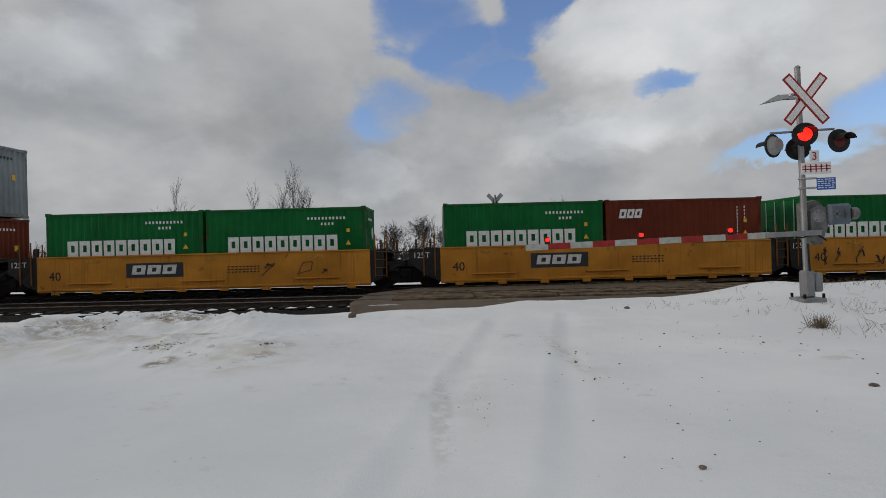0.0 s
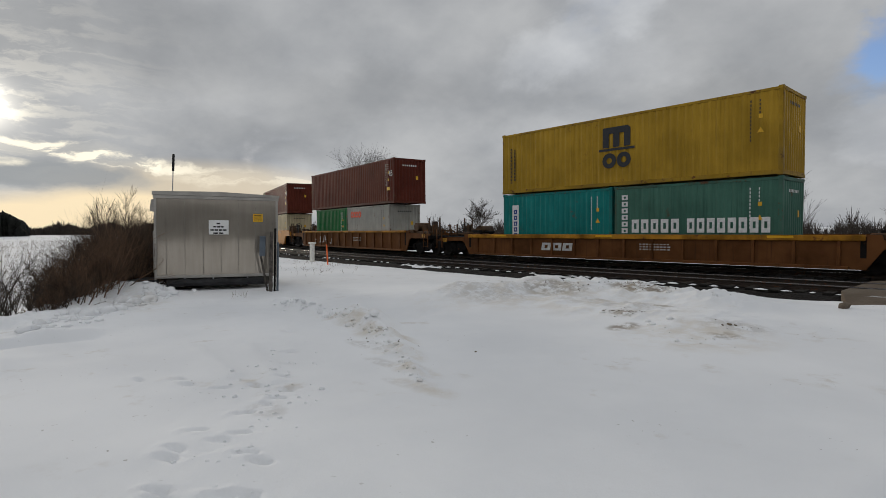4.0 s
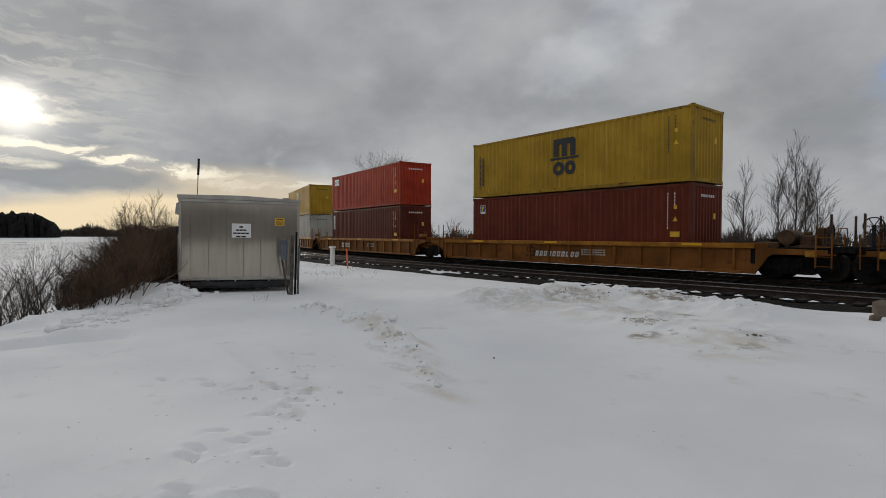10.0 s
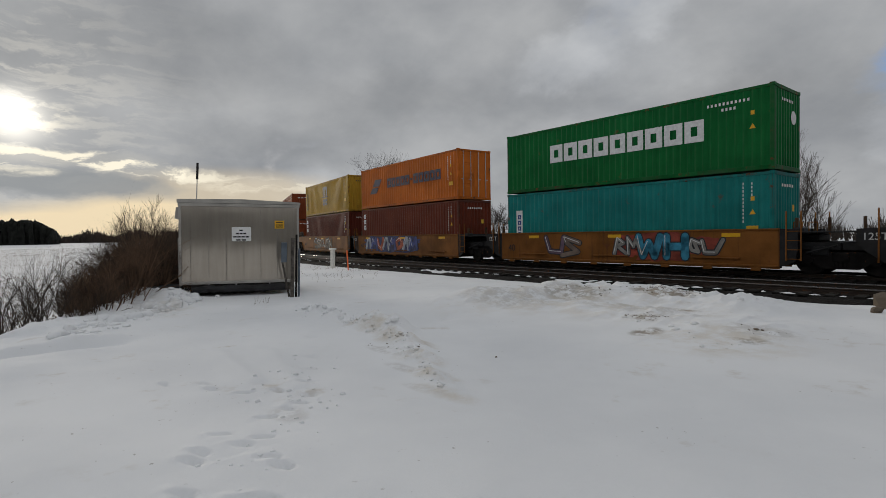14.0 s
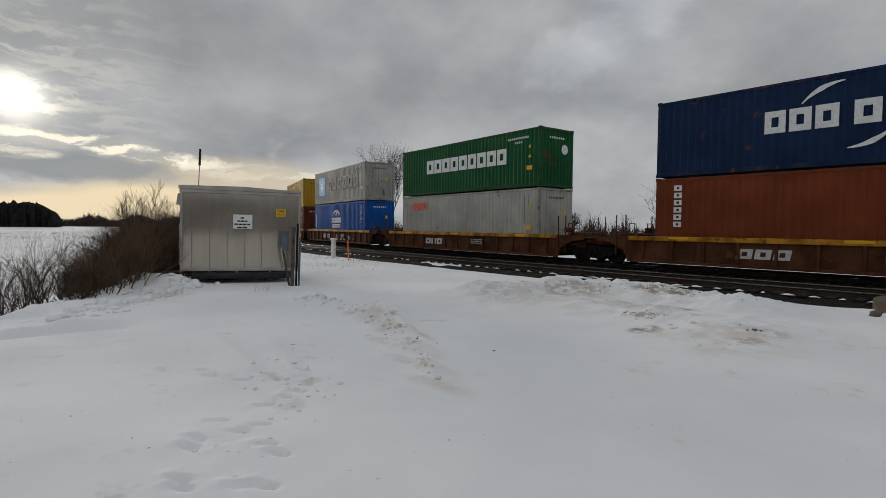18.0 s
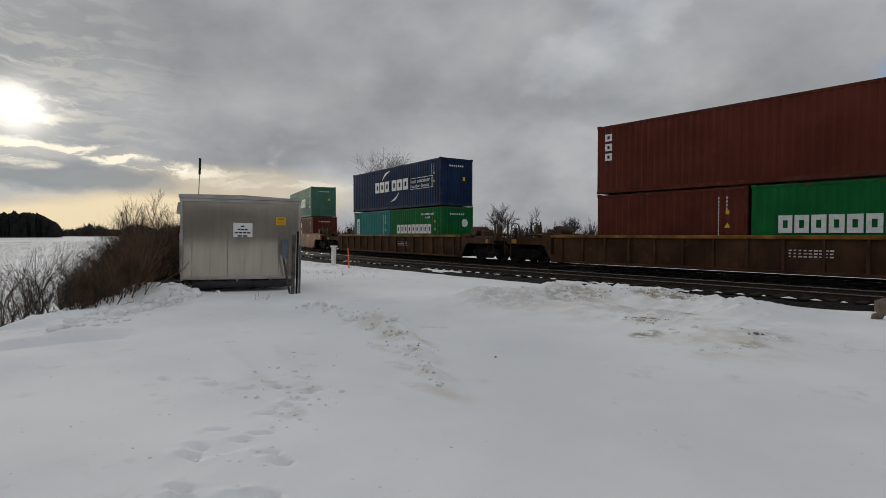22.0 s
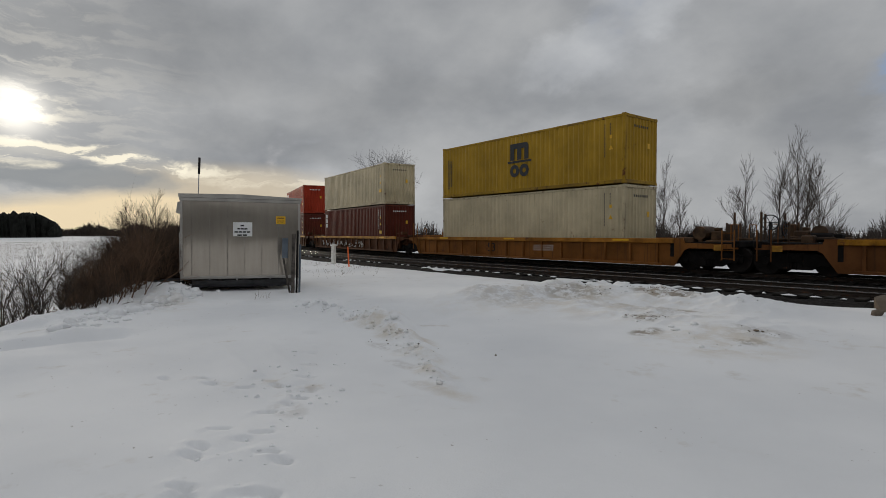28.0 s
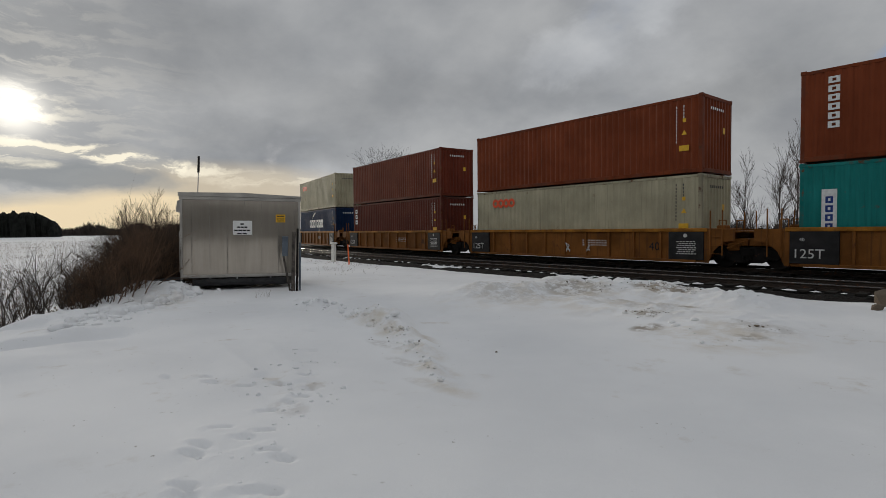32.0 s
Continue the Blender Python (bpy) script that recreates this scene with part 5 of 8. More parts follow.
def build_distance():
    rng = random.Random(14)
    # far conifer wood on the sun's side; an unseen one added behind to darken the hut's reflection
    thing("conifer_wood", "dark conifer wood at the far edge of the field", "wood", kind="stuff", data=conifers(Mesh(), rng, 1500, 84.6, 108, 250, 300, 8.3, 9.4).data("conifer_wood", EVERGREEN_LEAF))
    thing("conifer_wood", "unseen dark wood added behind the view for the hut to mirror", "wood", kind="stuff", data=conifers(Mesh(), rng, 700, 125, 285, 120, 150, 7.0, 10.5).data("conifer_wood", EVERGREEN_LEAF))
    # far scrub along the horizon, bare and thin
    b = Mesh()
    for k in range(4600):
        az = rng.uniform(-62, 74) if k < 3600 else rng.uniform(74.1, 84.9)
        if az > 74:
            dist, h = rng.uniform(330, 420), rng.uniform(2.5, 7.0)
        else:
            dist, h = rng.uniform(95, 170), 1.8 + 3.4 * rng.random() ** 2.6
        x, y = -math.sin(radians(az)) * dist, math.cos(radians(az)) * dist
        z = 0.0 if az > 74 else -0.75
        h *= 0.7 + 0.5 * math.sin(az * 0.9) ** 2
        n = 12 if az < 74 else 8
        for i in range(n):
            a = rng.uniform(0, 6.283)
            w = h * rng.uniform(0.05, 0.38)
            q = (x + w * math.cos(a), y + w * math.sin(a), z + h * rng.uniform(0.5, 1.0))
            m = (x + (q[0] - x) * 0.4, y + (q[1] - y) * 0.4, z + (q[2] - z) * 0.6)
            thick = 0.05 if az < 74 else 0.26
            b.tube((x, y, z - 0.2), m, thick, thick * 0.7, 3, caps=False)
            b.tube(m, q, thick * 0.7, thick * 0.3, 3, caps=False)
    thing("far_scrub", "thin leafless scrub along the horizon", "scrub", kind="stuff", data=b.data("far_scrub", TWIG))


build_hut()
build_posts()
build_signal()
build_trees()
build_brush()
build_distance()

# ---- the train ----
SPEED, FLOOR = 23.59, 0.55               # metres a second; container floor over the rails
MOVERS = []                              # (thing, place along the train, across, up)


def train_s(t, place):
    return place + SPEED * t - 0.00233 * (t - 16) ** 2


COLOURS = dict(
    green=(0.002, 0.125, 0.028), brown=(0.135, 0.026, 0.011), rust=(0.185, 0.040, 0.012), maroon=(0.105, 0.021, 0.011), yellow=(0.390, 0.235, 0.022),
    cosco=(0.003, 0.085, 0.350), navy=(0.005, 0.022, 0.068), teal=(0.010, 0.200, 0.185), china=(0.062, 0.160, 0.118), grey=(0.232, 0.264, 0.280),
    pale=(0.36, 0.36, 0.33), white=(0.416, 0.408, 0.368), oocl=(0.430, 0.395, 0.275), worn_green=(0.006, 0.085, 0.026), cream=(0.545, 0.465, 0.305), sand=(0.460, 0.345, 0.165), dark=(0.028, 0.036, 0.044),
    orange=(0.52, 0.130, 0.012), red=(0.34, 0.036, 0.014), sky=(0.008, 0.100, 0.264))


def box_paint(colour):
    worn = {"pale": 0.9, "worn_green": 0.95, "oocl": 0.45, "white": 0.5, "china": 0.55, "sand": 0.7, "grey": 0.25, "teal": 0.35}.get(colour, 0.22)
    # dark streaks also paint in shading at the corrugation's scale, besides real run-down stains
    return paint("container_" + colour, COLOURS[colour], 0.5, 0.0, var=0.13, scale=0.7, rust=worn * 0.35, streak=0.26 + worn * 0.3, bump=0.08, dirt_or_shade=tuple(c * 0.45 for c in COLOURS[colour]), shine=0.12)


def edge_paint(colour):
    """The steel frame of a box: the same paint, chipped to rust, grimy, and darkened to paint in shade between boxes.
    """
    return paint("container_frame_" + colour, COLOURS[colour], 0.6, 0.0, var=0.2, scale=1.6, rust=0.62, streak=0.5, bump=0.12, dirt_or_shade=(0.05, 0.025, 0.014), grime_or_shade=0.55, shine=0.1)


def corrugated(length, height, pitch=0.278, deep=0.036):
    """A corrugated sheet in x, z from the origin, folding back towards +y."""
    count = max(2, round(length / pitch))
    p = length / count
    xs, ys = [], []
    for i in range(count):
        for k, y in ((0.0, 0.0), (0.26, 0.0), (0.5, deep), (0.76, deep)):
            xs.append((i + k) * p)
            ys.append(y)
    xs.append(length)
    ys.append(0.0)
    b, n = Mesh(), len(xs)
    b.v = [(x, y, z) for z in (0.0, height) for x, y in zip(xs, ys)]
    b.f = [(i, i + 1, n + i + 1, n + i) for i in range(n - 1)]
    b.k = [0] * len(b.f)
    return b


BOX_MESHES = {}


def box_meshes(length, height, colour):
    key = (length, height, colour)
    if key in BOX_MESHES:
        return BOX_MESHES[key]
    m, w = box_paint(colour), HALF_W
    got = {}
    inner = length - 0.26
    side = corrugated(inner, height - 0.30).turn(pose(-inner / 2, -w + 0.012, 0.17))
    got["side"] = side.data("side_wall", m)
    got["far"] = corrugated(inner, height - 0.30).turn(pose(inner / 2, w - 0.012, 0.17, 0, 0, 180)).data("side_wall", m)
    got["end"] = corrugated(2 * w - 0.26, height - 0.30, 0.25, 0.045).turn(pose(length / 2 - 0.02, -w + 0.13, 0.17, 0, 0, 90)).data("end_wall", m)
    roof = corrugated(inner, 2 * w - 0.12, 0.3, 0.02).turn(pose(-inner / 2, -w + 0.06, height - 0.058, -90)).turn(Matrix.Identity(4))
    roof.f = [f[::-1] for f in roof.f]
    got["roof"] = roof.data("roof", m)
    b = Mesh()
    for y in (-w, w - 0.10):
        b.box(-length / 2 + 0.12, length / 2 - 0.12, y, y + 0.10, 0.02, 0.17, 0.012)
        b.box(-length / 2 + 0.12, length / 2 - 0.12, y + 0.01, y + 0.08, height - 0.135, height - 0.03, 0.012)
    for x in (-length / 2, length / 2 - 0.1):
        b.box(x, x + 0.10, -w + 0.12, w - 0.12, 0.02, 0.17, 0.01)
        b.box(x, x + 0.10, -w + 0.12, w - 0.12, height - 0.14, height - 0.02, 0.01)
    b.box(-length / 2 + 0.1, length / 2 - 0.1, -w + 0.09, w - 0.09, 0.10, 0.15)
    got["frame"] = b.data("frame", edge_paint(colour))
    b = Mesh().box(-0.065, 0.065, -0.065, 0.065, 0.11, height - 0.11, 0.012)
    b.box(-0.082, 0.082, -0.078, 0.078, 0, 0.118, 0.01).box(-0.082, 0.082, -0.078, 0.078, height - 0.118, height, 0.01)
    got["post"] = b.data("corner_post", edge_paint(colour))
    b = Mesh()
    leaf = w - 0.10
    b.box(-0.02, 0.02, 0, leaf, 0.17, height - 0.14, 0.008)
    for k in range(4):
        z = 0.3 + k * (height - 0.5) / 4
        b.box(-0.035, 0.0, 0.1, leaf - 0.1, z, z + (height - 0.5) / 4 - 0.14, 0.02)
    got["door"] = b.data("door", m)
    b = Mesh().tube((0, 0, 0.14), (0, 0, height - 0.12), 0.02, n=6)
    b.box(-0.03, 0.02, -0.03, 0.14, 1.15, 1.19)
    got["rod"] = b.data("lock_rod", GALV)
    BOX_MESHES[key] = got
    return got


PROUD = -HALF_W - 0.004


def glyph_blocks(b, count, x, z, wide, high, gap, seed, slant=0.0):
    """A row of equal plain blocks, each with one slot, with the mass and rhythm of a painted name."""
    step = (wide + gap) / count
    w = step - gap
    ring = ((0.0, 0.33, 0.0, 1.0), (0.67, 1.0, 0.0, 1.0), (0.33, 0.67, 0.0, 0.28), (0.33, 0.67, 0.72, 1.0))
    for i in range(count):
        x0 = x + i * step
        for u0, u1, v0, v1 in ring:
            b.slab([(x0 + u0 * w + slant * v0, z + v0 * high), (x0 + u1 * w + slant * v0, z + v0 * high), (x0 + u1 * w + slant * v1, z + v1 * high), (x0 + u0 * w + slant * v1, z + v1 * high)], PROUD - 0.004, PROUD)
    return b


def column_blocks(b, count, x, z, wide, high, seed):
    """The same, one below the other."""
    step = high / count
    for i in range(count):
        glyph_blocks(b, 1, x, z + high - (i + 1) * step, wide, step * 0.74, 0.0, seed * 31 + i)
    return b


DECO = {
    "name_white": (0.74, 0.75, 0.74), "name_black": (0.03, 0.032, 0.036), "name_blue": (0.02, 0.05, 0.22), "name_navy": (0.012, 0.020, 0.055), "name_red": (0.75, 0.09, 0.03), "name_yellow": (0.75, 0.55, 0.03),
    "star_blue": (0.10, 0.42, 0.72), "plate_yellow": (0.72, 0.42, 0.03)}


def ink(key):
    return paint(key, DECO[key], 0.55, var=0.08, scale=9.0)


def mark(parent, name, b, key, label=""):
    ob = part(name, b.data(name, ink(key)), parent, label)
    if name in ("painted_name", "number_marking", "side_lettering", "painted_emblem", "plate_name"):
        ob["kind"] = "stuff"
    return ob


def seven_star(cx, cz, r):
    pts = []
    for i in range(14):
        a = math.pi / 2 + i * math.pi / 7
        k = r if i % 2 == 0 else r * 0.36
        pts.append((cx + k * math.cos(a), cz + k * math.sin(a)))
    return pts


def livery(ob, kind, length, height, seed, doors):
    """Painted names and signs as plain shapes; x from the rear end, z from the floor."""
    b, x0, y1, y0 = Mesh(), -length / 2, PROUD, PROUD - 0.004
    if kind in ("ever", "everbig"):
        if length < 10:
            glyph_blocks(b, 9, x0 + 0.14 * length, height * 0.365, 0.68 * length, 0.58, 0.06, 11)
        elif kind == "everbig":
            glyph_blocks(b, 9, x0 + 0.135 * length, 1.08, 0.74 * length, 1.0, 0.10, 11)
        else:
            glyph_blocks(b, 9, x0 + 0.228 * length, 1.25, 0.582 * length, 0.80, 0.08, 11)
        mark(ob, "painted_name", b, "name_white", "bold white painted name as blocks")
    elif kind == "maersk":
        plate = Mesh().slab([(x0 + 0.105 * length, 0.75), (x0 + 0.24 * length, 0.75), (x0 + 0.24 * length, 2.35), (x0 + 0.105 * length, 2.35)], y0, y1)
        square = mark(ob, "emblem_square", plate, "star_blue", "light blue emblem square")
        star = seven_star(x0 + 0.1725 * length, 1.55, 0.68)
        mark(square, "star", Mesh().slab(star, y0 - 0.004, y0), "name_white", "white pointed star")
        glyph_blocks(b, 6, x0 + 0.30 * length, 1.10, 0.585 * length, 1.02, 0.2, 23)
        mark(ob, "painted_name", b, "name_black", "dark painted name as blocks")
    elif kind == "msc":
        cx = x0 + 0.51 * length
        for k in (-0.62, -0.14, 0.34):
            b.slab([(cx + k, 1.60), (cx + k + 0.28, 1.60), (cx + k + 0.28, 2.16), (cx + k, 2.16)], y0, y1)
        b.slab([(cx - 0.62, 2.16), (cx + 0.62, 2.16), (cx + 0.62, 2.30), (cx + 0.50, 2.42), (cx - 0.62, 2.42)], y0, y1)
        b.slab([(cx - 0.80, 1.46), (cx + 0.80, 1.46), (cx + 0.80, 1.56), (cx - 0.80, 1.56)], y0, y1)
        b.arc(cx - 0.32, 1.06, 0.22, 0, 360, 0.19, y0, y1, 14)
        b.arc(cx + 0.33, 1.06, 0.22, 0, 360, 0.19, y0, y1, 14)
        mark(ob, "painted_emblem", b, "name_black", "black painted emblem of plain shapes")
        c = column_blocks(Mesh(), 13, x0 + 0.045 * length, 0.5, 0.10, 1.7, 3)
        column_blocks(c, 11, x0 + 0.062 * length, 0.62, 0.10, 1.5, 4)
        mark(ob, "side_lettering", c, "name_black")
    elif kind == "m20":
        cx = x0 + 0.52 * length
        for k in (-0.5, -0.13, 0.24):
            b.slab([(cx + k, 1.0), (cx + k + 0.26, 1.0), (cx + k + 0.26, 1.65), (cx + k, 1.65)], y0, y1)
        mark(ob, "painted_emblem", b, "name_black", "black painted emblem of plain shapes")
    elif kind == "cosco":
        cx, k, z = x0 + (0.48 if length > 10 else 0.52) * length, 1.0 if length > 10 else 0.86, 1.24 if length > 10 else 1.0
        glyph_blocks(b, 5, cx - 1.1 * k, z, 2.2 * k, 0.42 * k, 0.06, 31)
        if length > 10:
            glyph_blocks(b, 8, cx - 0.95 * k, z - 0.42, 1.9 * k, 0.30, 0.05, 32)
        b.arc(cx, z + 0.48 * k, 0.90 * k, 20, 160, 0.09, y0, y1, 12, rz=0.62)
        b.arc(cx - 0.2 * k, z + 0.48 * k, 0.42 * k, 10, 170, 0.08, y0, y1, 10, rz=1.2)
        b.arc(cx + 0.3 * k, z + 0.48 * k, 0.42 * k, 10, 170, 0.08, y0, y1, 10, rz=1.0)
        mark(ob, "painted_emblem", b, "name_white", "white arched emblem over a row of blocks")
        mark(ob, "side_lettering", column_blocks(Mesh(), 5, x0 + 0.3, 0.8, 0.2, 1.3, 5), "name_white")
    elif kind in ("cma", "cmaeco"):
        cx = x0 + (0.50 if length > 10 else 0.47) * length
        k, z = (1.18, 1.22) if length > 10 else (0.98, 0.95)
        glyph_blocks(b, 3, cx - 1.95 * k, z, 1.75 * k, 0.62 * k, 0.1, 41)
        glyph_blocks(b, 3, cx + 0.12 * k, z, 1.85 * k, 0.62 * k, 0.1, 42)
        b.arc(cx - 0.05 * k, z - 0.12 * k, 1.30 * k, 92, 140, 0.14 * k, y0, y1, 10, 0.03)
        if length > 10:
            b.arc(cx - 0.05 * k, z + 0.72 * k, 1.30 * k, -88, -40, 0.14 * k, y0, y1, 10, 0.03)
        mark(ob, "painted_name", b, "name_white", "white painted name as blocks between two sweeps")
        if kind == "cmaeco":
            c = Mesh()
            for u0, u1, v0, v1 in ((0.72, 0.935, 1.16, 1.19), (0.72, 0.935, 1.84, 1.87), (0.72, 0.723, 1.19, 1.84), (0.932, 0.935, 1.19, 1.84)):
                c.slab([(x0 + u0 * length, v0), (x0 + u1 * length, v0), (x0 + u1 * length, v1), (x0 + u0 * length, v1)], y0, y1)
            mark(ob, "slogan_border", c, "name_white")
            part("slogan", letters("eco container", 0.385, ink("name_white")), ob, at=pose(x0 + 0.728 * length, y0, 1.55))
            part("slogan", letters("bamboo flooring", 0.31, ink("name_white")), ob, at=pose(x0 + 0.730 * length, y0, 1.25))
    elif kind == "cmaadv":
        glyph_blocks(b, 3, x0 + 0.15 * length, 0.95, 0.31 * length, 0.60, 0.08, 41)
        glyph_blocks(b, 3, x0 + 0.50 * length, 0.95, 0.34 * length, 0.60, 0.08, 42)
        b.arc(x0 + 0.56 * length, 0.95, 1.2, 90, 135, 0.12, y0, y1, 10, 0.02)
        mark(ob, "painted_name", b, "name_white", "white painted name as blocks under a sweep")
        part("slogan", letters("advanced container", 0.17, ink("name_white")), ob, at=pose(x0 + 0.05 * length, y0, 1.98))
        part("slogan", letters("light steel", 0.17, ink("name_white")), ob, at=pose(x0 + 0.05 * length, y0, 1.78))
    elif kind == "china":
        k = 1.0 if length > 10 else 0.62
        z = 1.0 if length > 10 else 0.72
        glyph_blocks(b, 5, x0 + (0.228 if length > 10 else 0.13) * length, z, (0.192 if length > 10 else 0.31) * length, 0.84 * k, 0.16 * k, 51)
        glyph_blocks(b, 8, x0 + (0.472 if length > 10 else 0.49) * length, z, (0.29 if length > 10 else 0.45) * length, 0.84 * k, 0.14 * k, 52)
        mark(ob, "painted_name", b, "name_white", "white painted name as blocks")
        mark(ob, "side_lettering", column_blocks(Mesh(), 6, x0 + 0.35, 0.7, 0.26, 1.6, 6), "name_white")
    elif kind == "oocl":
        xa, za = x0 + 0.10 * length, height * 0.695
        for k in (0.22, 0.60, 0.98, 1.36):
            b.arc(xa + k, za + 0.22, 0.165, 0, 360, 0.13, y0 - (0.002 if k in (0.60, 1.36) else 0.0), y1, 12)
        mark(ob, "painted_name", b, "name_red", "orange-red painted name as blocks")
    elif kind == "tex":
        mark(ob, "painted_name", column_blocks(b, 3, x0 + 0.40, height * 0.48, 0.33, 1.22, 7), "name_white", "white name set in a column of blocks")
    elif kind == "triton":
        mark(ob, "painted_name", column_blocks(b, 6, x0 + 0.75, height * 0.35, 0.3, 1.65, 8), "name_white", "white name set in a column of blocks")
    elif kind == "florens":
        z = height - 0.85
        plate = mark(ob, "owner_plate", b.slab([(x0 + 0.62, z), (x0 + 1.0, z), (x0 + 1.0, z + 0.45), (x0 + 0.62, z + 0.45)], y0, y1), "name_white", "small white and blue owner plate")
        mark(plate, "plate_field", Mesh().slab([(x0 + 0.65, z + 0.12), (x0 + 0.97, z + 0.12), (x0 + 0.97, z + 0.42), (x0 + 0.65, z + 0.42)], y0 - 0.003, y0), "name_blue")
        mark(plate, "plate_stroke", Mesh().slab([(x0 + 0.72, z + 0.15), (x0 + 0.80, z + 0.15), (x0 + 0.93, z + 0.38), (x0 + 0.74, z + 0.38)], y0 - 0.006, y0 - 0.003), "name_yellow")
    elif kind == "beacon":
        z = height - 0.95
        plate = mark(ob, "owner_plate", b.slab([(x0 + 0.5, z), (x0 + 1.6, z), (x0 + 1.6, z + 0.5), (x0 + 0.5, z + 0.5)], y0, y1), "name_black", "black and yellow owner plate")
        mark(plate, "plate_field", Mesh().slab([(x0 + 0.8, z + 0.26), (x0 + 1.56, z + 0.3), (x0 + 1.56, z + 0.46), (x0 + 0.9, z + 0.46)], y0 - 0.003, y0), "name_yellow")
        mark(plate, "plate_name", glyph_blocks(Mesh(), 6, x0 + 0.56, z + 0.05, 0.98, 0.18, 0.03, 71).turn(pose(0, -0.006, 0)), "name_white")
    elif kind == "cai":
        mark(ob, "painted_name", glyph_blocks(b, 3, x0 + 0.65, height - 0.82, 0.95, 0.50, 0.05, 81), "name_white", "white painted name as blocks")
    elif kind == "touax":
        mark(ob, "painted_name", glyph_blocks(b, 5, x0 + 0.35, height - 0.72, 1.4, 0.32, 0.05, 82), "name_yellow", "yellow painted name as blocks")
    elif kind == "ocg":
        mark(ob, "painted_name", glyph_blocks(b, 3, x0 + 0.5, height - 0.72, 0.85, 0.34, 0.04, 83, 0.08), "name_white", "white painted name as blocks")
    elif kind == "hapag":
        glyph_blocks(b, 5, x0 + 0.33 * length, 1.3, 0.24 * length, 0.62, 0.08, 91)
        glyph_blocks(b, 5, x0 + 0.61 * length, 1.3, 0.25 * length, 0.62, 0.08, 92)
        b.slab([(x0 + 0.58 * length, 1.55), (x0 + 0.60 * length, 1.55), (x0 + 0.60 * length, 1.68), (x0 + 0.58 * length, 1.68)], y0, y1)
        b.slab([(x0 + 0.12 * length, 1.02), (x0 + 0.20 * length, 1.02), (x0 + 0.23 * length, 1.42), (x0 + 0.15 * length, 1.42)], y0, y1)
        b.slab([(x0 + 0.155 * length, 1.50), (x0 + 0.235 * length, 1.50), (x0 + 0.265 * length, 1.98), (x0 + 0.185 * length, 1.98)], y0, y1)
        mark(ob, "painted_name", b, "name_navy", "dark blue painted name as blocks with a slanted emblem")
    elif kind == "cronos":
        glyph_blocks(b, 6, x0 + 0.13 * length, height - 0.62, 1.5, 0.26, 0.05, 93)
        b.arc(x0 + 0.07 * length, height - 0.6, 0.18, 20, 330, 0.08, y0, y1, 9)
        b.arc(x0 + 0.095 * length, height - 0.66, 0.16, -120, 170, 0.08, y0, y1, 9)
        mark(ob, "painted_name", b, "name_white", "white painted name as blocks")
        diamond = Mesh().slab([(x0 + 0.80 * length, 1.75), (x0 + 0.86 * length, 1.35), (x0 + 0.88 * length, 2.1), (x0 + 0.85 * length, 2.6), (x0 + 0.80 * length, 2.5)], y0, y1)
        emblem = mark(ob, "emblem", diamond, "name_white", "white and orange leaning emblem")
        mark(emblem, "emblem_field", Mesh().slab([(x0 + 0.815 * length, 1.85), (x0 + 0.855 * length, 1.6), (x0 + 0.866 * length, 2.05), (x0 + 0.84 * length, 2.25)], y0 - 0.004, y0), "name_red")
    elif kind == "coscow":
        glyph_blocks(b, 5, x0 + 0.27 * length, 0.95, 0.45 * length, 0.62, 0.5, 31)
        mark(ob, "painted_name", b, "name_blue", "dark blue painted name as blocks")
    elif kind == "dong":
        plate = mark(ob, "name_plate", b.slab([(x0 + 0.62, 0.45), (x0 + 1.02, 0.45), (x0 + 1.02, 2.05), (x0 + 0.62, 2.05)], y0, y1), "name_white", "white upright plate with dark blocks")
        mark(plate, "plate_name", column_blocks(Mesh(), 5, x0 + 0.72, 0.5, 0.2, 1.4, 9).turn(pose(0, -0.006, 0)), "name_blue")
    elif kind == "ue":
        c = glyph_blocks(b, 1, x0 + 0.9, 1.55, 0.3, 0.5, 0, 95, 0.1)
        glyph_blocks(c, 1, x0 + 0.9, 0.85, 0.3, 0.5, 0, 96, 0.1)
        mark(ob, "painted_name", c, "name_white", "white slanted blocks")
    # number bars, caution signs and plates at the front end
    xe = length / 2
    rng = random.Random(seed)
    b = Mesh()
    light_box = kind in ("maersk", "msc", "m20", "oocl") or "plain_light" in kind
    if kind in ("ever", "everbig", "maersk"):
        for i in range(11):
            b.slab([(xe - 2.2 + i * 0.135, height - 0.49), (xe - 2.13 + i * 0.135, height - 0.49), (xe - 2.13 + i * 0.135, height - 0.39), (xe - 2.2 + i * 0.135, height - 0.39)], y0, y1)
        for i in range(4):
            b.slab([(xe - 1.7 + i * 0.135, height - 0.70), (xe - 1.63 + i * 0.135, height - 0.70), (xe - 1.63 + i * 0.135, height - 0.60), (xe - 1.7 + i * 0.135, height - 0.60)], y0, y1)
    else:
        top = height - 0.35
        for i in range(11):
            z = top - i * 0.13
            b.slab([(xe - 1.00, z - 0.085), (xe - 0.965, z - 0.085), (xe - 0.965, z), (xe - 1.00, z)], y0, y1)
        for i in range(4):
            z = top - i * 0.13
            b.slab([(xe - 0.72, z - 0.085), (xe - 0.685, z - 0.085), (xe - 0.685, z), (xe - 0.72, z)], y0, y1)
    mark(ob, "number_marking", b, "name_black" if light_box else "name_white")
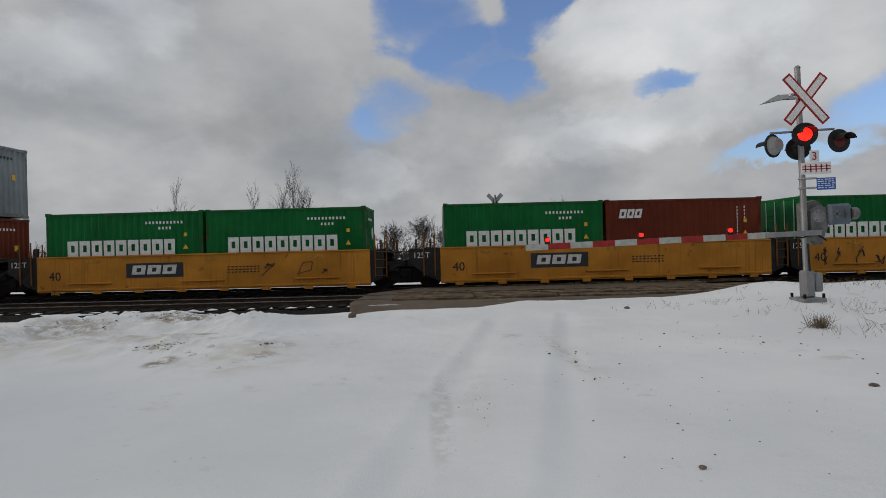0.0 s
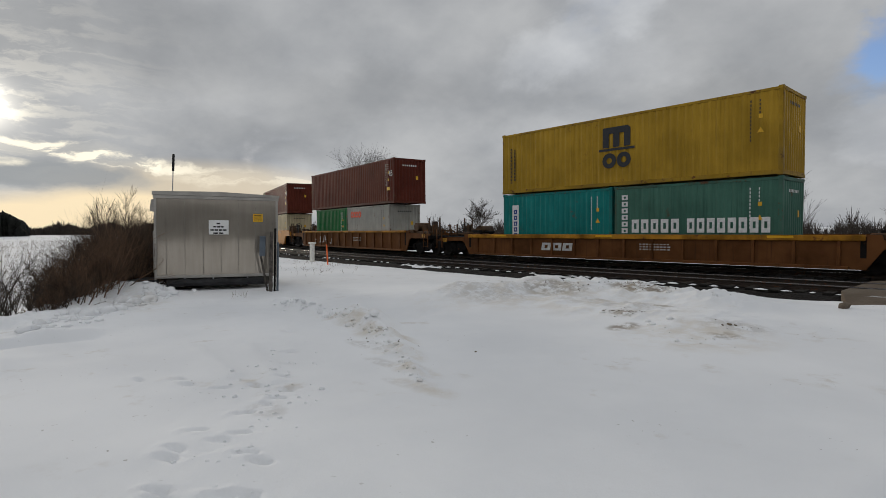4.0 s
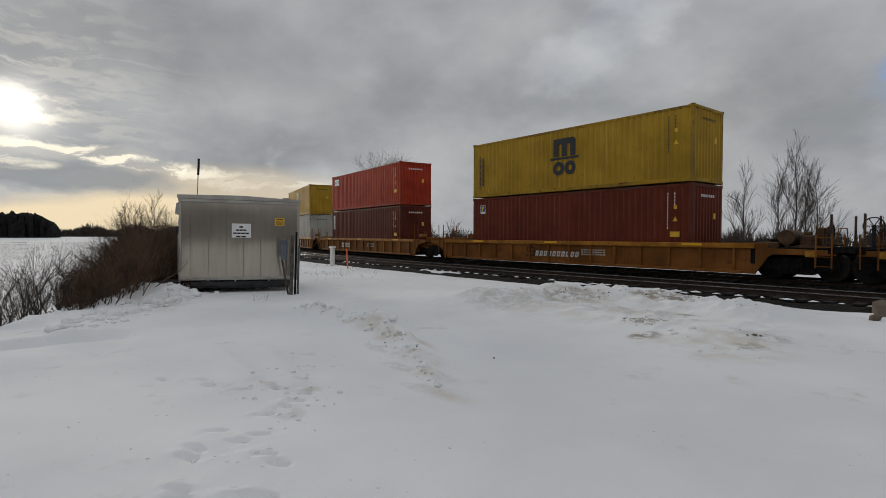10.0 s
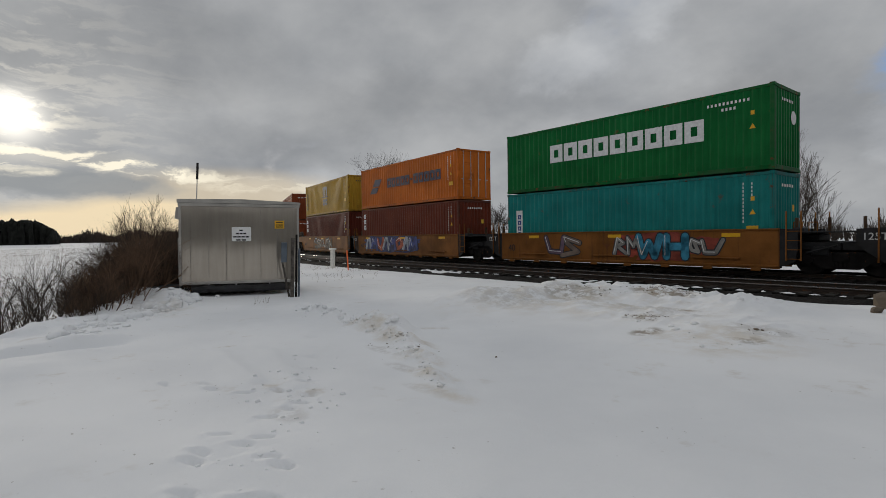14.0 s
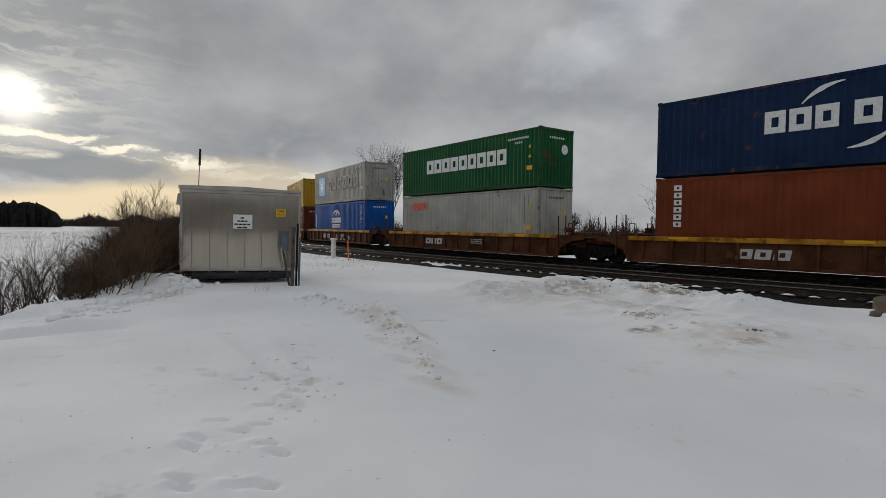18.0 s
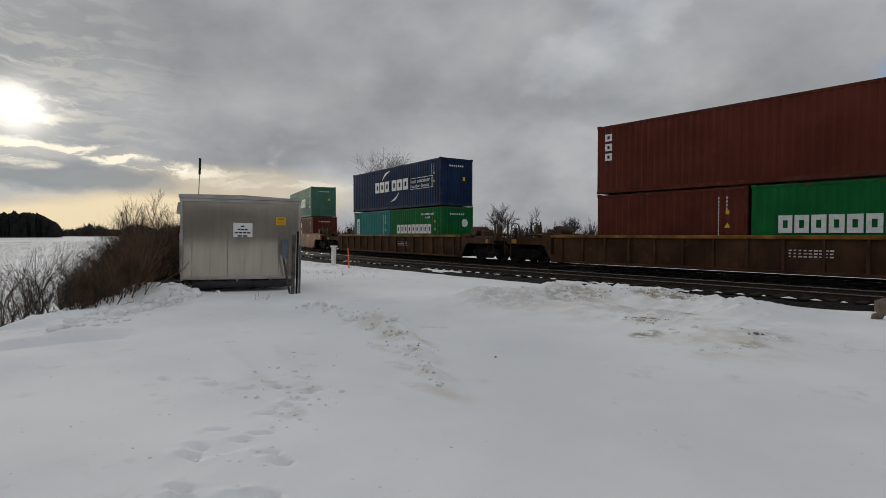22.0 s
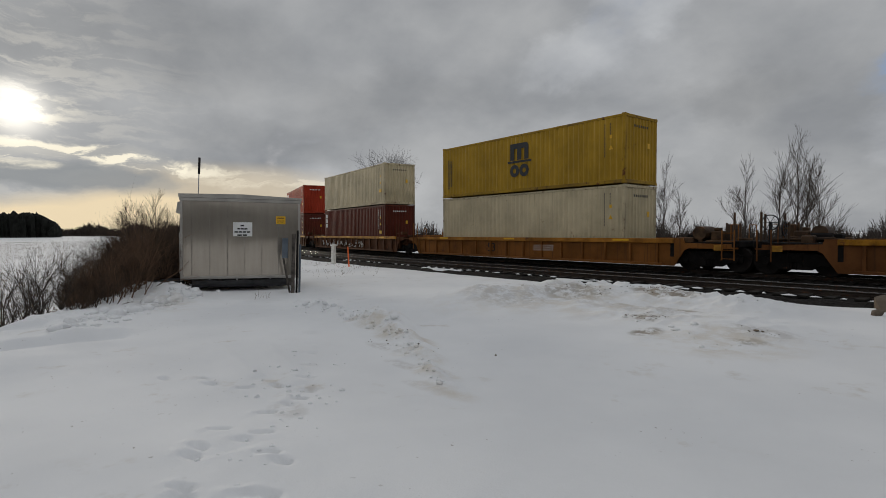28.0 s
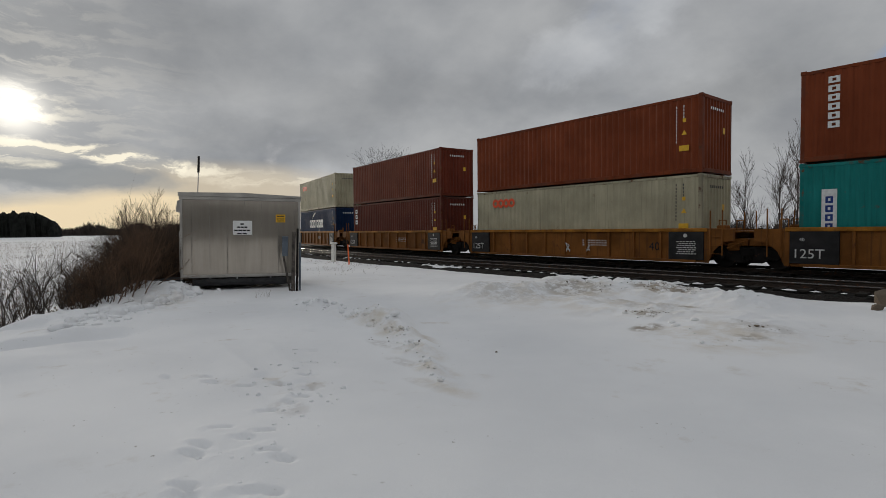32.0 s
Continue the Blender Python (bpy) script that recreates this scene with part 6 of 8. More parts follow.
    if not doors:
        turn, e = pose(xe - 0.014, 0, 0, 0, 0, 90), Mesh()
        for i in range(7):
            e.slab([(-0.55 + i * 0.16, height - 0.52), (-0.47 + i * 0.16, height - 0.52), (-0.47 + i * 0.16, height - 0.42), (-0.55 + i * 0.16, height - 0.42)], -0.004, 0.0)
        mark(ob, "number_marking", e.turn(turn), "name_black" if light_box else "name_white")
        if kind in ("ever", "everbig"):
            mark(ob, "end_emblem", Mesh().slab([(0.55 + 0.24 * math.cos(k * 0.393), height - 1.0 + 0.24 * math.sin(k * 0.393)) for k in range(16)], -0.004, 0.0).turn(turn), "name_white", "white round emblem")
        else:
            mark(ob, "end_plate", Mesh().slab([(0.45, height - 1.35), (0.62, height - 1.35), (0.62, height - 1.12), (0.45, height - 1.12)], -0.004, 0.0).turn(turn), "plate_yellow", "small yellow plate")
    mark(ob, "warning_sign", Mesh().slab([(xe - 0.78, height - 1.45), (xe - 0.58, height - 1.45), (xe - 0.68, height - 1.27)], y0, y1), "plate_yellow", "small yellow warning triangle")
    mark(ob, "type_plate", Mesh().slab([(xe - 0.74, height - 0.98), (xe - 0.62, height - 0.98), (xe - 0.62, height - 0.84), (xe - 0.74, height - 0.84)], y0, y1), "plate_yellow")
    if rng.random() < 0.6 and length > 10:
        mark(ob, "caution_plate", Mesh().slab([(xe - 0.88, height - 2.05), (xe - 0.5, height - 2.05), (xe - 0.5, height - 1.84), (xe - 0.88, height - 1.84)], y0, y1), "plate_yellow", "yellow caution plate")


BOX_WORDS = dict(green="green", worn_green="rust-streaked green", brown="red-brown", rust="orange-brown", maroon="maroon", yellow="yellow", cosco="bright blue", navy="navy blue", teal="turquoise", china="faded green", grey="grey",
                 pale="rust-streaked pale grey", white="stained off-white", oocl="light grey", cream="clean cream", sand="rust-edged sand", dark="dark grey", orange="orange", red="red", sky="light blue")


def container(colour, kind, length, height, place, up, doors=False, seed=0):
    size = {6.058: "twenty-foot", 12.192: "forty-foot", 13.716: "forty-five-foot"}[length]
    label = f"{BOX_WORDS[colour]} {size} corrugated container " + ("stacked on another" if up > 2 else "low in a well car")
    ob = thing("shipping_container", label, "container", "containers on the train")
    got = box_meshes(length, height, colour)
    part("side_wall", got["side"], ob)
    part("side_wall", got["far"], ob)
    turn = pose(0, 0, 0, 0, 0, 180) if doors else None
    part("end_wall", got["end"], ob, at=turn)
    part("roof", got["roof"], ob)
    part("frame", got["frame"], ob)
    w = HALF_W
    for x in (-length / 2 + 0.085, length / 2 - 0.085):
        for y in (-w + 0.075, w - 0.075):
            part("corner_post", got["post"], ob, at=pose(x, y, 0))
    sx = 1 if doors else -1
    for y, rz in ((0.0, 0), (0.0, 180)):
        door = part("door", got["door"], ob, at=pose(sx * (length / 2 - 0.05), 0, 0, 0, 0, rz))
        for k in (0.28, 0.82):
            part("lock_rod", got["rod"], door, at=pose((0.045 if sx > 0 else -0.045) * (1 if rz == 0 else -1), k, 0))
    if length > 13:
        b = Mesh()
        for x in (-6.05, 6.05):
            b.box(x - 0.07, x + 0.07, -w - 0.003, -w + 0.05, 0.15, height - 0.12, 0.01)
        part("stacking_post", b.data("stacking_post", box_paint(colour)), ob)
        part("size_number", letters("45", 0.52, ink("name_black" if colour in ("oocl", "sand") else "name_white")), ob, at=pose(6.2, PROUD, height - 1.15))
    livery(ob, kind, length, height, seed, doors)
    MOVERS.append((ob, place, 0.0, FLOOR + up))
    return ob


def tank(place, up, seed, words):
    """A tank container: white drum in an open frame."""
    length, height, w = 6.058, 2.591, HALF_W
    ob = thing("tank_container", f"white tank container in a {words} steel frame", "container", "containers on the train")
    frame_paint = box_paint("red" if words == "red" else "navy")
    b, n = Mesh(), 28
    rings = [(-2.82, 0.25), (-2.74, 0.75), (-2.55, 1.05), (-2.3, 1.15), (2.3, 1.15), (2.55, 1.05), (2.74, 0.75), (2.82, 0.25)]
    for x, r in rings:
        for i in range(n):
            a = 2 * math.pi * i / n
            b.v.append((x, r * math.cos(a), 1.32 + r * math.sin(a)))
    for k in range(len(rings) - 1):
        for i in range(n):
            j = (i + 1) % n
            b.f.append((k * n + i, k * n + j, (k + 1) * n + j, (k + 1) * n + i))
    b.f += [tuple(range(n))[::-1], tuple(range((len(rings) - 1) * n, len(rings) * n))]
    b.k = [0] * len(b.f)
    drum = part("drum", b.data("drum", paint("tank_white", (0.72, 0.71, 0.67), 0.45, var=0.1, scale=1.0, streak=0.4), smooth=True), ob)
    for x in (-2.3, -1.1, 1.1, 2.3):
        r = Mesh()
        for i in range(n):
            a0, a1 = 2 * math.pi * i / n, 2 * math.pi * (i + 1) / n
            r.add([(x + dx, 1.165 * math.cos(a), 1.32 + 1.165 * math.sin(a)) for dx in (-0.03, 0.03) for a in (a0, a1)], [(0, 1, 3, 2)])
        part("band", r.data("band", GALV), drum)
    for x in (-length / 2 + 0.08, length / 2 - 0.08):
        for y in (-w + 0.08, w - 0.08):
            part("corner_post", Mesh().box(x - 0.08, x + 0.08, y - 0.08, y + 0.08, 0, height, 0.012).data("corner_post", frame_paint), ob)
        b = Mesh().box(x - 0.07, x + 0.07, -w + 0.1, w - 0.1, 0.02, 0.16, 0.01).box(x - 0.07, x + 0.07, -w + 0.1, w - 0.1, height - 0.15, height - 0.02, 0.01)
        for y in (-1, 1):
            b.tube((x, y * (w - 0.12), height - 0.15), (x, y * 0.35, height - 0.75), 0.045)
            b.tube((x, y * (w - 0.12), 0.15), (x, y * 0.35, 0.75), 0.045)
        part("end_frame", b.data("end_frame", frame_paint), ob)
    b = Mesh()
    for y in (-w, w - 0.09):
        b.box(-length / 2 + 0.1, length / 2 - 0.1, y, y + 0.09, 0.02, 0.15, 0.01).box(-length / 2 + 0.1, length / 2 - 0.1, y, y + 0.07, height - 0.1, height - 0.02, 0.01)
    part("side_rail", b.data("side_rail", frame_paint), ob)
    b = Mesh().box(-2.2, 2.2, -0.3, 0.3, 2.47, 2.5).tube((0, 0, 2.4), (0, 0, 2.58), 0.28, n=14)
    part("walkway", b.data("walkway", GALV), ob)
    glyph = glyph_blocks(Mesh(), 10, -2.0, 1.75, 3.6, 0.26, 0.05, seed).turn(pose(0, 0.16, 0.0))
    mark(ob, "painted_name", glyph, "name_red" if words == "red" else "name_black", "painted name as small blocks")
    MOVERS.append((ob, place, 0.0, FLOOR + up))
    return ob


# ---- well cars ----
CAR_PAINT = dict(
    yellow=paint("well_yellow", (0.490, 0.205, 0.026), 0.6, 0.0, var=0.16, scale=0.8, rust=0.28, streak=0.4, dirt_or_shade=(0.13, 0.065, 0.02), bump=0.1, shine=0.14),
    dull=paint("well_dull_yellow", (0.205, 0.078, 0.016), 0.65, 0.0, var=0.24, scale=0.8, rust=0.4, streak=0.55, dirt_or_shade=(0.075, 0.040, 0.018), bump=0.1, shine=0.12),
    rusty=paint("well_dark_rust", (0.090, 0.036, 0.016), 0.75, 0.0, var=0.32, scale=0.9, rust=0.6, streak=0.5, dirt_or_shade=(0.036, 0.019, 0.012), bump=0.12, shine=0.1),
    brown=paint("well_rusty_brown", (0.140, 0.055, 0.017), 0.7, 0.0, var=0.26, scale=0.8, rust=0.5, streak=0.5, dirt_or_shade=(0.050, 0.026, 0.015), bump=0.1, shine=0.1),
    dark=paint("well_dark_brown", (0.072, 0.036, 0.018), 0.75, 0.0, var=0.3, scale=0.8, rust=0.45, streak=0.45, dirt_or_shade=(0.028, 0.017, 0.011), bump=0.1, shine=0.1))
CAR_TOP = dict(
    yellow=CAR_PAINT["yellow"],
    dull=paint("well_chord_yellow", (0.34, 0.140, 0.018), 0.6, var=0.3, scale=1.4, rust=0.45, streak=0.3, shine=0.12),
    rusty=paint("well_chord_worn", (0.42, 0.190, 0.016), 0.6, var=0.4, scale=1.8, rust=0.72, streak=0.35, shine=0.12),
    brown=paint("well_chord_ochre", (0.40, 0.180, 0.016), 0.6, var=0.35, scale=1.4, rust=0.6, streak=0.25, shine=0.12),
    dark=paint("well_chord_brown", (0.23, 0.105, 0.018), 0.6, var=0.4, scale=1.4, rust=0.62, streak=0.25, shine=0.12))
END_BROWN = paint("grimy_brown_steel", (0.075, 0.040, 0.018), 0.75, var=0.4, scale=3.0, rust=0.5, grime_or_shade=0.5)
FADED_YELLOW = paint("faded_yellow_plate", (0.42, 0.20, 0.018), 0.5, var=0.25, scale=6.0)
REFLECTIVE = paint("reflective_yellow", (0.75, 0.40, 0.01), 0.35, var=0.05)
TRUCK = {}


def truck_meshes():
    if TRUCK:
        return TRUCK
    b = Mesh()
    for y in (-0.06,):
        b.slab([(-1.15, 0.36), (-1.15, 0.60), (-0.55, 0.74), (0.55, 0.74), (1.15, 0.60), (1.15, 0.36), (0.80, 0.40), (0.45, 0.20), (-0.45, 0.20), (-0.80, 0.40)], y, y + 0.12)
        for x in (-0.88, 0.88):
            b.tube((x, y - 0.06, 0.46), (x, y + 0.16, 0.46), 0.15, n=12)
    TRUCK["frame"] = b.data("side_frame", DARK_STEEL)
    b = Mesh().box(-0.22, 0.22, -1.15, 1.15, 0.42, 0.72, 0.03)
    for y in (-1.16, 1.02):
        for x in (-0.13, 0.0, 0.13):
            b.tube((x, y + 0.07, 0.26), (x, y + 0.07, 0.5), 0.055, n=8)
    TRUCK["bolster"] = b.data("bolster", DARK_STEEL)
    b, n = Mesh(), 24
    for y0, y1, r0, r1 in ((-0.07, -0.045, 0.49, 0.48), (-0.045, 0.065, 0.465, 0.45)):
        b.tube((0, y0, 0), (0, y1, 0), r0, r1, n)
    b.tube((0, -0.10, 0), (0, 0.08, 0), 0.14, n=12)
    TRUCK["wheel"] = b.data("wheel", paint("wheel_steel", (0.018, 0.014, 0.012), 0.7, 0.1, var=0.3, rust=0.3))
    TRUCK["axle"] = Mesh().tube((0, -0.95, 0), (0, 0.95, 0), 0.085, n=10).data("axle", DARK_STEEL)
    return TRUCK


def truck(parent, x):
    got = truck_meshes()
    ob = part("truck", got["bolster"], parent, "dark cast-steel truck", at=pose(x, 0, 0))
    part("side_frame", got["frame"], ob, at=pose(0, -1.04, 0))
    part("side_frame", got["frame"], ob, at=pose(0, 1.04, 0))
    for dx in (-0.88, 0.88):
        part("axle", got["axle"], ob, at=pose(dx, 0, 0.46))
        part("wheel", got["wheel"], ob, at=pose(dx, -0.72, 0.46, 0, 0, 180))
        part("wheel", got["wheel"], ob, at=pose(dx, 0.72, 0.46))
    return ob


CAR_CACHE = {}


def cached(key, make, name, *mats, smooth=False):
    if key not in CAR_CACHE:
        CAR_CACHE[key] = make().data(name, *mats, smooth=smooth)
    return CAR_CACHE[key]


PATHS = (  # abstract letter-like strokes in a unit cell
    ((0.05, 0.0), (0.2, 1.0), (0.5, 0.35), (0.8, 1.0), (0.95, 0.0)), ((0.9, 0.9), (0.3, 1.0), (0.1, 0.5), (0.7, 0.45), (0.8, 0.05), (0.1, 0.0)), ((0.1, 1.0), (0.15, 0.05), (0.85, 0.1), (0.9, 0.95)),
    ((0.1, 0.0), (0.35, 1.0), (0.6, 0.95), (0.9, 0.0)), ((0.85, 0.8), (0.45, 1.0), (0.1, 0.6), (0.25, 0.05), (0.85, 0.2), (0.6, 0.5)), ((0.1, 0.05), (0.2, 1.0), (0.85, 0.75), (0.25, 0.5), (0.95, 0.0)))


def brush(b, path, x, z, w, h, thick, y0, y1):
    """A fat stroke along a path, round at its joints."""
    pts = [(x + p * w, z + q * h) for p, q in path]
    for (ax, az), (bx, bz) in zip(pts[:-1], pts[1:]):
        d = math.hypot(bx - ax, bz - az) or 1
        nx, nz = -(bz - az) / d * thick / 2, (bx - ax) / d * thick / 2
        b.slab([(ax - nx, az - nz), (bx - nx, bz - nz), (bx + nx, bz + nz), (ax + nx, az + nz)], y0, y1)
    for ax, az in pts:
        b.slab([(ax + thick / 2 * math.cos(k * 0.785), az + thick / 2 * math.sin(k * 0.785)) for k in range(8)], y0 + 0.0004, y1)


def graffiti(parent, x0, x1, z0, z1, colours, seed, outline="name_black", field=None, paths=None, fat=1.0):
    """Sprayed lettering-like shapes: fat outlined strokes on a cloudy ground."""
    rng = random.Random(seed)
    y, wide, high = -1.436, x1 - x0, z1 - z0

    def spray(colour):
        return paint("spray_%d_%d_%d" % tuple(int(c * 99) for c in colour), colour, 0.6, var=0.3, scale=2.5, streak=0.15)
    if field:
        pts = []
        for k in range(40):
            a = k / 40 * 6.283
            c, s = math.cos(a), math.sin(a)
            f = 1.0 / max(abs(c), abs(s)) ** 0.7 * rng.uniform(0.88, 1.08)
            pts.append(((x0 + x1) / 2 + c * f * wide * 0.54, min(max((z0 + z1) / 2 + s * f * high * 0.56, 0.18), 1.49)))
        part("graffiti", Mesh().slab(pts, y, y + 0.004).data("graffiti", spray(field)), parent, "sprayed ground colour")
    count = len(paths) if paths else max(2, int(wide / 0.8))
    cell = wide / count
    rims, shine, fills = Mesh(), Mesh(), [Mesh() for _ in colours]
    for i in range(count):
        path = paths[i] if paths else [(p * 1.25 - 0.12 + rng.uniform(-0.22, 0.22), min(max(q + rng.uniform(-0.22, 0.22), 0), 1)) for p, q in rng.choice(PATHS)]
        lean, thick = rng.uniform(-0.05, 0.05), rng.uniform(0.2, 0.27) * min(cell, 0.95) * fat
        x, w = x0 + i * cell + thick * 0.35 + lean, cell - thick * 0.5
        z, h = z0 + thick * 0.5, high - thick
        brush(rims, path, x, z, w, h, thick + 0.09, y - 0.002 - 0.001 * (i % 2), y + 0.002)
        brush(fills[i % len(colours)], path, x, z, w, h, thick, y - 0.006 - 0.001 * (i % 2), y)
        brush(shine, path[:3], x - thick * 0.2, z + thick * 0.15, w, h, 0.025, y - 0.010, y)
    part("graffiti", rims.data("graffiti", ink(outline or "name_black")), parent, "sprayed dark outlines" if outline != "name_white" else "sprayed white outlines")["kind"] = "stuff"
    part("graffiti", shine.data("graffiti", ink("name_white" if outline != "name_white" else "name_black")), parent, "thin sprayed highlights")["kind"] = "stuff"
    for mesh, colour in zip(fills, colours):
        if mesh.v:
            part("graffiti", mesh.data("graffiti", spray(colour)), parent, "sprayed graffiti shape")["kind"] = "stuff"


def bubbles(parent, x0, x1, z0, z1, upper, lower, count):
    """Round overlapping sprayed bubbles in two tones."""
    y, w = -1.436, (x1 - x0) / count
    part("graffiti", Mesh().slab([(x0 - 0.35, 0.22), (x1 + 0.3, 0.22), (x1 + 0.38, 1.46), (x0 - 0.15, 1.46)], y, y + 0.004).data("graffiti", paint("spray_night", (0.010, 0.014, 0.035), 0.6, var=0.3, scale=2.0)), parent, "sprayed dark ground colour")
    rim, top_half, low_half = Mesh(), Mesh(), Mesh()
    for i in range(count):
        cx, cz, rx, rz = x0 + (i + 0.5) * w, (z0 + z1) / 2, w * 0.56, (z1 - z0) / 2
        ring = [(math.cos(k / 28 * 6.283), math.sin(k / 28 * 6.283)) for k in range(28)]
        dy = 0.001 * (i % 2)
        rim.slab([(cx + c * (rx + 0.03), cz + s * (rz + 0.03)) for c, s in ring], y - 0.002 - dy, y + 0.002)
        top_half.slab([(cx + c * rx, cz + s * rz) for c, s in ring[:15]], y - 0.006 - dy, y)
        low_half.slab([(cx + c * rx, cz + s * rz) for c, s in ring[14:] + ring[:1]], y - 0.006 - dy, y)
        for k in (-0.12, 0.05):
            rim.slab([(cx + k, cz - 0.4 * rz), (cx + k + 0.025, cz - 0.4 * rz), (cx + k + 0.05, cz + 0.1 * rz), (cx + k + 0.025, cz + 0.1 * rz)], y - 0.010 - dy, y)
    part("graffiti", rim.data("graffiti", ink("name_white")), parent, "thin pale sprayed outlines")["kind"] = "stuff"
    part("graffiti", top_half.data("graffiti", paint("spray_teal", upper, 0.6, var=0.25, scale=2.5)), parent, "sprayed teal bubbles")["kind"] = "stuff"
    part("graffiti", low_half.data("graffiti", paint("spray_deep_blue", lower, 0.6, var=0.25, scale=2.5)), parent, "sprayed deep blue bubbles")["kind"] = "stuff"


def scrawl(parent, x0, x1, z0, z1, key, seed):
    """Thin sprayed strokes."""
    rng = random.Random(seed)
    b = Mesh()
    x = x0
    while x < x1:
        w, h = rng.uniform(0.2, 0.7), (z1 - z0) * rng.uniform(0.5, 1.0)
        p = (x + rng.uniform(0, 0.1), z0 + rng.uniform(0, 0.3) * h)
        for k in range(rng.randrange(4, 8)):
            q = (x + rng.uniform(0, w), z0 + rng.uniform(0, 1) * h)
            d = math.hypot(q[0] - p[0], q[1] - p[1]) or 1
            nx, nz = -(q[1] - p[1]) / d * 0.010, (q[0] - p[0]) / d * 0.010
            b.slab([(p[0] - nx, p[1] - nz), (q[0] - nx, q[1] - nz), (q[0] + nx, q[1] + nz), (p[0] + nx, p[1] + nz)], -1.455, -1.43)
            p = q
        x += w + rng.uniform(0.1, 0.6)
    part("graffiti", b.data("graffiti", ink(key)), parent, "thin sprayed scrawl")["kind"] = "stuff"


def well_car(place, half, style, colour, rear, front, ribs=0, seed=0, number="", badge="", rear_len=1.4, front_len=1.4):
    """One well: place of its middle along the train, half its inner length, ends 'joint' (shared truck) or 'own'.
    rear_len and front_len: from the well's end to the joint or coupler."""
    words = {"yellow": "weathered yellow", "dull": "dirty ochre", "brown": "rusty brown", "rusty": "dark rust-red", "dark": "dark brown"}[colour]
    shape = {"smooth": "smooth-sided", "ribbed": "rib-sided", "low": "low rib-sided"}[style]
    car = thing("well_car", f"{words} {shape} steel intermodal well car on the track", "rail car", "well cars of the train")
    top = {"smooth": 1.50, "ribbed": 1.42, "low": 1.20}[style]
    low = 0.16
    m = CAR_PAINT[colour]
    own_r, own_f = rear == "own", front == "own"
    rng = random.Random(seed)

    def end_line(reach):
        """Outline of the side beyond the well where a truck of its own sits under the deck."""
        if style == "smooth":
            return [(half + reach - 0.9, top - 0.02), (half + reach - 0.25, top - 0.20), (half + reach - 0.25, 0.96), (half + 0.75, 0.95), (half + 0.6, 0.88), (half + 0.08, low)]
        zb = min(0.95, top - 0.36)
        return [(half + 0.45, top), (half + 0.5, top - 0.16), (half + reach - 0.25, top - 0.2), (half + reach - 0.25, zb), (half + 0.65, zb), (half + 0.5, zb - 0.08), (half + 0.1, low)]

    def side(y, out):
        b = Mesh()
        y0, y1 = (y, y + 0.07) if out < 0 else (y - 0.07, y)
        pts = [(-half, top), (half, top)]
        if own_f:
            pts += end_line(front_len)
        else:
            pts += [(half, low)]
        if own_r:
            pts += [(-px, pz) for px, pz in end_line(rear_len)[::-1]]
        else:
            pts += [(-half, low)]
        b.slab(pts, y0, y1)
        if style == "smooth":                 # pipe along the arch over the truck
            for flip, reach, own in ((1, front_len, own_f), (-1, rear_len, own_r)):
                bend = [(half + reach - 0.3, 1.0), (half + 0.75, 0.99), (half + 0.6, 0.92), (half + 0.1, 0.36), (half - 0.3, 0.29)]
                for (xa, za), (xb, zb) in zip(bend[:-1], bend[1:]):
                    if own:
                        b.tube((flip * xa, y + out * 0.03, za), (flip * xb, y + out * 0.03, zb), 0.028, n=6)
        return b
    key = (style, colour, round(half, 2), own_r, own_f, round(rear_len, 2), round(front_len, 2))
    y_wall = -1.43 if style == "smooth" else -1.37
    part("side_sill", cached(key + ("near",), lambda: side(y_wall, -1), "side_sill", m), car)
    part("side_sill", cached(key + ("far",), lambda: side(-y_wall, 1), "side_sill", m), car)

    def floor():
        b = Mesh()
        for k in range(7):
            x = -half + 0.5 + k * (2 * half - 1.0) / 6
            b.box(x - 0.15, x + 0.15, -1.36, 1.36, low + 0.02, FLOOR - 0.12, 0.02)
        for y in (-1.36, 1.18):
            b.box(-half, half, y, y + 0.18, low + 0.02, FLOOR - 0.01, 0.015)
        return b
    part("floor_frame", cached((round(half, 2), "floor"), floor, "floor_frame", DARK_STEEL), car)
    if style == "smooth":
        def ledge():
            b = Mesh()
            for y, d in ((-1.43, -1), (1.43, 1)):
                ya, yb = (y - 0.05, y) if d < 0 else (y, y + 0.05)
                b.box(-half + 0.02, half - 0.02, ya, yb, low + 0.05, low + 0.13, 0.012)
                b.box(-half + 0.02, half - 0.02, ya + 0.015 * (d < 0), yb - 0.015 * (d > 0), top - 0.06, top, 0.01)
                for k in range(3):
                    x = -half + (0.16 + 0.34 * k) * 2 * half
                    b.box(x - half * 0.13, x + half * 0.13, ya - 0.02 * (d < 0), yb + 0.02 * (d > 0), low + 0.30, low + 0.35, 0.01)
                for k in range(8):
                    x = -half + 0.7 + k * (2 * half - 1.4) / 7
                    b.box(x - 0.16, x + 0.16, ya, yb, low - 0.08, low + 0.05, 0.012)
            return b
        part("side_ledge", cached((colour, round(half, 2), "ledge"), ledge, "side_ledge", m), car)
    else:
        for y in (-1.47, 1.33):
            part("top_chord", cached((style, colour, round(half, 2), "chord"), lambda: Mesh().box(-half - 0.1, half + 0.1, 0, 0.14, top - (0.18 if style == "low" else 0.13), top, 0.015), "top_chord", CAR_TOP[colour]), car, at=pose(0, y, 0))
            part("bottom_rail", cached((colour, round(half, 2), "rail"), lambda: Mesh().box(-half + 0.3, half - 0.3, 0, 0.14, low, low + 0.10, 0.012), "bottom_rail", m), car, at=pose(0, y, 0))
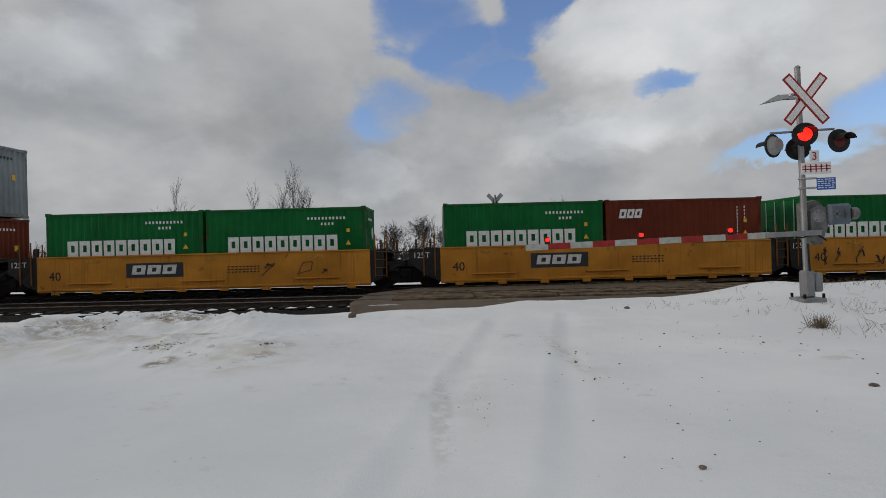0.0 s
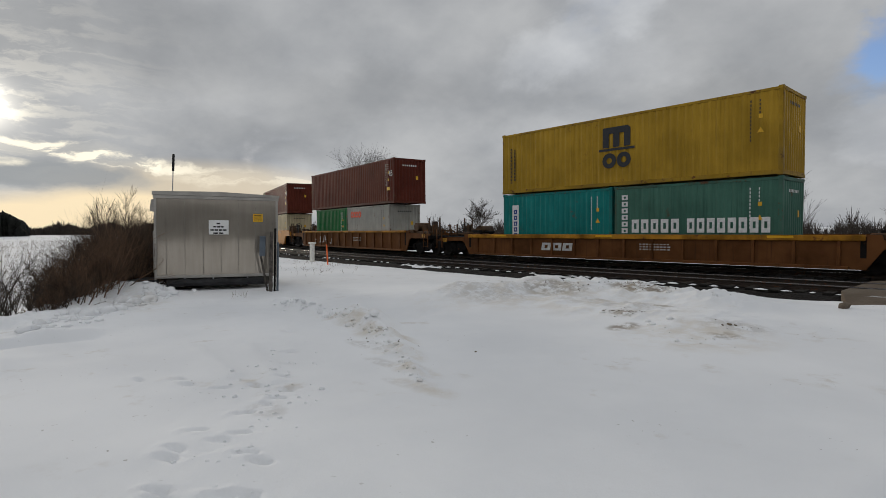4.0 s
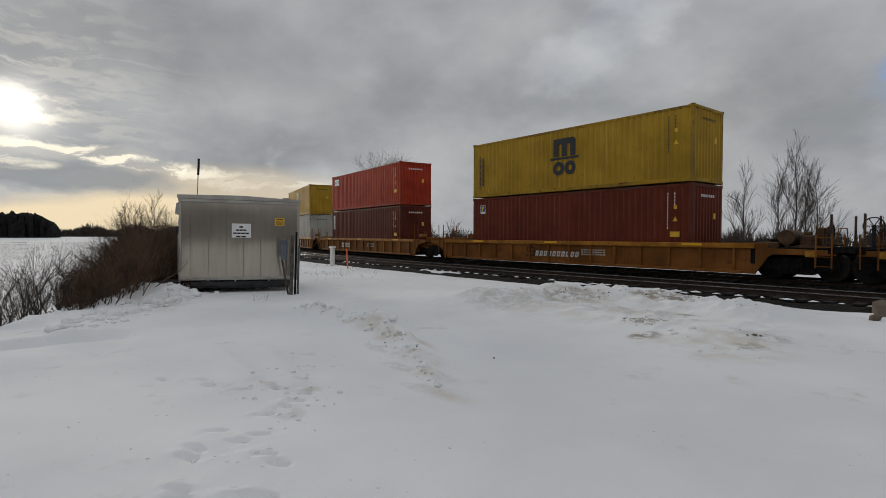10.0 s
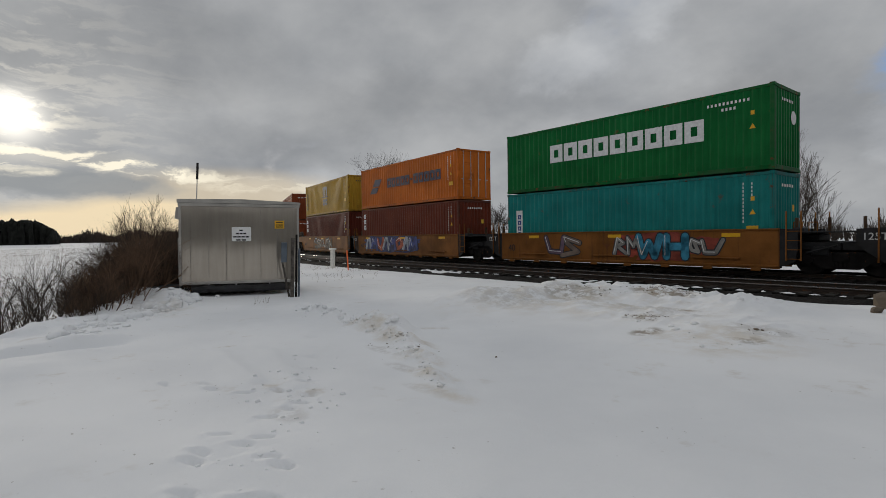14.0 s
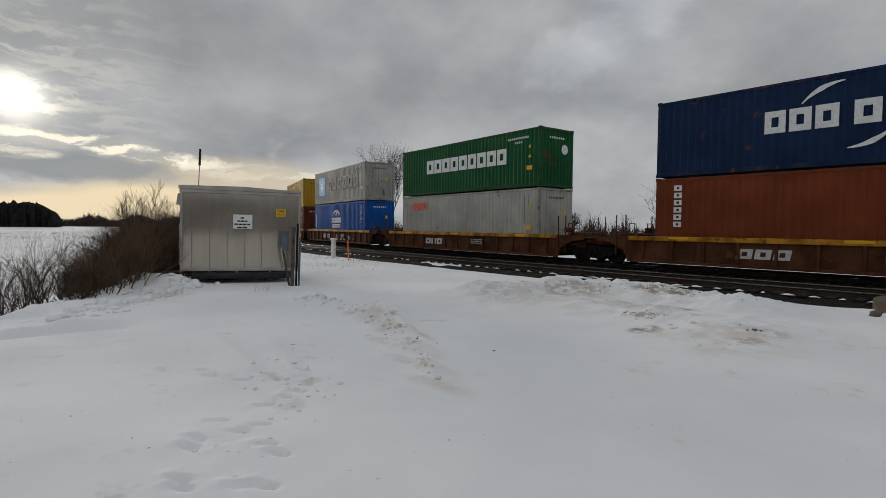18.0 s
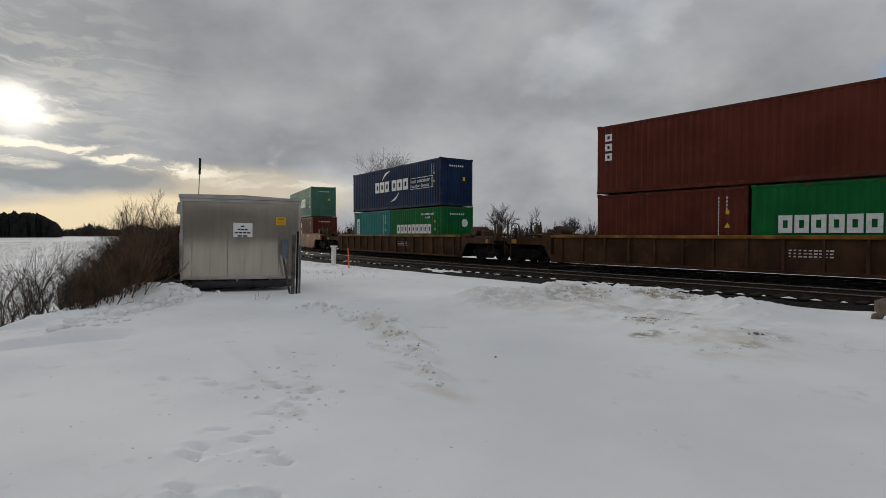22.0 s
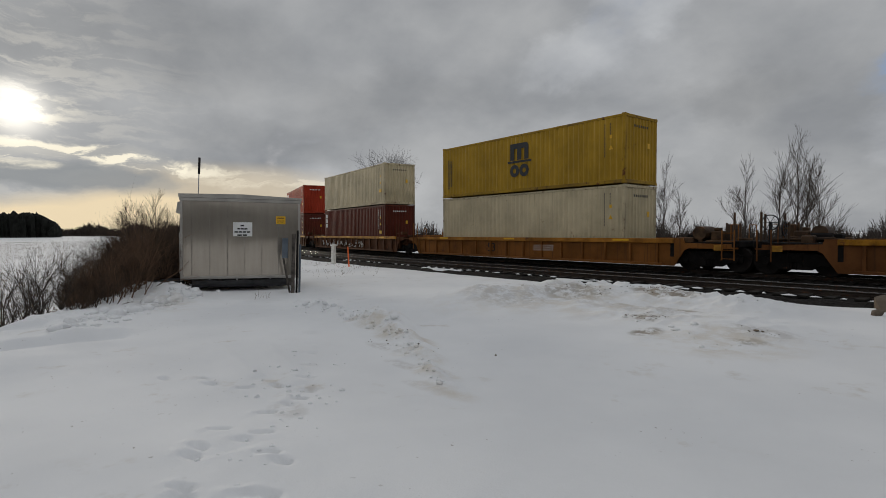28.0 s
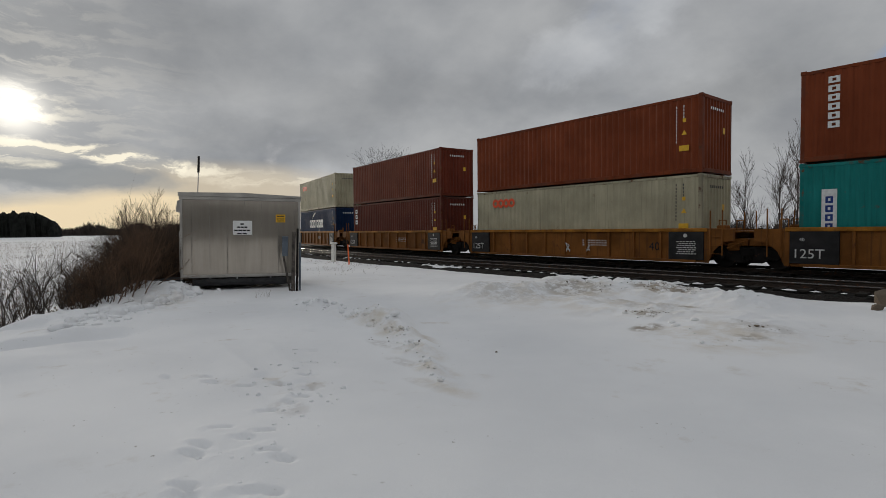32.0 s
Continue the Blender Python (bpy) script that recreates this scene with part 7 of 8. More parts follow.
        rib = cached((style, colour, "rib"), lambda: Mesh().box(-0.045, 0.045, -0.085, 0.0, low + 0.1, top - 0.13, 0.01), "rib", m)
        count = ribs or int(half * 2 / 1.1)
        for k in range(count):
            x = -half + 0.55 + k * (2 * half - 1.1) / (count - 1)
            part("rib", rib, car, at=pose(x, -1.37, 0))
        for k in range(0, count, 2):
            x = -half + 0.55 + k * (2 * half - 1.1) / (count - 1)
            part("rib", rib, car, at=pose(x, 1.37, 0, 0, 0, 180))
    # ends
    for sx, own, reach in ((-1, own_r, rear_len), (1, own_f, front_len)):
        turn = pose(0, 0, 0) if sx > 0 else pose(0, 0, 0, 0, 0, 180)

        def end_frame(reach=reach, own=own):
            b = Mesh()
            if own:
                b.box(half, half + reach - 0.3, -0.35, 0.35, 0.62, 0.95, 0.03)
                b.box(half - 0.05, half + 0.12, -1.38, 1.38, 0.5, top - 0.04, 0.02)
                b.box(half + reach - 0.45, half + reach - 0.2, -1.40, 1.40, 0.90, 1.12, 0.02)
                b.box(half + 0.1, half + reach - 0.3, -1.25, 1.25, 1.02, 1.07, 0.01)
                b.box(half + reach - 0.3, half + reach + 0.05, -0.13, 0.13, 0.70, 0.92, 0.02)
                b.box(half + 0.35, half + 0.75, -0.9, -0.4, 1.07, 1.36, 0.04)
                b.tube((half + 0.5, 0.1, 1.25), (half + 1.1, 0.1, 1.25), 0.16, n=10)
            else:
                b.box(half - 0.06, half + 0.10, -1.40, 1.40, 0.35, top - 0.02, 0.02)
                b.box(half + 0.1, half + reach - 0.02, -1.05, 1.05, 0.78, 1.05, 0.03)
                b.box(half + 0.1, half + reach - 0.1, -1.30, 1.30, top - 0.16, top - 0.11, 0.01)
                b.box(half + 0.1, half + reach * 0.55, -0.6, 0.6, 1.05, 1.30, 0.04)
                b.box(half + 0.3, half + 0.62, -1.2, -0.8, 1.30, 1.52, 0.04)
                b.tube((half + 0.7, -1.25, 0.7), (half + reach - 0.05, -1.25, 0.95), 0.035, n=6)
                b.tube((half + 0.2, -1.0, 0.55), (half + reach, -0.9, 0.62), 0.05, n=6)
                b.box(half + reach * 0.5, half + reach * 0.8, -1.15, -0.7, 0.62, 0.9, 0.03)
            return b
        part("end_platform", cached((style, colour, round(half, 2), own, round(reach, 2), "end"), end_frame, "end_platform", BLACK if style == "smooth" and not own else (DARK_STEEL if own else m)), car, at=turn)
        if not own:
            for y in (-1.42, 1.36):
                def apron(reach=reach, y=y, sx=sx):
                    r = (min(reach, 1.25) if sx < 0 else 0.62) - 0.1
                    if style == "smooth":
                        return Mesh().slab([(half - 0.02, top - 0.01), (half + r, top - 0.05), (half + r, 0.95), (half + 0.45, 0.42), (half - 0.02, 0.22)], y, y + 0.06)
                    r = max(reach - 0.3, 0.6)
                    return Mesh().slab([(half - 0.02, top - 0.03), (half + r, top - 0.06), (half + r, 0.98), (half + r * 0.62, 0.92), (half + 0.32, 0.62), (half + 0.12, low), (half - 0.02, low)], y, y + 0.06)
                part("end_apron", cached((style, colour, round(half, 2), top, round(reach, 2), "apron", y, sx), apron, "end_apron", BLACK if style == "smooth" else m), car, at=turn)
            if style == "ribbed":
                part("black_panel", cached((round(half, 2), "panel"), lambda: Mesh().box(half - 1.35, half - 0.03, -1.468, -1.372, low + 0.1, top - 0.13, 0.008).turn(Matrix.Identity(4)), "black_panel", BLACK), car, "black data panel", at=pose(0, 0, 0) if sx > 0 else pose(-2 * half + 1.38, 0, 0))

                def panel_print():
                    b, dice = Mesh(), random.Random(7)
                    for r in range(7):
                        x = half - 1.05 + 0.05 * (r % 3)
                        while x < half - 0.35:
                            w = dice.uniform(0.05, 0.14)
                            b.box(x, x + w, -1.472, -1.468, low + 0.30 + r * 0.075, low + 0.335 + r * 0.075)
                            x += w + 0.035
                    b.tube((half - 0.70, -1.472, top - 0.27), (half - 0.70, -1.468, top - 0.27), 0.075, n=12)
                    return b
                if sx > 0:
                    part("panel_print", cached((round(half, 2), "panel_print"), panel_print, "panel_print", DULL_WHITE), car)["kind"] = "stuff"

        def ladder(reach=reach, own=own):
            b = Mesh()
            x0 = half + (reach - 0.75 if own else 0.2)
            for x in (x0, x0 + 0.42):
                b.tube((x, -1.45, 0.45), (x, -1.45, 2.05 if not own else 1.5), 0.024, n=6)
                b.tube((x, 1.45, 0.45), (x, 1.45, 2.05 if not own else 1.5), 0.024, n=6)
            for z in (0.5, 0.8, 1.1, 1.4):
                b.tube((x0, -1.45, z), (x0 + 0.42, -1.45, z), 0.014, n=6)
            for y in (-0.75, 0.75):
                b.tube((x0, y, top - 0.2), (x0, y, 1.7), 0.018, n=6)
                b.tube((x0, y, 1.7), (x0 + 0.25, y, 1.7), 0.018, n=6)
                b.tube((x0 + 0.25, y, 1.7), (x0 + 0.25, y, top - 0.2), 0.018, n=6)
            return b
        part("ladder", cached((colour, style, round(half, 2), own, round(reach, 2), top, "ladder"), ladder, "ladder", CAR_PAINT["dull"] if style == "smooth" and not own else (END_BROWN if style == "smooth" else m)), car, at=turn)["kind"] = "stuff"
        if not own and style == "smooth":
            stub = cached((top, "stub"), lambda: Mesh().box(-0.04, 0.04, -0.06, 0.06, top - 0.14, top + 0.34, 0.012), "end_post", END_BROWN)
            for x, y in ((0.35, -0.95), (0.35, 0.9), (reach * 0.7, -0.4)):
                part("end_post", stub, car, at=pose(sx * (half + x), y, 0))
        if own:
            post = cached((top, "post"), lambda: Mesh().box(-0.03, 0.03, -0.045, 0.045, top - 0.35, 2.12, 0.012), "end_post", END_BROWN)
            for x, y in ((reach - 0.4, -1.28), (reach - 0.4, 1.28), (reach - 1.0, -0.5), (reach - 1.0, 0.62)):
                part("end_post", post, car, at=pose(sx * (half + x), y, 0 if abs(y) > 1 else -0.35))

            def gear(reach=reach):
                b = Mesh().box(half + 0.15, half + 0.75, -1.25, -0.75, top - 0.22, top + 0.05, 0.04)
                b.tube((half + 0.95, -1.15, top + 0.20), (half + 0.95, -0.25, top + 0.20), 0.25, n=16)
                b.box(half + 0.88, half + 1.02, -1.1, -0.95, top - 0.25, top + 0.1, 0.02)
                b.box(half + 1.25, half + 1.75, -0.95, -0.35, top - 0.30, top + 0.28, 0.05)
                b.box(half + 1.35, half + 1.55, -0.9, -0.6, top + 0.28, top + 0.40, 0.03)
                b.box(half + reach - 0.95, half + reach - 0.72, -0.75, -0.45, top - 0.35, top + 0.52, 0.04)
                b.tube((half + reach - 0.72, -0.6, top + 0.36), (half + reach - 0.58, -0.6, top + 0.36), 0.03, n=7)
                b.box(half + 1.2, half + reach - 0.4, -1.2, -1.05, top - 0.2, top - 0.06, 0.02)
                b.box(half + 0.9, half + 1.25, 0.2, 0.7, top - 0.22, top + 0.12, 0.04)
                b.tube((half + 0.4, 0.3, top + 0.02), (half + reach - 0.5, 0.4, top - 0.04), 0.05, n=7)
                b.tube((half + 0.2, -0.2, top - 0.02), (half + reach - 0.8, -0.15, top + 0.05), 0.035, n=7)
                for y in (-1.28, -0.2):
                    b.tube((half + 0.3, y, top - 0.25), (half + reach - 0.4, y, top - 0.30), 0.022, n=6)
                return b

            def wheel(reach=reach):
                b = Mesh().arc(0, 0, 0.27, 0, 360, 0.04, -0.02, 0.02, 18)
                for a in (0, 60, 120):
                    c, q = math.cos(radians(a)) * 0.26, math.sin(radians(a)) * 0.26
                    b.tube((-c, 0, -q), (c, 0, q), 0.014, n=5)
                return b.turn(pose(half + reach - 0.57, -0.6, top + 0.36, 0, 0, 90))

            def hose(reach=reach):
                b, line = Mesh(), [(half + reach - 0.35, 0.80), (half + reach - 0.28, 0.62), (half + reach - 0.16, 0.42), (half + reach, 0.34)]
                for (xa, za), (xb, zb) in zip(line[:-1], line[1:]):
                    b.tube((xa, -0.34, za), (xb, -0.34, zb), 0.028, n=7)
                return b
            part("air_hose", cached((round(half, 2), round(reach, 2), "hose"), hose, "air_hose", BLACK), car, "black rubber air hose", at=turn)
            if sx < 0 or seed % 3 == 0:
                part("brake_wheel", cached((top, round(half, 2), round(reach, 2), "brake_wheel"), wheel, "brake_wheel", BLACK), car, at=turn)
            part("brake_gear", cached((style, round(half, 2), round(reach, 2), "gear"), gear, "brake_gear", END_BROWN), car, "grimy brake gear on the end deck", at=turn)
            part("reflector_plate", cached((style, "plate"), lambda: Mesh().box(-0.16, 0.16, -0.006, 0.0, 0.0, 0.2), "reflector_plate", FADED_YELLOW), car, "faded yellow plate", at=pose(sx * (half + reach - 0.9), y_wall - 0.003, top - 0.34 if style == "smooth" else top - 0.42))
    if own_f:
        truck(car, half + front_len - 1.35)
    elif front == "joint":
        truck(car, half + front_len)
    if own_r:
        truck(car, -half - rear_len + 1.35)
    if own_r and seed % 2 == 0:
        b = Mesh().arc(-half - rear_len + 0.55, 1.75, 0.26, 0, 360, 0.035, -0.9, -0.86, 18)
        for a in (0, 60, 120):
            c, s = math.cos(radians(a)) * 0.26, math.sin(radians(a)) * 0.26
            b.tube((-half - rear_len + 0.55 - c, -0.88, 1.75 - s), (-half - rear_len + 0.55 + c, -0.88, 1.75 + s), 0.013, n=5)
        b.box(-half - rear_len + 0.5, -half - rear_len + 0.6, -0.87, -0.8, 1.0, 1.78)
        part("brake_wheel", b.data("brake_wheel", BLACK), car)
    # painted data
    b = Mesh()
    yf = (-1.43 if style == "smooth" else -1.37) - 0.003
    zc = (low + top) / 2
    if badge in ("ttx", "dttx"):
        wide = 2.15 if badge == "ttx" else 3.0
        x = -half * 0.46 if badge == "ttx" else -half * 0.2
        if style == "smooth":
            plate = part("name_panel", Mesh().box(x, x + wide, yf - 0.003, yf, zc - 0.18, zc + 0.36, 0).data("name_panel", ink("name_black")), car, "black panel with plain light blocks")
        else:
            plate = car
        c = glyph_blocks(Mesh(), 3 if badge == "ttx" else 10, x + 0.2, zc - 0.06 if style == "smooth" else zc - 0.2, wide - 0.5, 0.34 if badge == "ttx" else 0.24, 0.08, 7 + seed % 3, 0.06)
        c.turn(pose(0, yf - PROUD - 0.004, 0))
        part("name_marking", c.data("name_marking", DULL_WHITE), plate)["kind"] = "stuff"
    if number:
        part("size_number", letters(number, 0.46 if half < 8 else 0.64, BLACK), car, at=pose({"smooth": -half + (0.45 if half < 8 else 0.2), "ribbed": half - 2.2, "low": -half * 0.25}[style], yf - 0.003, zc - 0.22))
    for k in range(3):
        x = -half + (0.12 + 0.36 * k + rng.uniform(-0.03, 0.03)) * 2 * half
        if style == "smooth":
            b.box(x, x + 0.62, yf - 0.012, yf, top - 0.27, top - 0.14)
        elif style == "low":
            b.box(x, x + 0.75, -1.474, -1.47, top - 0.105, top - 0.025)
    if b.v:
        part("reflector", b.data("reflector", FADED_YELLOW if colour == "yellow" else REFLECTIVE), car, "yellow reflective strips")["kind"] = "stuff"
    if style == "smooth" and half > 8:
        for k, words in enumerate(("53", "48", "45", "40")):
            part("size_mark", letters(words, 0.13, BLACK), car, at=pose(-half + 0.25 + k * 0.85, yf - 0.003, top - 0.26))
    c = Mesh()
    for r in range(3):
        for k in range(9):
            x = half * 0.15 + k * 0.14
            c.box(x, x + rng.uniform(0.06, 0.11), yf - 0.003, yf, zc + 0.12 - r * 0.1, zc + 0.165 - r * 0.1)
    part("data_print", c.data("data_print", BLACK if style == "smooth" else DULL_WHITE), car)["kind"] = "stuff"
    if not own_r:
        if style == "smooth":
            part("capacity_number", letters("125T", 0.30, DULL_WHITE), car, at=pose(-half - min(rear_len, 1.2) + 0.18, -1.425, top - 0.38))
        elif style == "ribbed":
            part("capacity_number", letters("125T", 0.42, DULL_WHITE), car, at=pose(-half + 0.1, -1.473, low + 0.28))
            part("well_sizes", letters("53   48" if half > 7 else "40", 0.15, DULL_WHITE), car, at=pose(-half + 0.3, -1.473, low + 0.82))
    MOVERS.append((car, place, 0.0, 0.0))
    return car

# ---- make-up of the train, first car first ----
# middle along the train, half length, style, colour, joined to the car before it, number, badge, top load, well loads
LONG, SHORT, LONGER = 12.192, 6.058, 13.716
CONSIST = (
    (20.67, 6.25, "smooth", "yellow", True, "40", "ttx", "", "green:ever green:ever"),
    (6.95, 6.25, "smooth", "yellow", True, "40", "ttx", "", "green:ever brown:ocg"),
    (-8.15, 6.25, "smooth", "yellow", True, "40", "ttx", "", "green:ever green:ever"),
    (-23.05, 6.25, "smooth", "yellow", True, "40", "dttx", "grey:maersk", "china:china brown:florens"),
    (-44.31, 8.2, "ribbed", "brown", False, "", "dttx", "yellow:msc", "cosco:cosco cosco:cosco"),
    (-65.38, 8.2, "ribbed", "brown", True, "53", "ttx", "pale:maersk", "dark:plain white:oocl"),
    (-83.98, 8.0, "ribbed", "brown", True, "53", "", "maroon:tex", "china:china white:oocl"),
    (-105.04, 8.2, "low", "brown", False, "", "ttx", "yellow:msc", "teal:dong china:china"),
    (-127.52, 8.4, "ribbed", "brown", False, "", "", "maroon:plain:45", "green:plain white:oocl"),
    (-148.7, 6.3, "smooth", "yellow", False, "40", "dttx", "maroon:plain:45", "white:plain_light cream:plain_light"),
    (-163.94, 6.25, "smooth", "yellow", True, "40", "", "oocl:oocl:45", "navy:cma brown:plain"),
    (-179.36, 6.25, "smooth", "yellow", True, "40", "", "oocl:oocl:45", "navy:cma navy:cmaadv"),
    (-194.34, 6.25, "smooth", "yellow", True, "40", "", "sand:oocl:45", "rust:florens rust:plain"),
    (-209.73, 6.25, "smooth", "yellow", True, "40", "dttx", "", "dark:plain navy:cma"),
    (-229.12, 8.0, "low", "dull", False, "40", "", "navy:cronos:45d", "rust:plain rust:florens"),
    (-250.55, 8.2, "low", "dull", False, "53", "dttx", "yellow:msc", "brown:florens"),
    (-270.29, 8.2, "low", "dull", True, "", "ttx", "red:cai", "maroon:tex"),
    (-289.49, 8.1, "low", "dull", True, "53", "dttx", "yellow:msc", "white:oocl"),
    (-311.04, 6.3, "smooth", "dull", False, "40", "", "rust:florens", "rust:florens"),
    (-326.51, 6.3, "smooth", "dull", True, "40", "", "brown:florens", "white:coscow"),
    (-342.27, 6.3, "smooth", "dull", True, "40", "", "green:ever", "teal:dong"),
    (-358.38, 6.3, "smooth", "dull", True, "40", "", "orange:hapag:d", "brown:tex"),
    (-373.03, 6.3, "smooth", "dull", True, "40", "", "yellow:msc", "maroon:tex"),
    (-392.78, 7.2, "smooth", "dull", False, "", "", "rust:triton", "rust:tex"),
    (-412.23, 7.3, "low", "rusty", False, "", "", "green:everbig", "cosco:cosco"),
    (-428.72, 7.0, "low", "rusty", True, "", "ttx", "navy:cma", "rust:triton"),
    (-446.80, 7.3, "low", "rusty", True, "", "ttx", "worn_green:ever", "white:oocl"),
    (-464.56, 7.3, "low", "rusty", True, "", "ttx", "pale:maersk", "cosco:cosco"),
    (-481.53, 7.2, "low", "rusty", True, "", "", "yellow:msc", "maroon:tex"),
    (-502.50, 7.9, "ribbed", "dark", False, "", "", "maroon:beacon", "green:ever green:ever"),
    (-525.68, 8.3, "ribbed", "dark", False, "", "", "maroon:tex", "maroon:plain green:ever"),
    (-548.92, 8.3, "ribbed", "dark", False, "", "", "navy:cmaeco", "teal:dong green:ever"),
    (-572.40, 8.3, "smooth", "dull", False, "53", "dttx", "china:china", "sky:plain maroon:ue"),
    (-591.72, 8.3, "smooth", "dull", True, "53", "", "rust:triton", "brown:plain yellow:m20"),
    (-611.24, 8.3, "smooth", "dull", True, "53", "dttx", "green:everbig", "tank:red yellow:m20"),
    (-634.93, 8.3, "low", "dull", False, "", "", "navy:cmaeco", "tank:red tank:navy"),
    (-656.28, 8.0, "low", "brown", False, "", "", "brown:tex", "tank:red tank:red"),
    (-677.77, 8.2, "low", "dull", False, "53", "", "yellow:msc", "cream:plain_light"),
    (-696.94, 8.1, "low", "rusty", True, "", "", "cream:plain_light", "maroon:tex"),
    (-716.83, 8.1, "low", "rusty", True, "53", "dttx", "red:cai", "maroon:touax"),
    (-737.96, 6.4, "ribbed", "dull", False, "40", "dttx", "oocl:oocl", "china:china"),
    (-753.49, 6.3, "ribbed", "dull", True, "40", "", "rust:triton", "teal:dong"),
    (-768.73, 6.3, "ribbed", "dull", True, "40", "", "rust:plain", "oocl:oocl"),
    (-784.17, 6.3, "ribbed", "dull", True, "40", "", "brown:plain", "maroon:tex"),
    (-800.29, 6.3, "ribbed", "dull", True, "40", "", "oocl:oocl", "navy:cma"),
)
SPRAY = {  # car: sprayed shapes
    0: lambda c: scrawl(c, -5.5, -1.5, 0.4, 1.3, "name_black", 1),
    2: lambda c: scrawl(c, 2.2, 4.6, 0.6, 1.3, "name_black", 2),
    3: lambda c: graffiti(c, -0.6, 4.4, 0.3, 1.4, ((0.40, 0.42, 0.46), (0.30, 0.07, 0.05), (0.30, 0.36, 0.45)), 3, "name_white"),
    8: lambda c: scrawl(c, -5.6, -2.0, 0.4, 1.15, "name_white", 4),
    11: lambda c: graffiti(c, -0.6, 1.8, 0.3, 1.4, ((0.32, 0.31, 0.25),), 5),
    12: lambda c: (graffiti(c, -3.6, -1.4, 0.3, 1.35, ((0.32, 0.31, 0.25),), 6), graffiti(c, 1.9, 4.0, 0.75, 1.4, ((0.55, 0.04, 0.03),), 7, "name_white")),
    13: lambda c: graffiti(c, 0.2, 1.8, 0.6, 1.45, ((0.5, 0.5, 0.46),), 8),
    18: lambda c: (graffiti(c, -3.9, 0.2, 0.26, 1.46, ((0.10, 0.30, 0.30),), 9, "name_black", (0.38, 0.045, 0.06), [((0.9, 0.05), (0.3, 0.2), (0.1, 0.8), (0.5, 1.0), (0.7, 0.6), (0.35, 0.05)), ((0.1, 0.0), (0.4, 0.95), (0.75, 0.9), (0.6, 0.1)), ((0.1, 0.0), (0.4, 0.95), (0.75, 0.9), (0.6, 0.1)), ((0.05, 1.0), (0.5, 0.0), (0.95, 1.0))], 1.45), bubbles(c, 0.7, 5.7, 0.24, 1.44, (0.03, 0.17, 0.19), (0.008, 0.03, 0.12), 3), graffiti(c, -4.7, -4.1, 0.35, 1.3, ((0.02, 0.02, 0.022),), 29, "name_white", None, [((0.2, 0.1), (0.1, 0.8), (0.5, 1.0), (0.9, 0.8), (0.8, 0.1), (0.2, 0.1))])),
    19: lambda c: (graffiti(c, -5.0, 1.9, 0.28, 1.44, ((0.40, 0.075, 0.085), (0.36, 0.06, 0.075)), 10, "name_black", (0.34, 0.055, 0.065), None, 1.5), graffiti(c, -5.7, -5.1, 0.3, 1.1, ((0.012, 0.05, 0.21),), 33, "name_black", (0.014, 0.05, 0.20)), graffiti(c, 2.3, 3.3, 0.35, 1.2, ((0.012, 0.035, 0.19),), 30, "name_black", (0.015, 0.04, 0.2)), graffiti(c, 3.9, 5.2, 0.4, 1.15, ((0.10, 0.055, 0.02),), 11, "name_white")),
    20: lambda c: (graffiti(c, 0.2, 1.3, 0.5, 1.3, ((0.25, 0.24, 0.22),), 31, "name_black", (0.30, 0.05, 0.03)), graffiti(c, 3.2, 4.4, 0.6, 1.2, ((0.25, 0.24, 0.22),), 32, "name_black", (0.27, 0.05, 0.03)), graffiti(c, 1.2, 3.3, 0.36, 1.40, ((0.04, 0.25, 0.38),), 12, "name_black", (0.26, 0.05, 0.03), [((0.0, 1.0), (0.2, 0.0), (0.48, 0.7), (0.75, 0.0), (1.0, 1.0)), ((0.1, 1.0), (0.1, 0.0), (0.1, 0.5), (0.9, 0.5), (0.9, 1.0), (0.9, 0.0))], 1.3), graffiti(c, -3.4, -1.6, 0.35, 1.35, ((0.14, 0.09, 0.13), (0.2, 0.15, 0.12)), 13)),
    21: lambda c: graffiti(c, -5.0, 2.0, 0.4, 1.4, ((0.30, 0.33, 0.40), (0.06, 0.08, 0.26), (0.42, 0.10, 0.05)), 14, "name_black", (0.045, 0.055, 0.15), None, 1.35),
    22: lambda c: graffiti(c, -2.5, 2.5, 0.4, 1.35, ((0.12, 0.09, 0.06), (0.2, 0.15, 0.1)), 15),
    24: lambda c: scrawl(c, -4.5, -2.8, 0.4, 0.9, "name_white", 16),
    27: lambda c: scrawl(c, 0.2, 5.0, 0.35, 0.9, "name_white", 17),
    28: lambda c: scrawl(c, -6.8, 6.4, 0.35, 0.95, "name_white", 18),
    29: lambda c: scrawl(c, -6.5, -2.6, 0.35, 1.1, "name_white", 19),
    33: lambda c: scrawl(c, -0.5, 3.0, 0.5, 1.3, "name_black", 20),
    38: lambda c: scrawl(c, -6.0, 3.0, 0.35, 0.95, "name_white", 21),
    40: lambda c: scrawl(c, -5.8, 5.5, 1.15, 1.45, "name_white", 22),
    42: lambda c: scrawl(c, 0.0, 1.5, 0.4, 1.0, "name_white", 23),
}


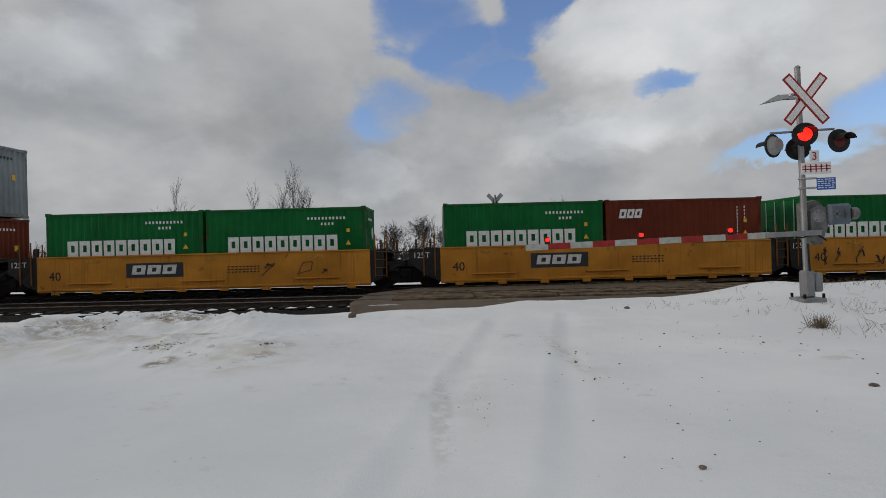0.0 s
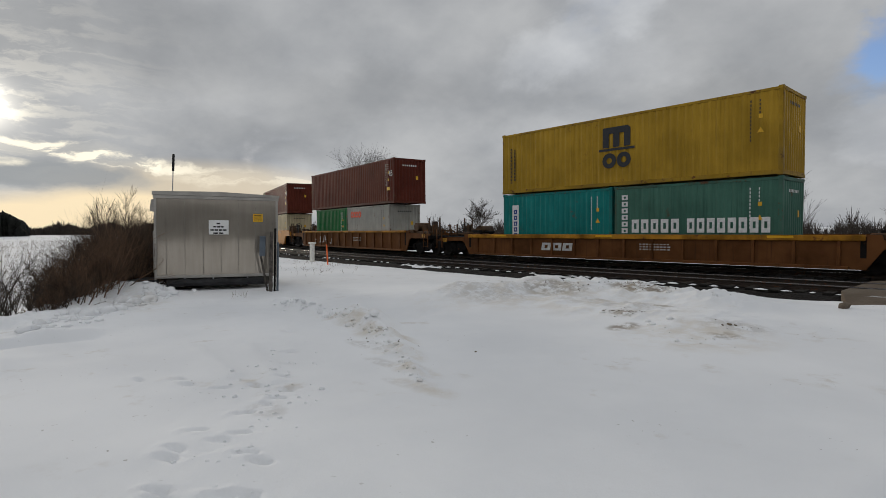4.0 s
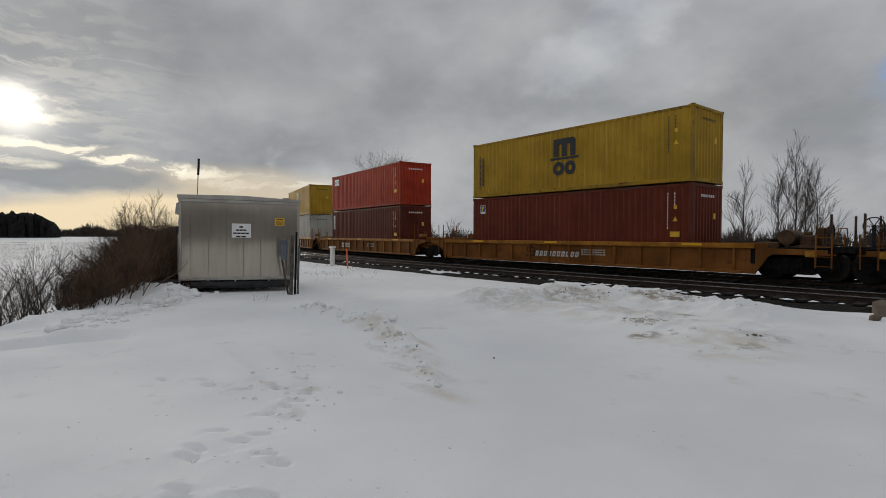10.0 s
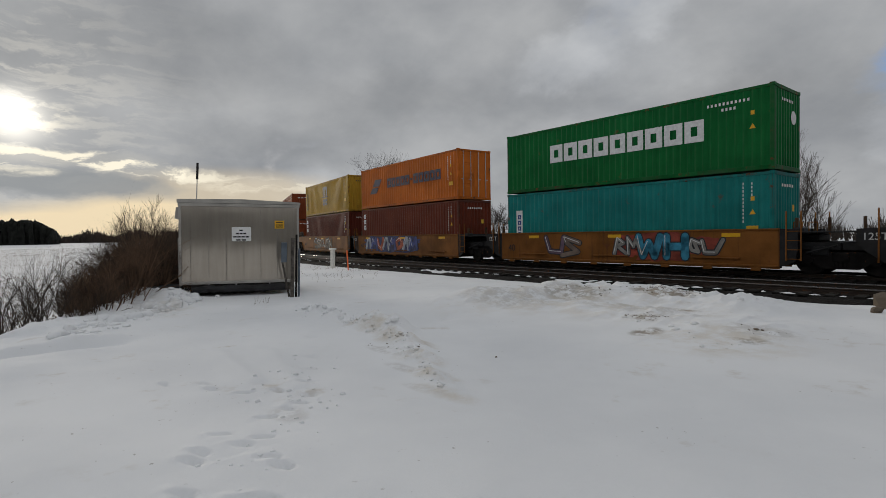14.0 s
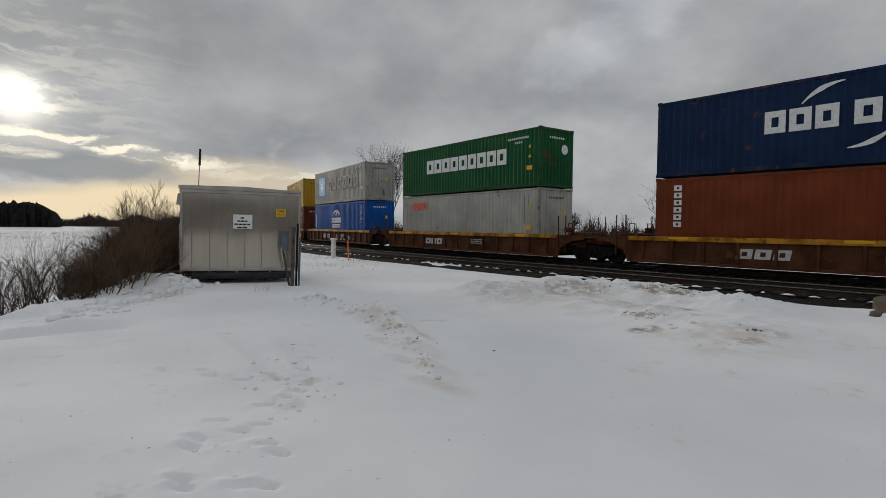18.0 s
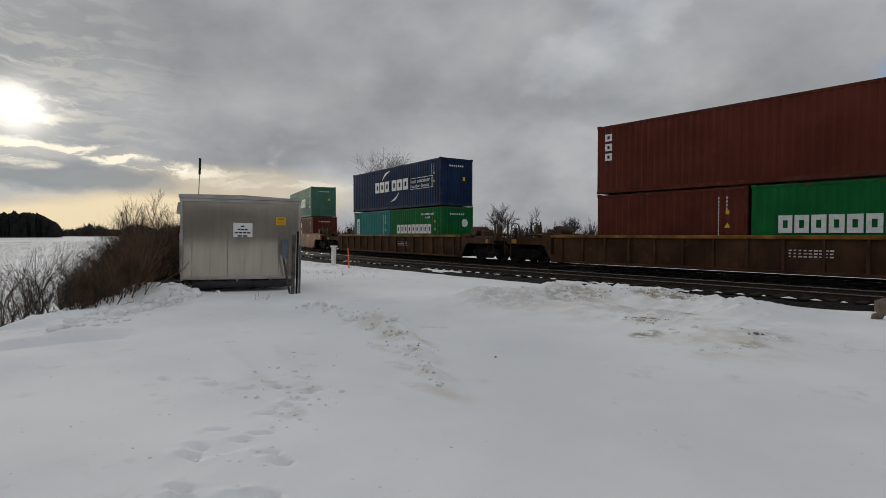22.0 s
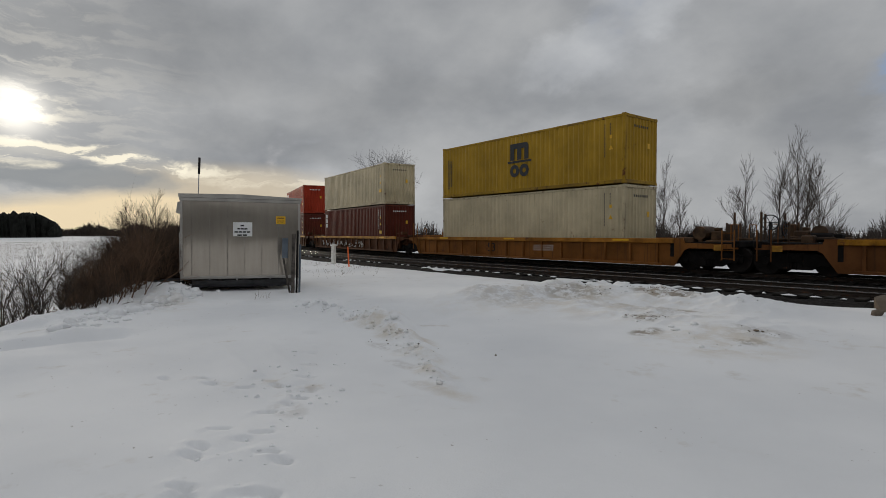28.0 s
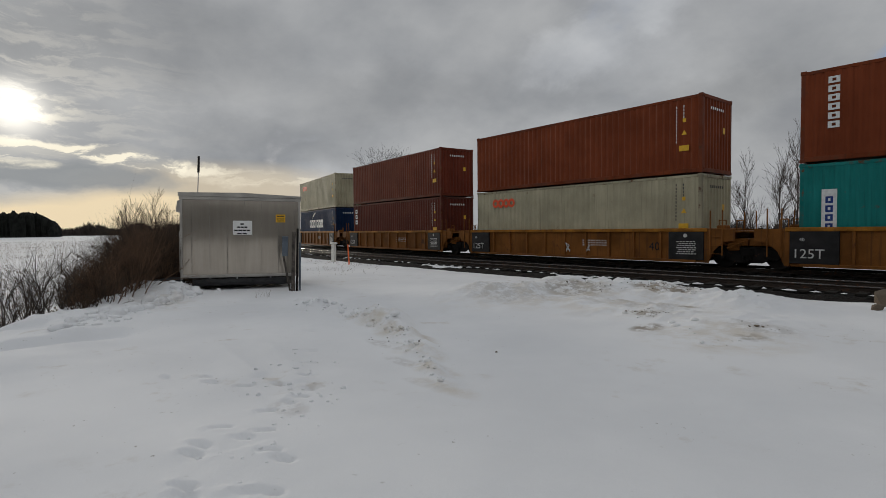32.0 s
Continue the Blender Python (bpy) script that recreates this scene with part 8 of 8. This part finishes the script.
def build_train():
    for i, (mid, half, style, colour, joined, number, badge, top, low) in enumerate(CONSIST):
        ahead = (CONSIST[i - 1][0] - mid) if i else 14.0
        behind = (mid - CONSIST[i + 1][0]) if i + 1 < len(CONSIST) else 15.5
        gap_f = (ahead - (CONSIST[i - 1][1] if i else 6.25) - half) / 2
        gap_r = (behind - (CONSIST[i + 1][1] if i + 1 < len(CONSIST) else 6.25) - half) / 2
        rear = "joint" if i + 1 == len(CONSIST) or CONSIST[i + 1][4] else "own"
        car = well_car(mid, half, style, colour, rear, "joint" if joined else "own", 0, i, number, badge, gap_r, gap_f)
        if i in SPRAY:
            SPRAY[i](car)
        # loads in the well, then on top
        names, up = low.split(), 0.0
        for k, name in enumerate(names):
            paint_name, kind = name.split(":")[:2]
            at = mid + (0.0 if len(names) == 1 else (-3.067, 3.067)[k])
            if paint_name == "tank":
                tank(at, 0.0, i * 7 + k, kind)
                up = 2.591
            else:
                high = 2.896 if len(names) == 1 else 2.591
                container(paint_name, kind, LONG if len(names) == 1 else SHORT, high, at, 0.0, seed=i * 5 + k)
                up = high
        if top:
            bits = top.split(":")
            extra = bits[2] if len(bits) > 2 else ""
            container(bits[0], bits[1], LONGER if "45" in extra else LONG, 2.896, mid, up + 0.028, "d" in extra, i * 5 + 3)


build_train()

def motions():
    """All cars and boxes run along the curve together."""
    for ob, place, across, up in MOVERS:
        rows = []
        for t in range(33):
            x, y, a = way_at(train_s(t, place), across)
            rows.append((float(t), pose(x, y, up, 0, 0, math.degrees(a))))
        walk(ob, rows)


motions()
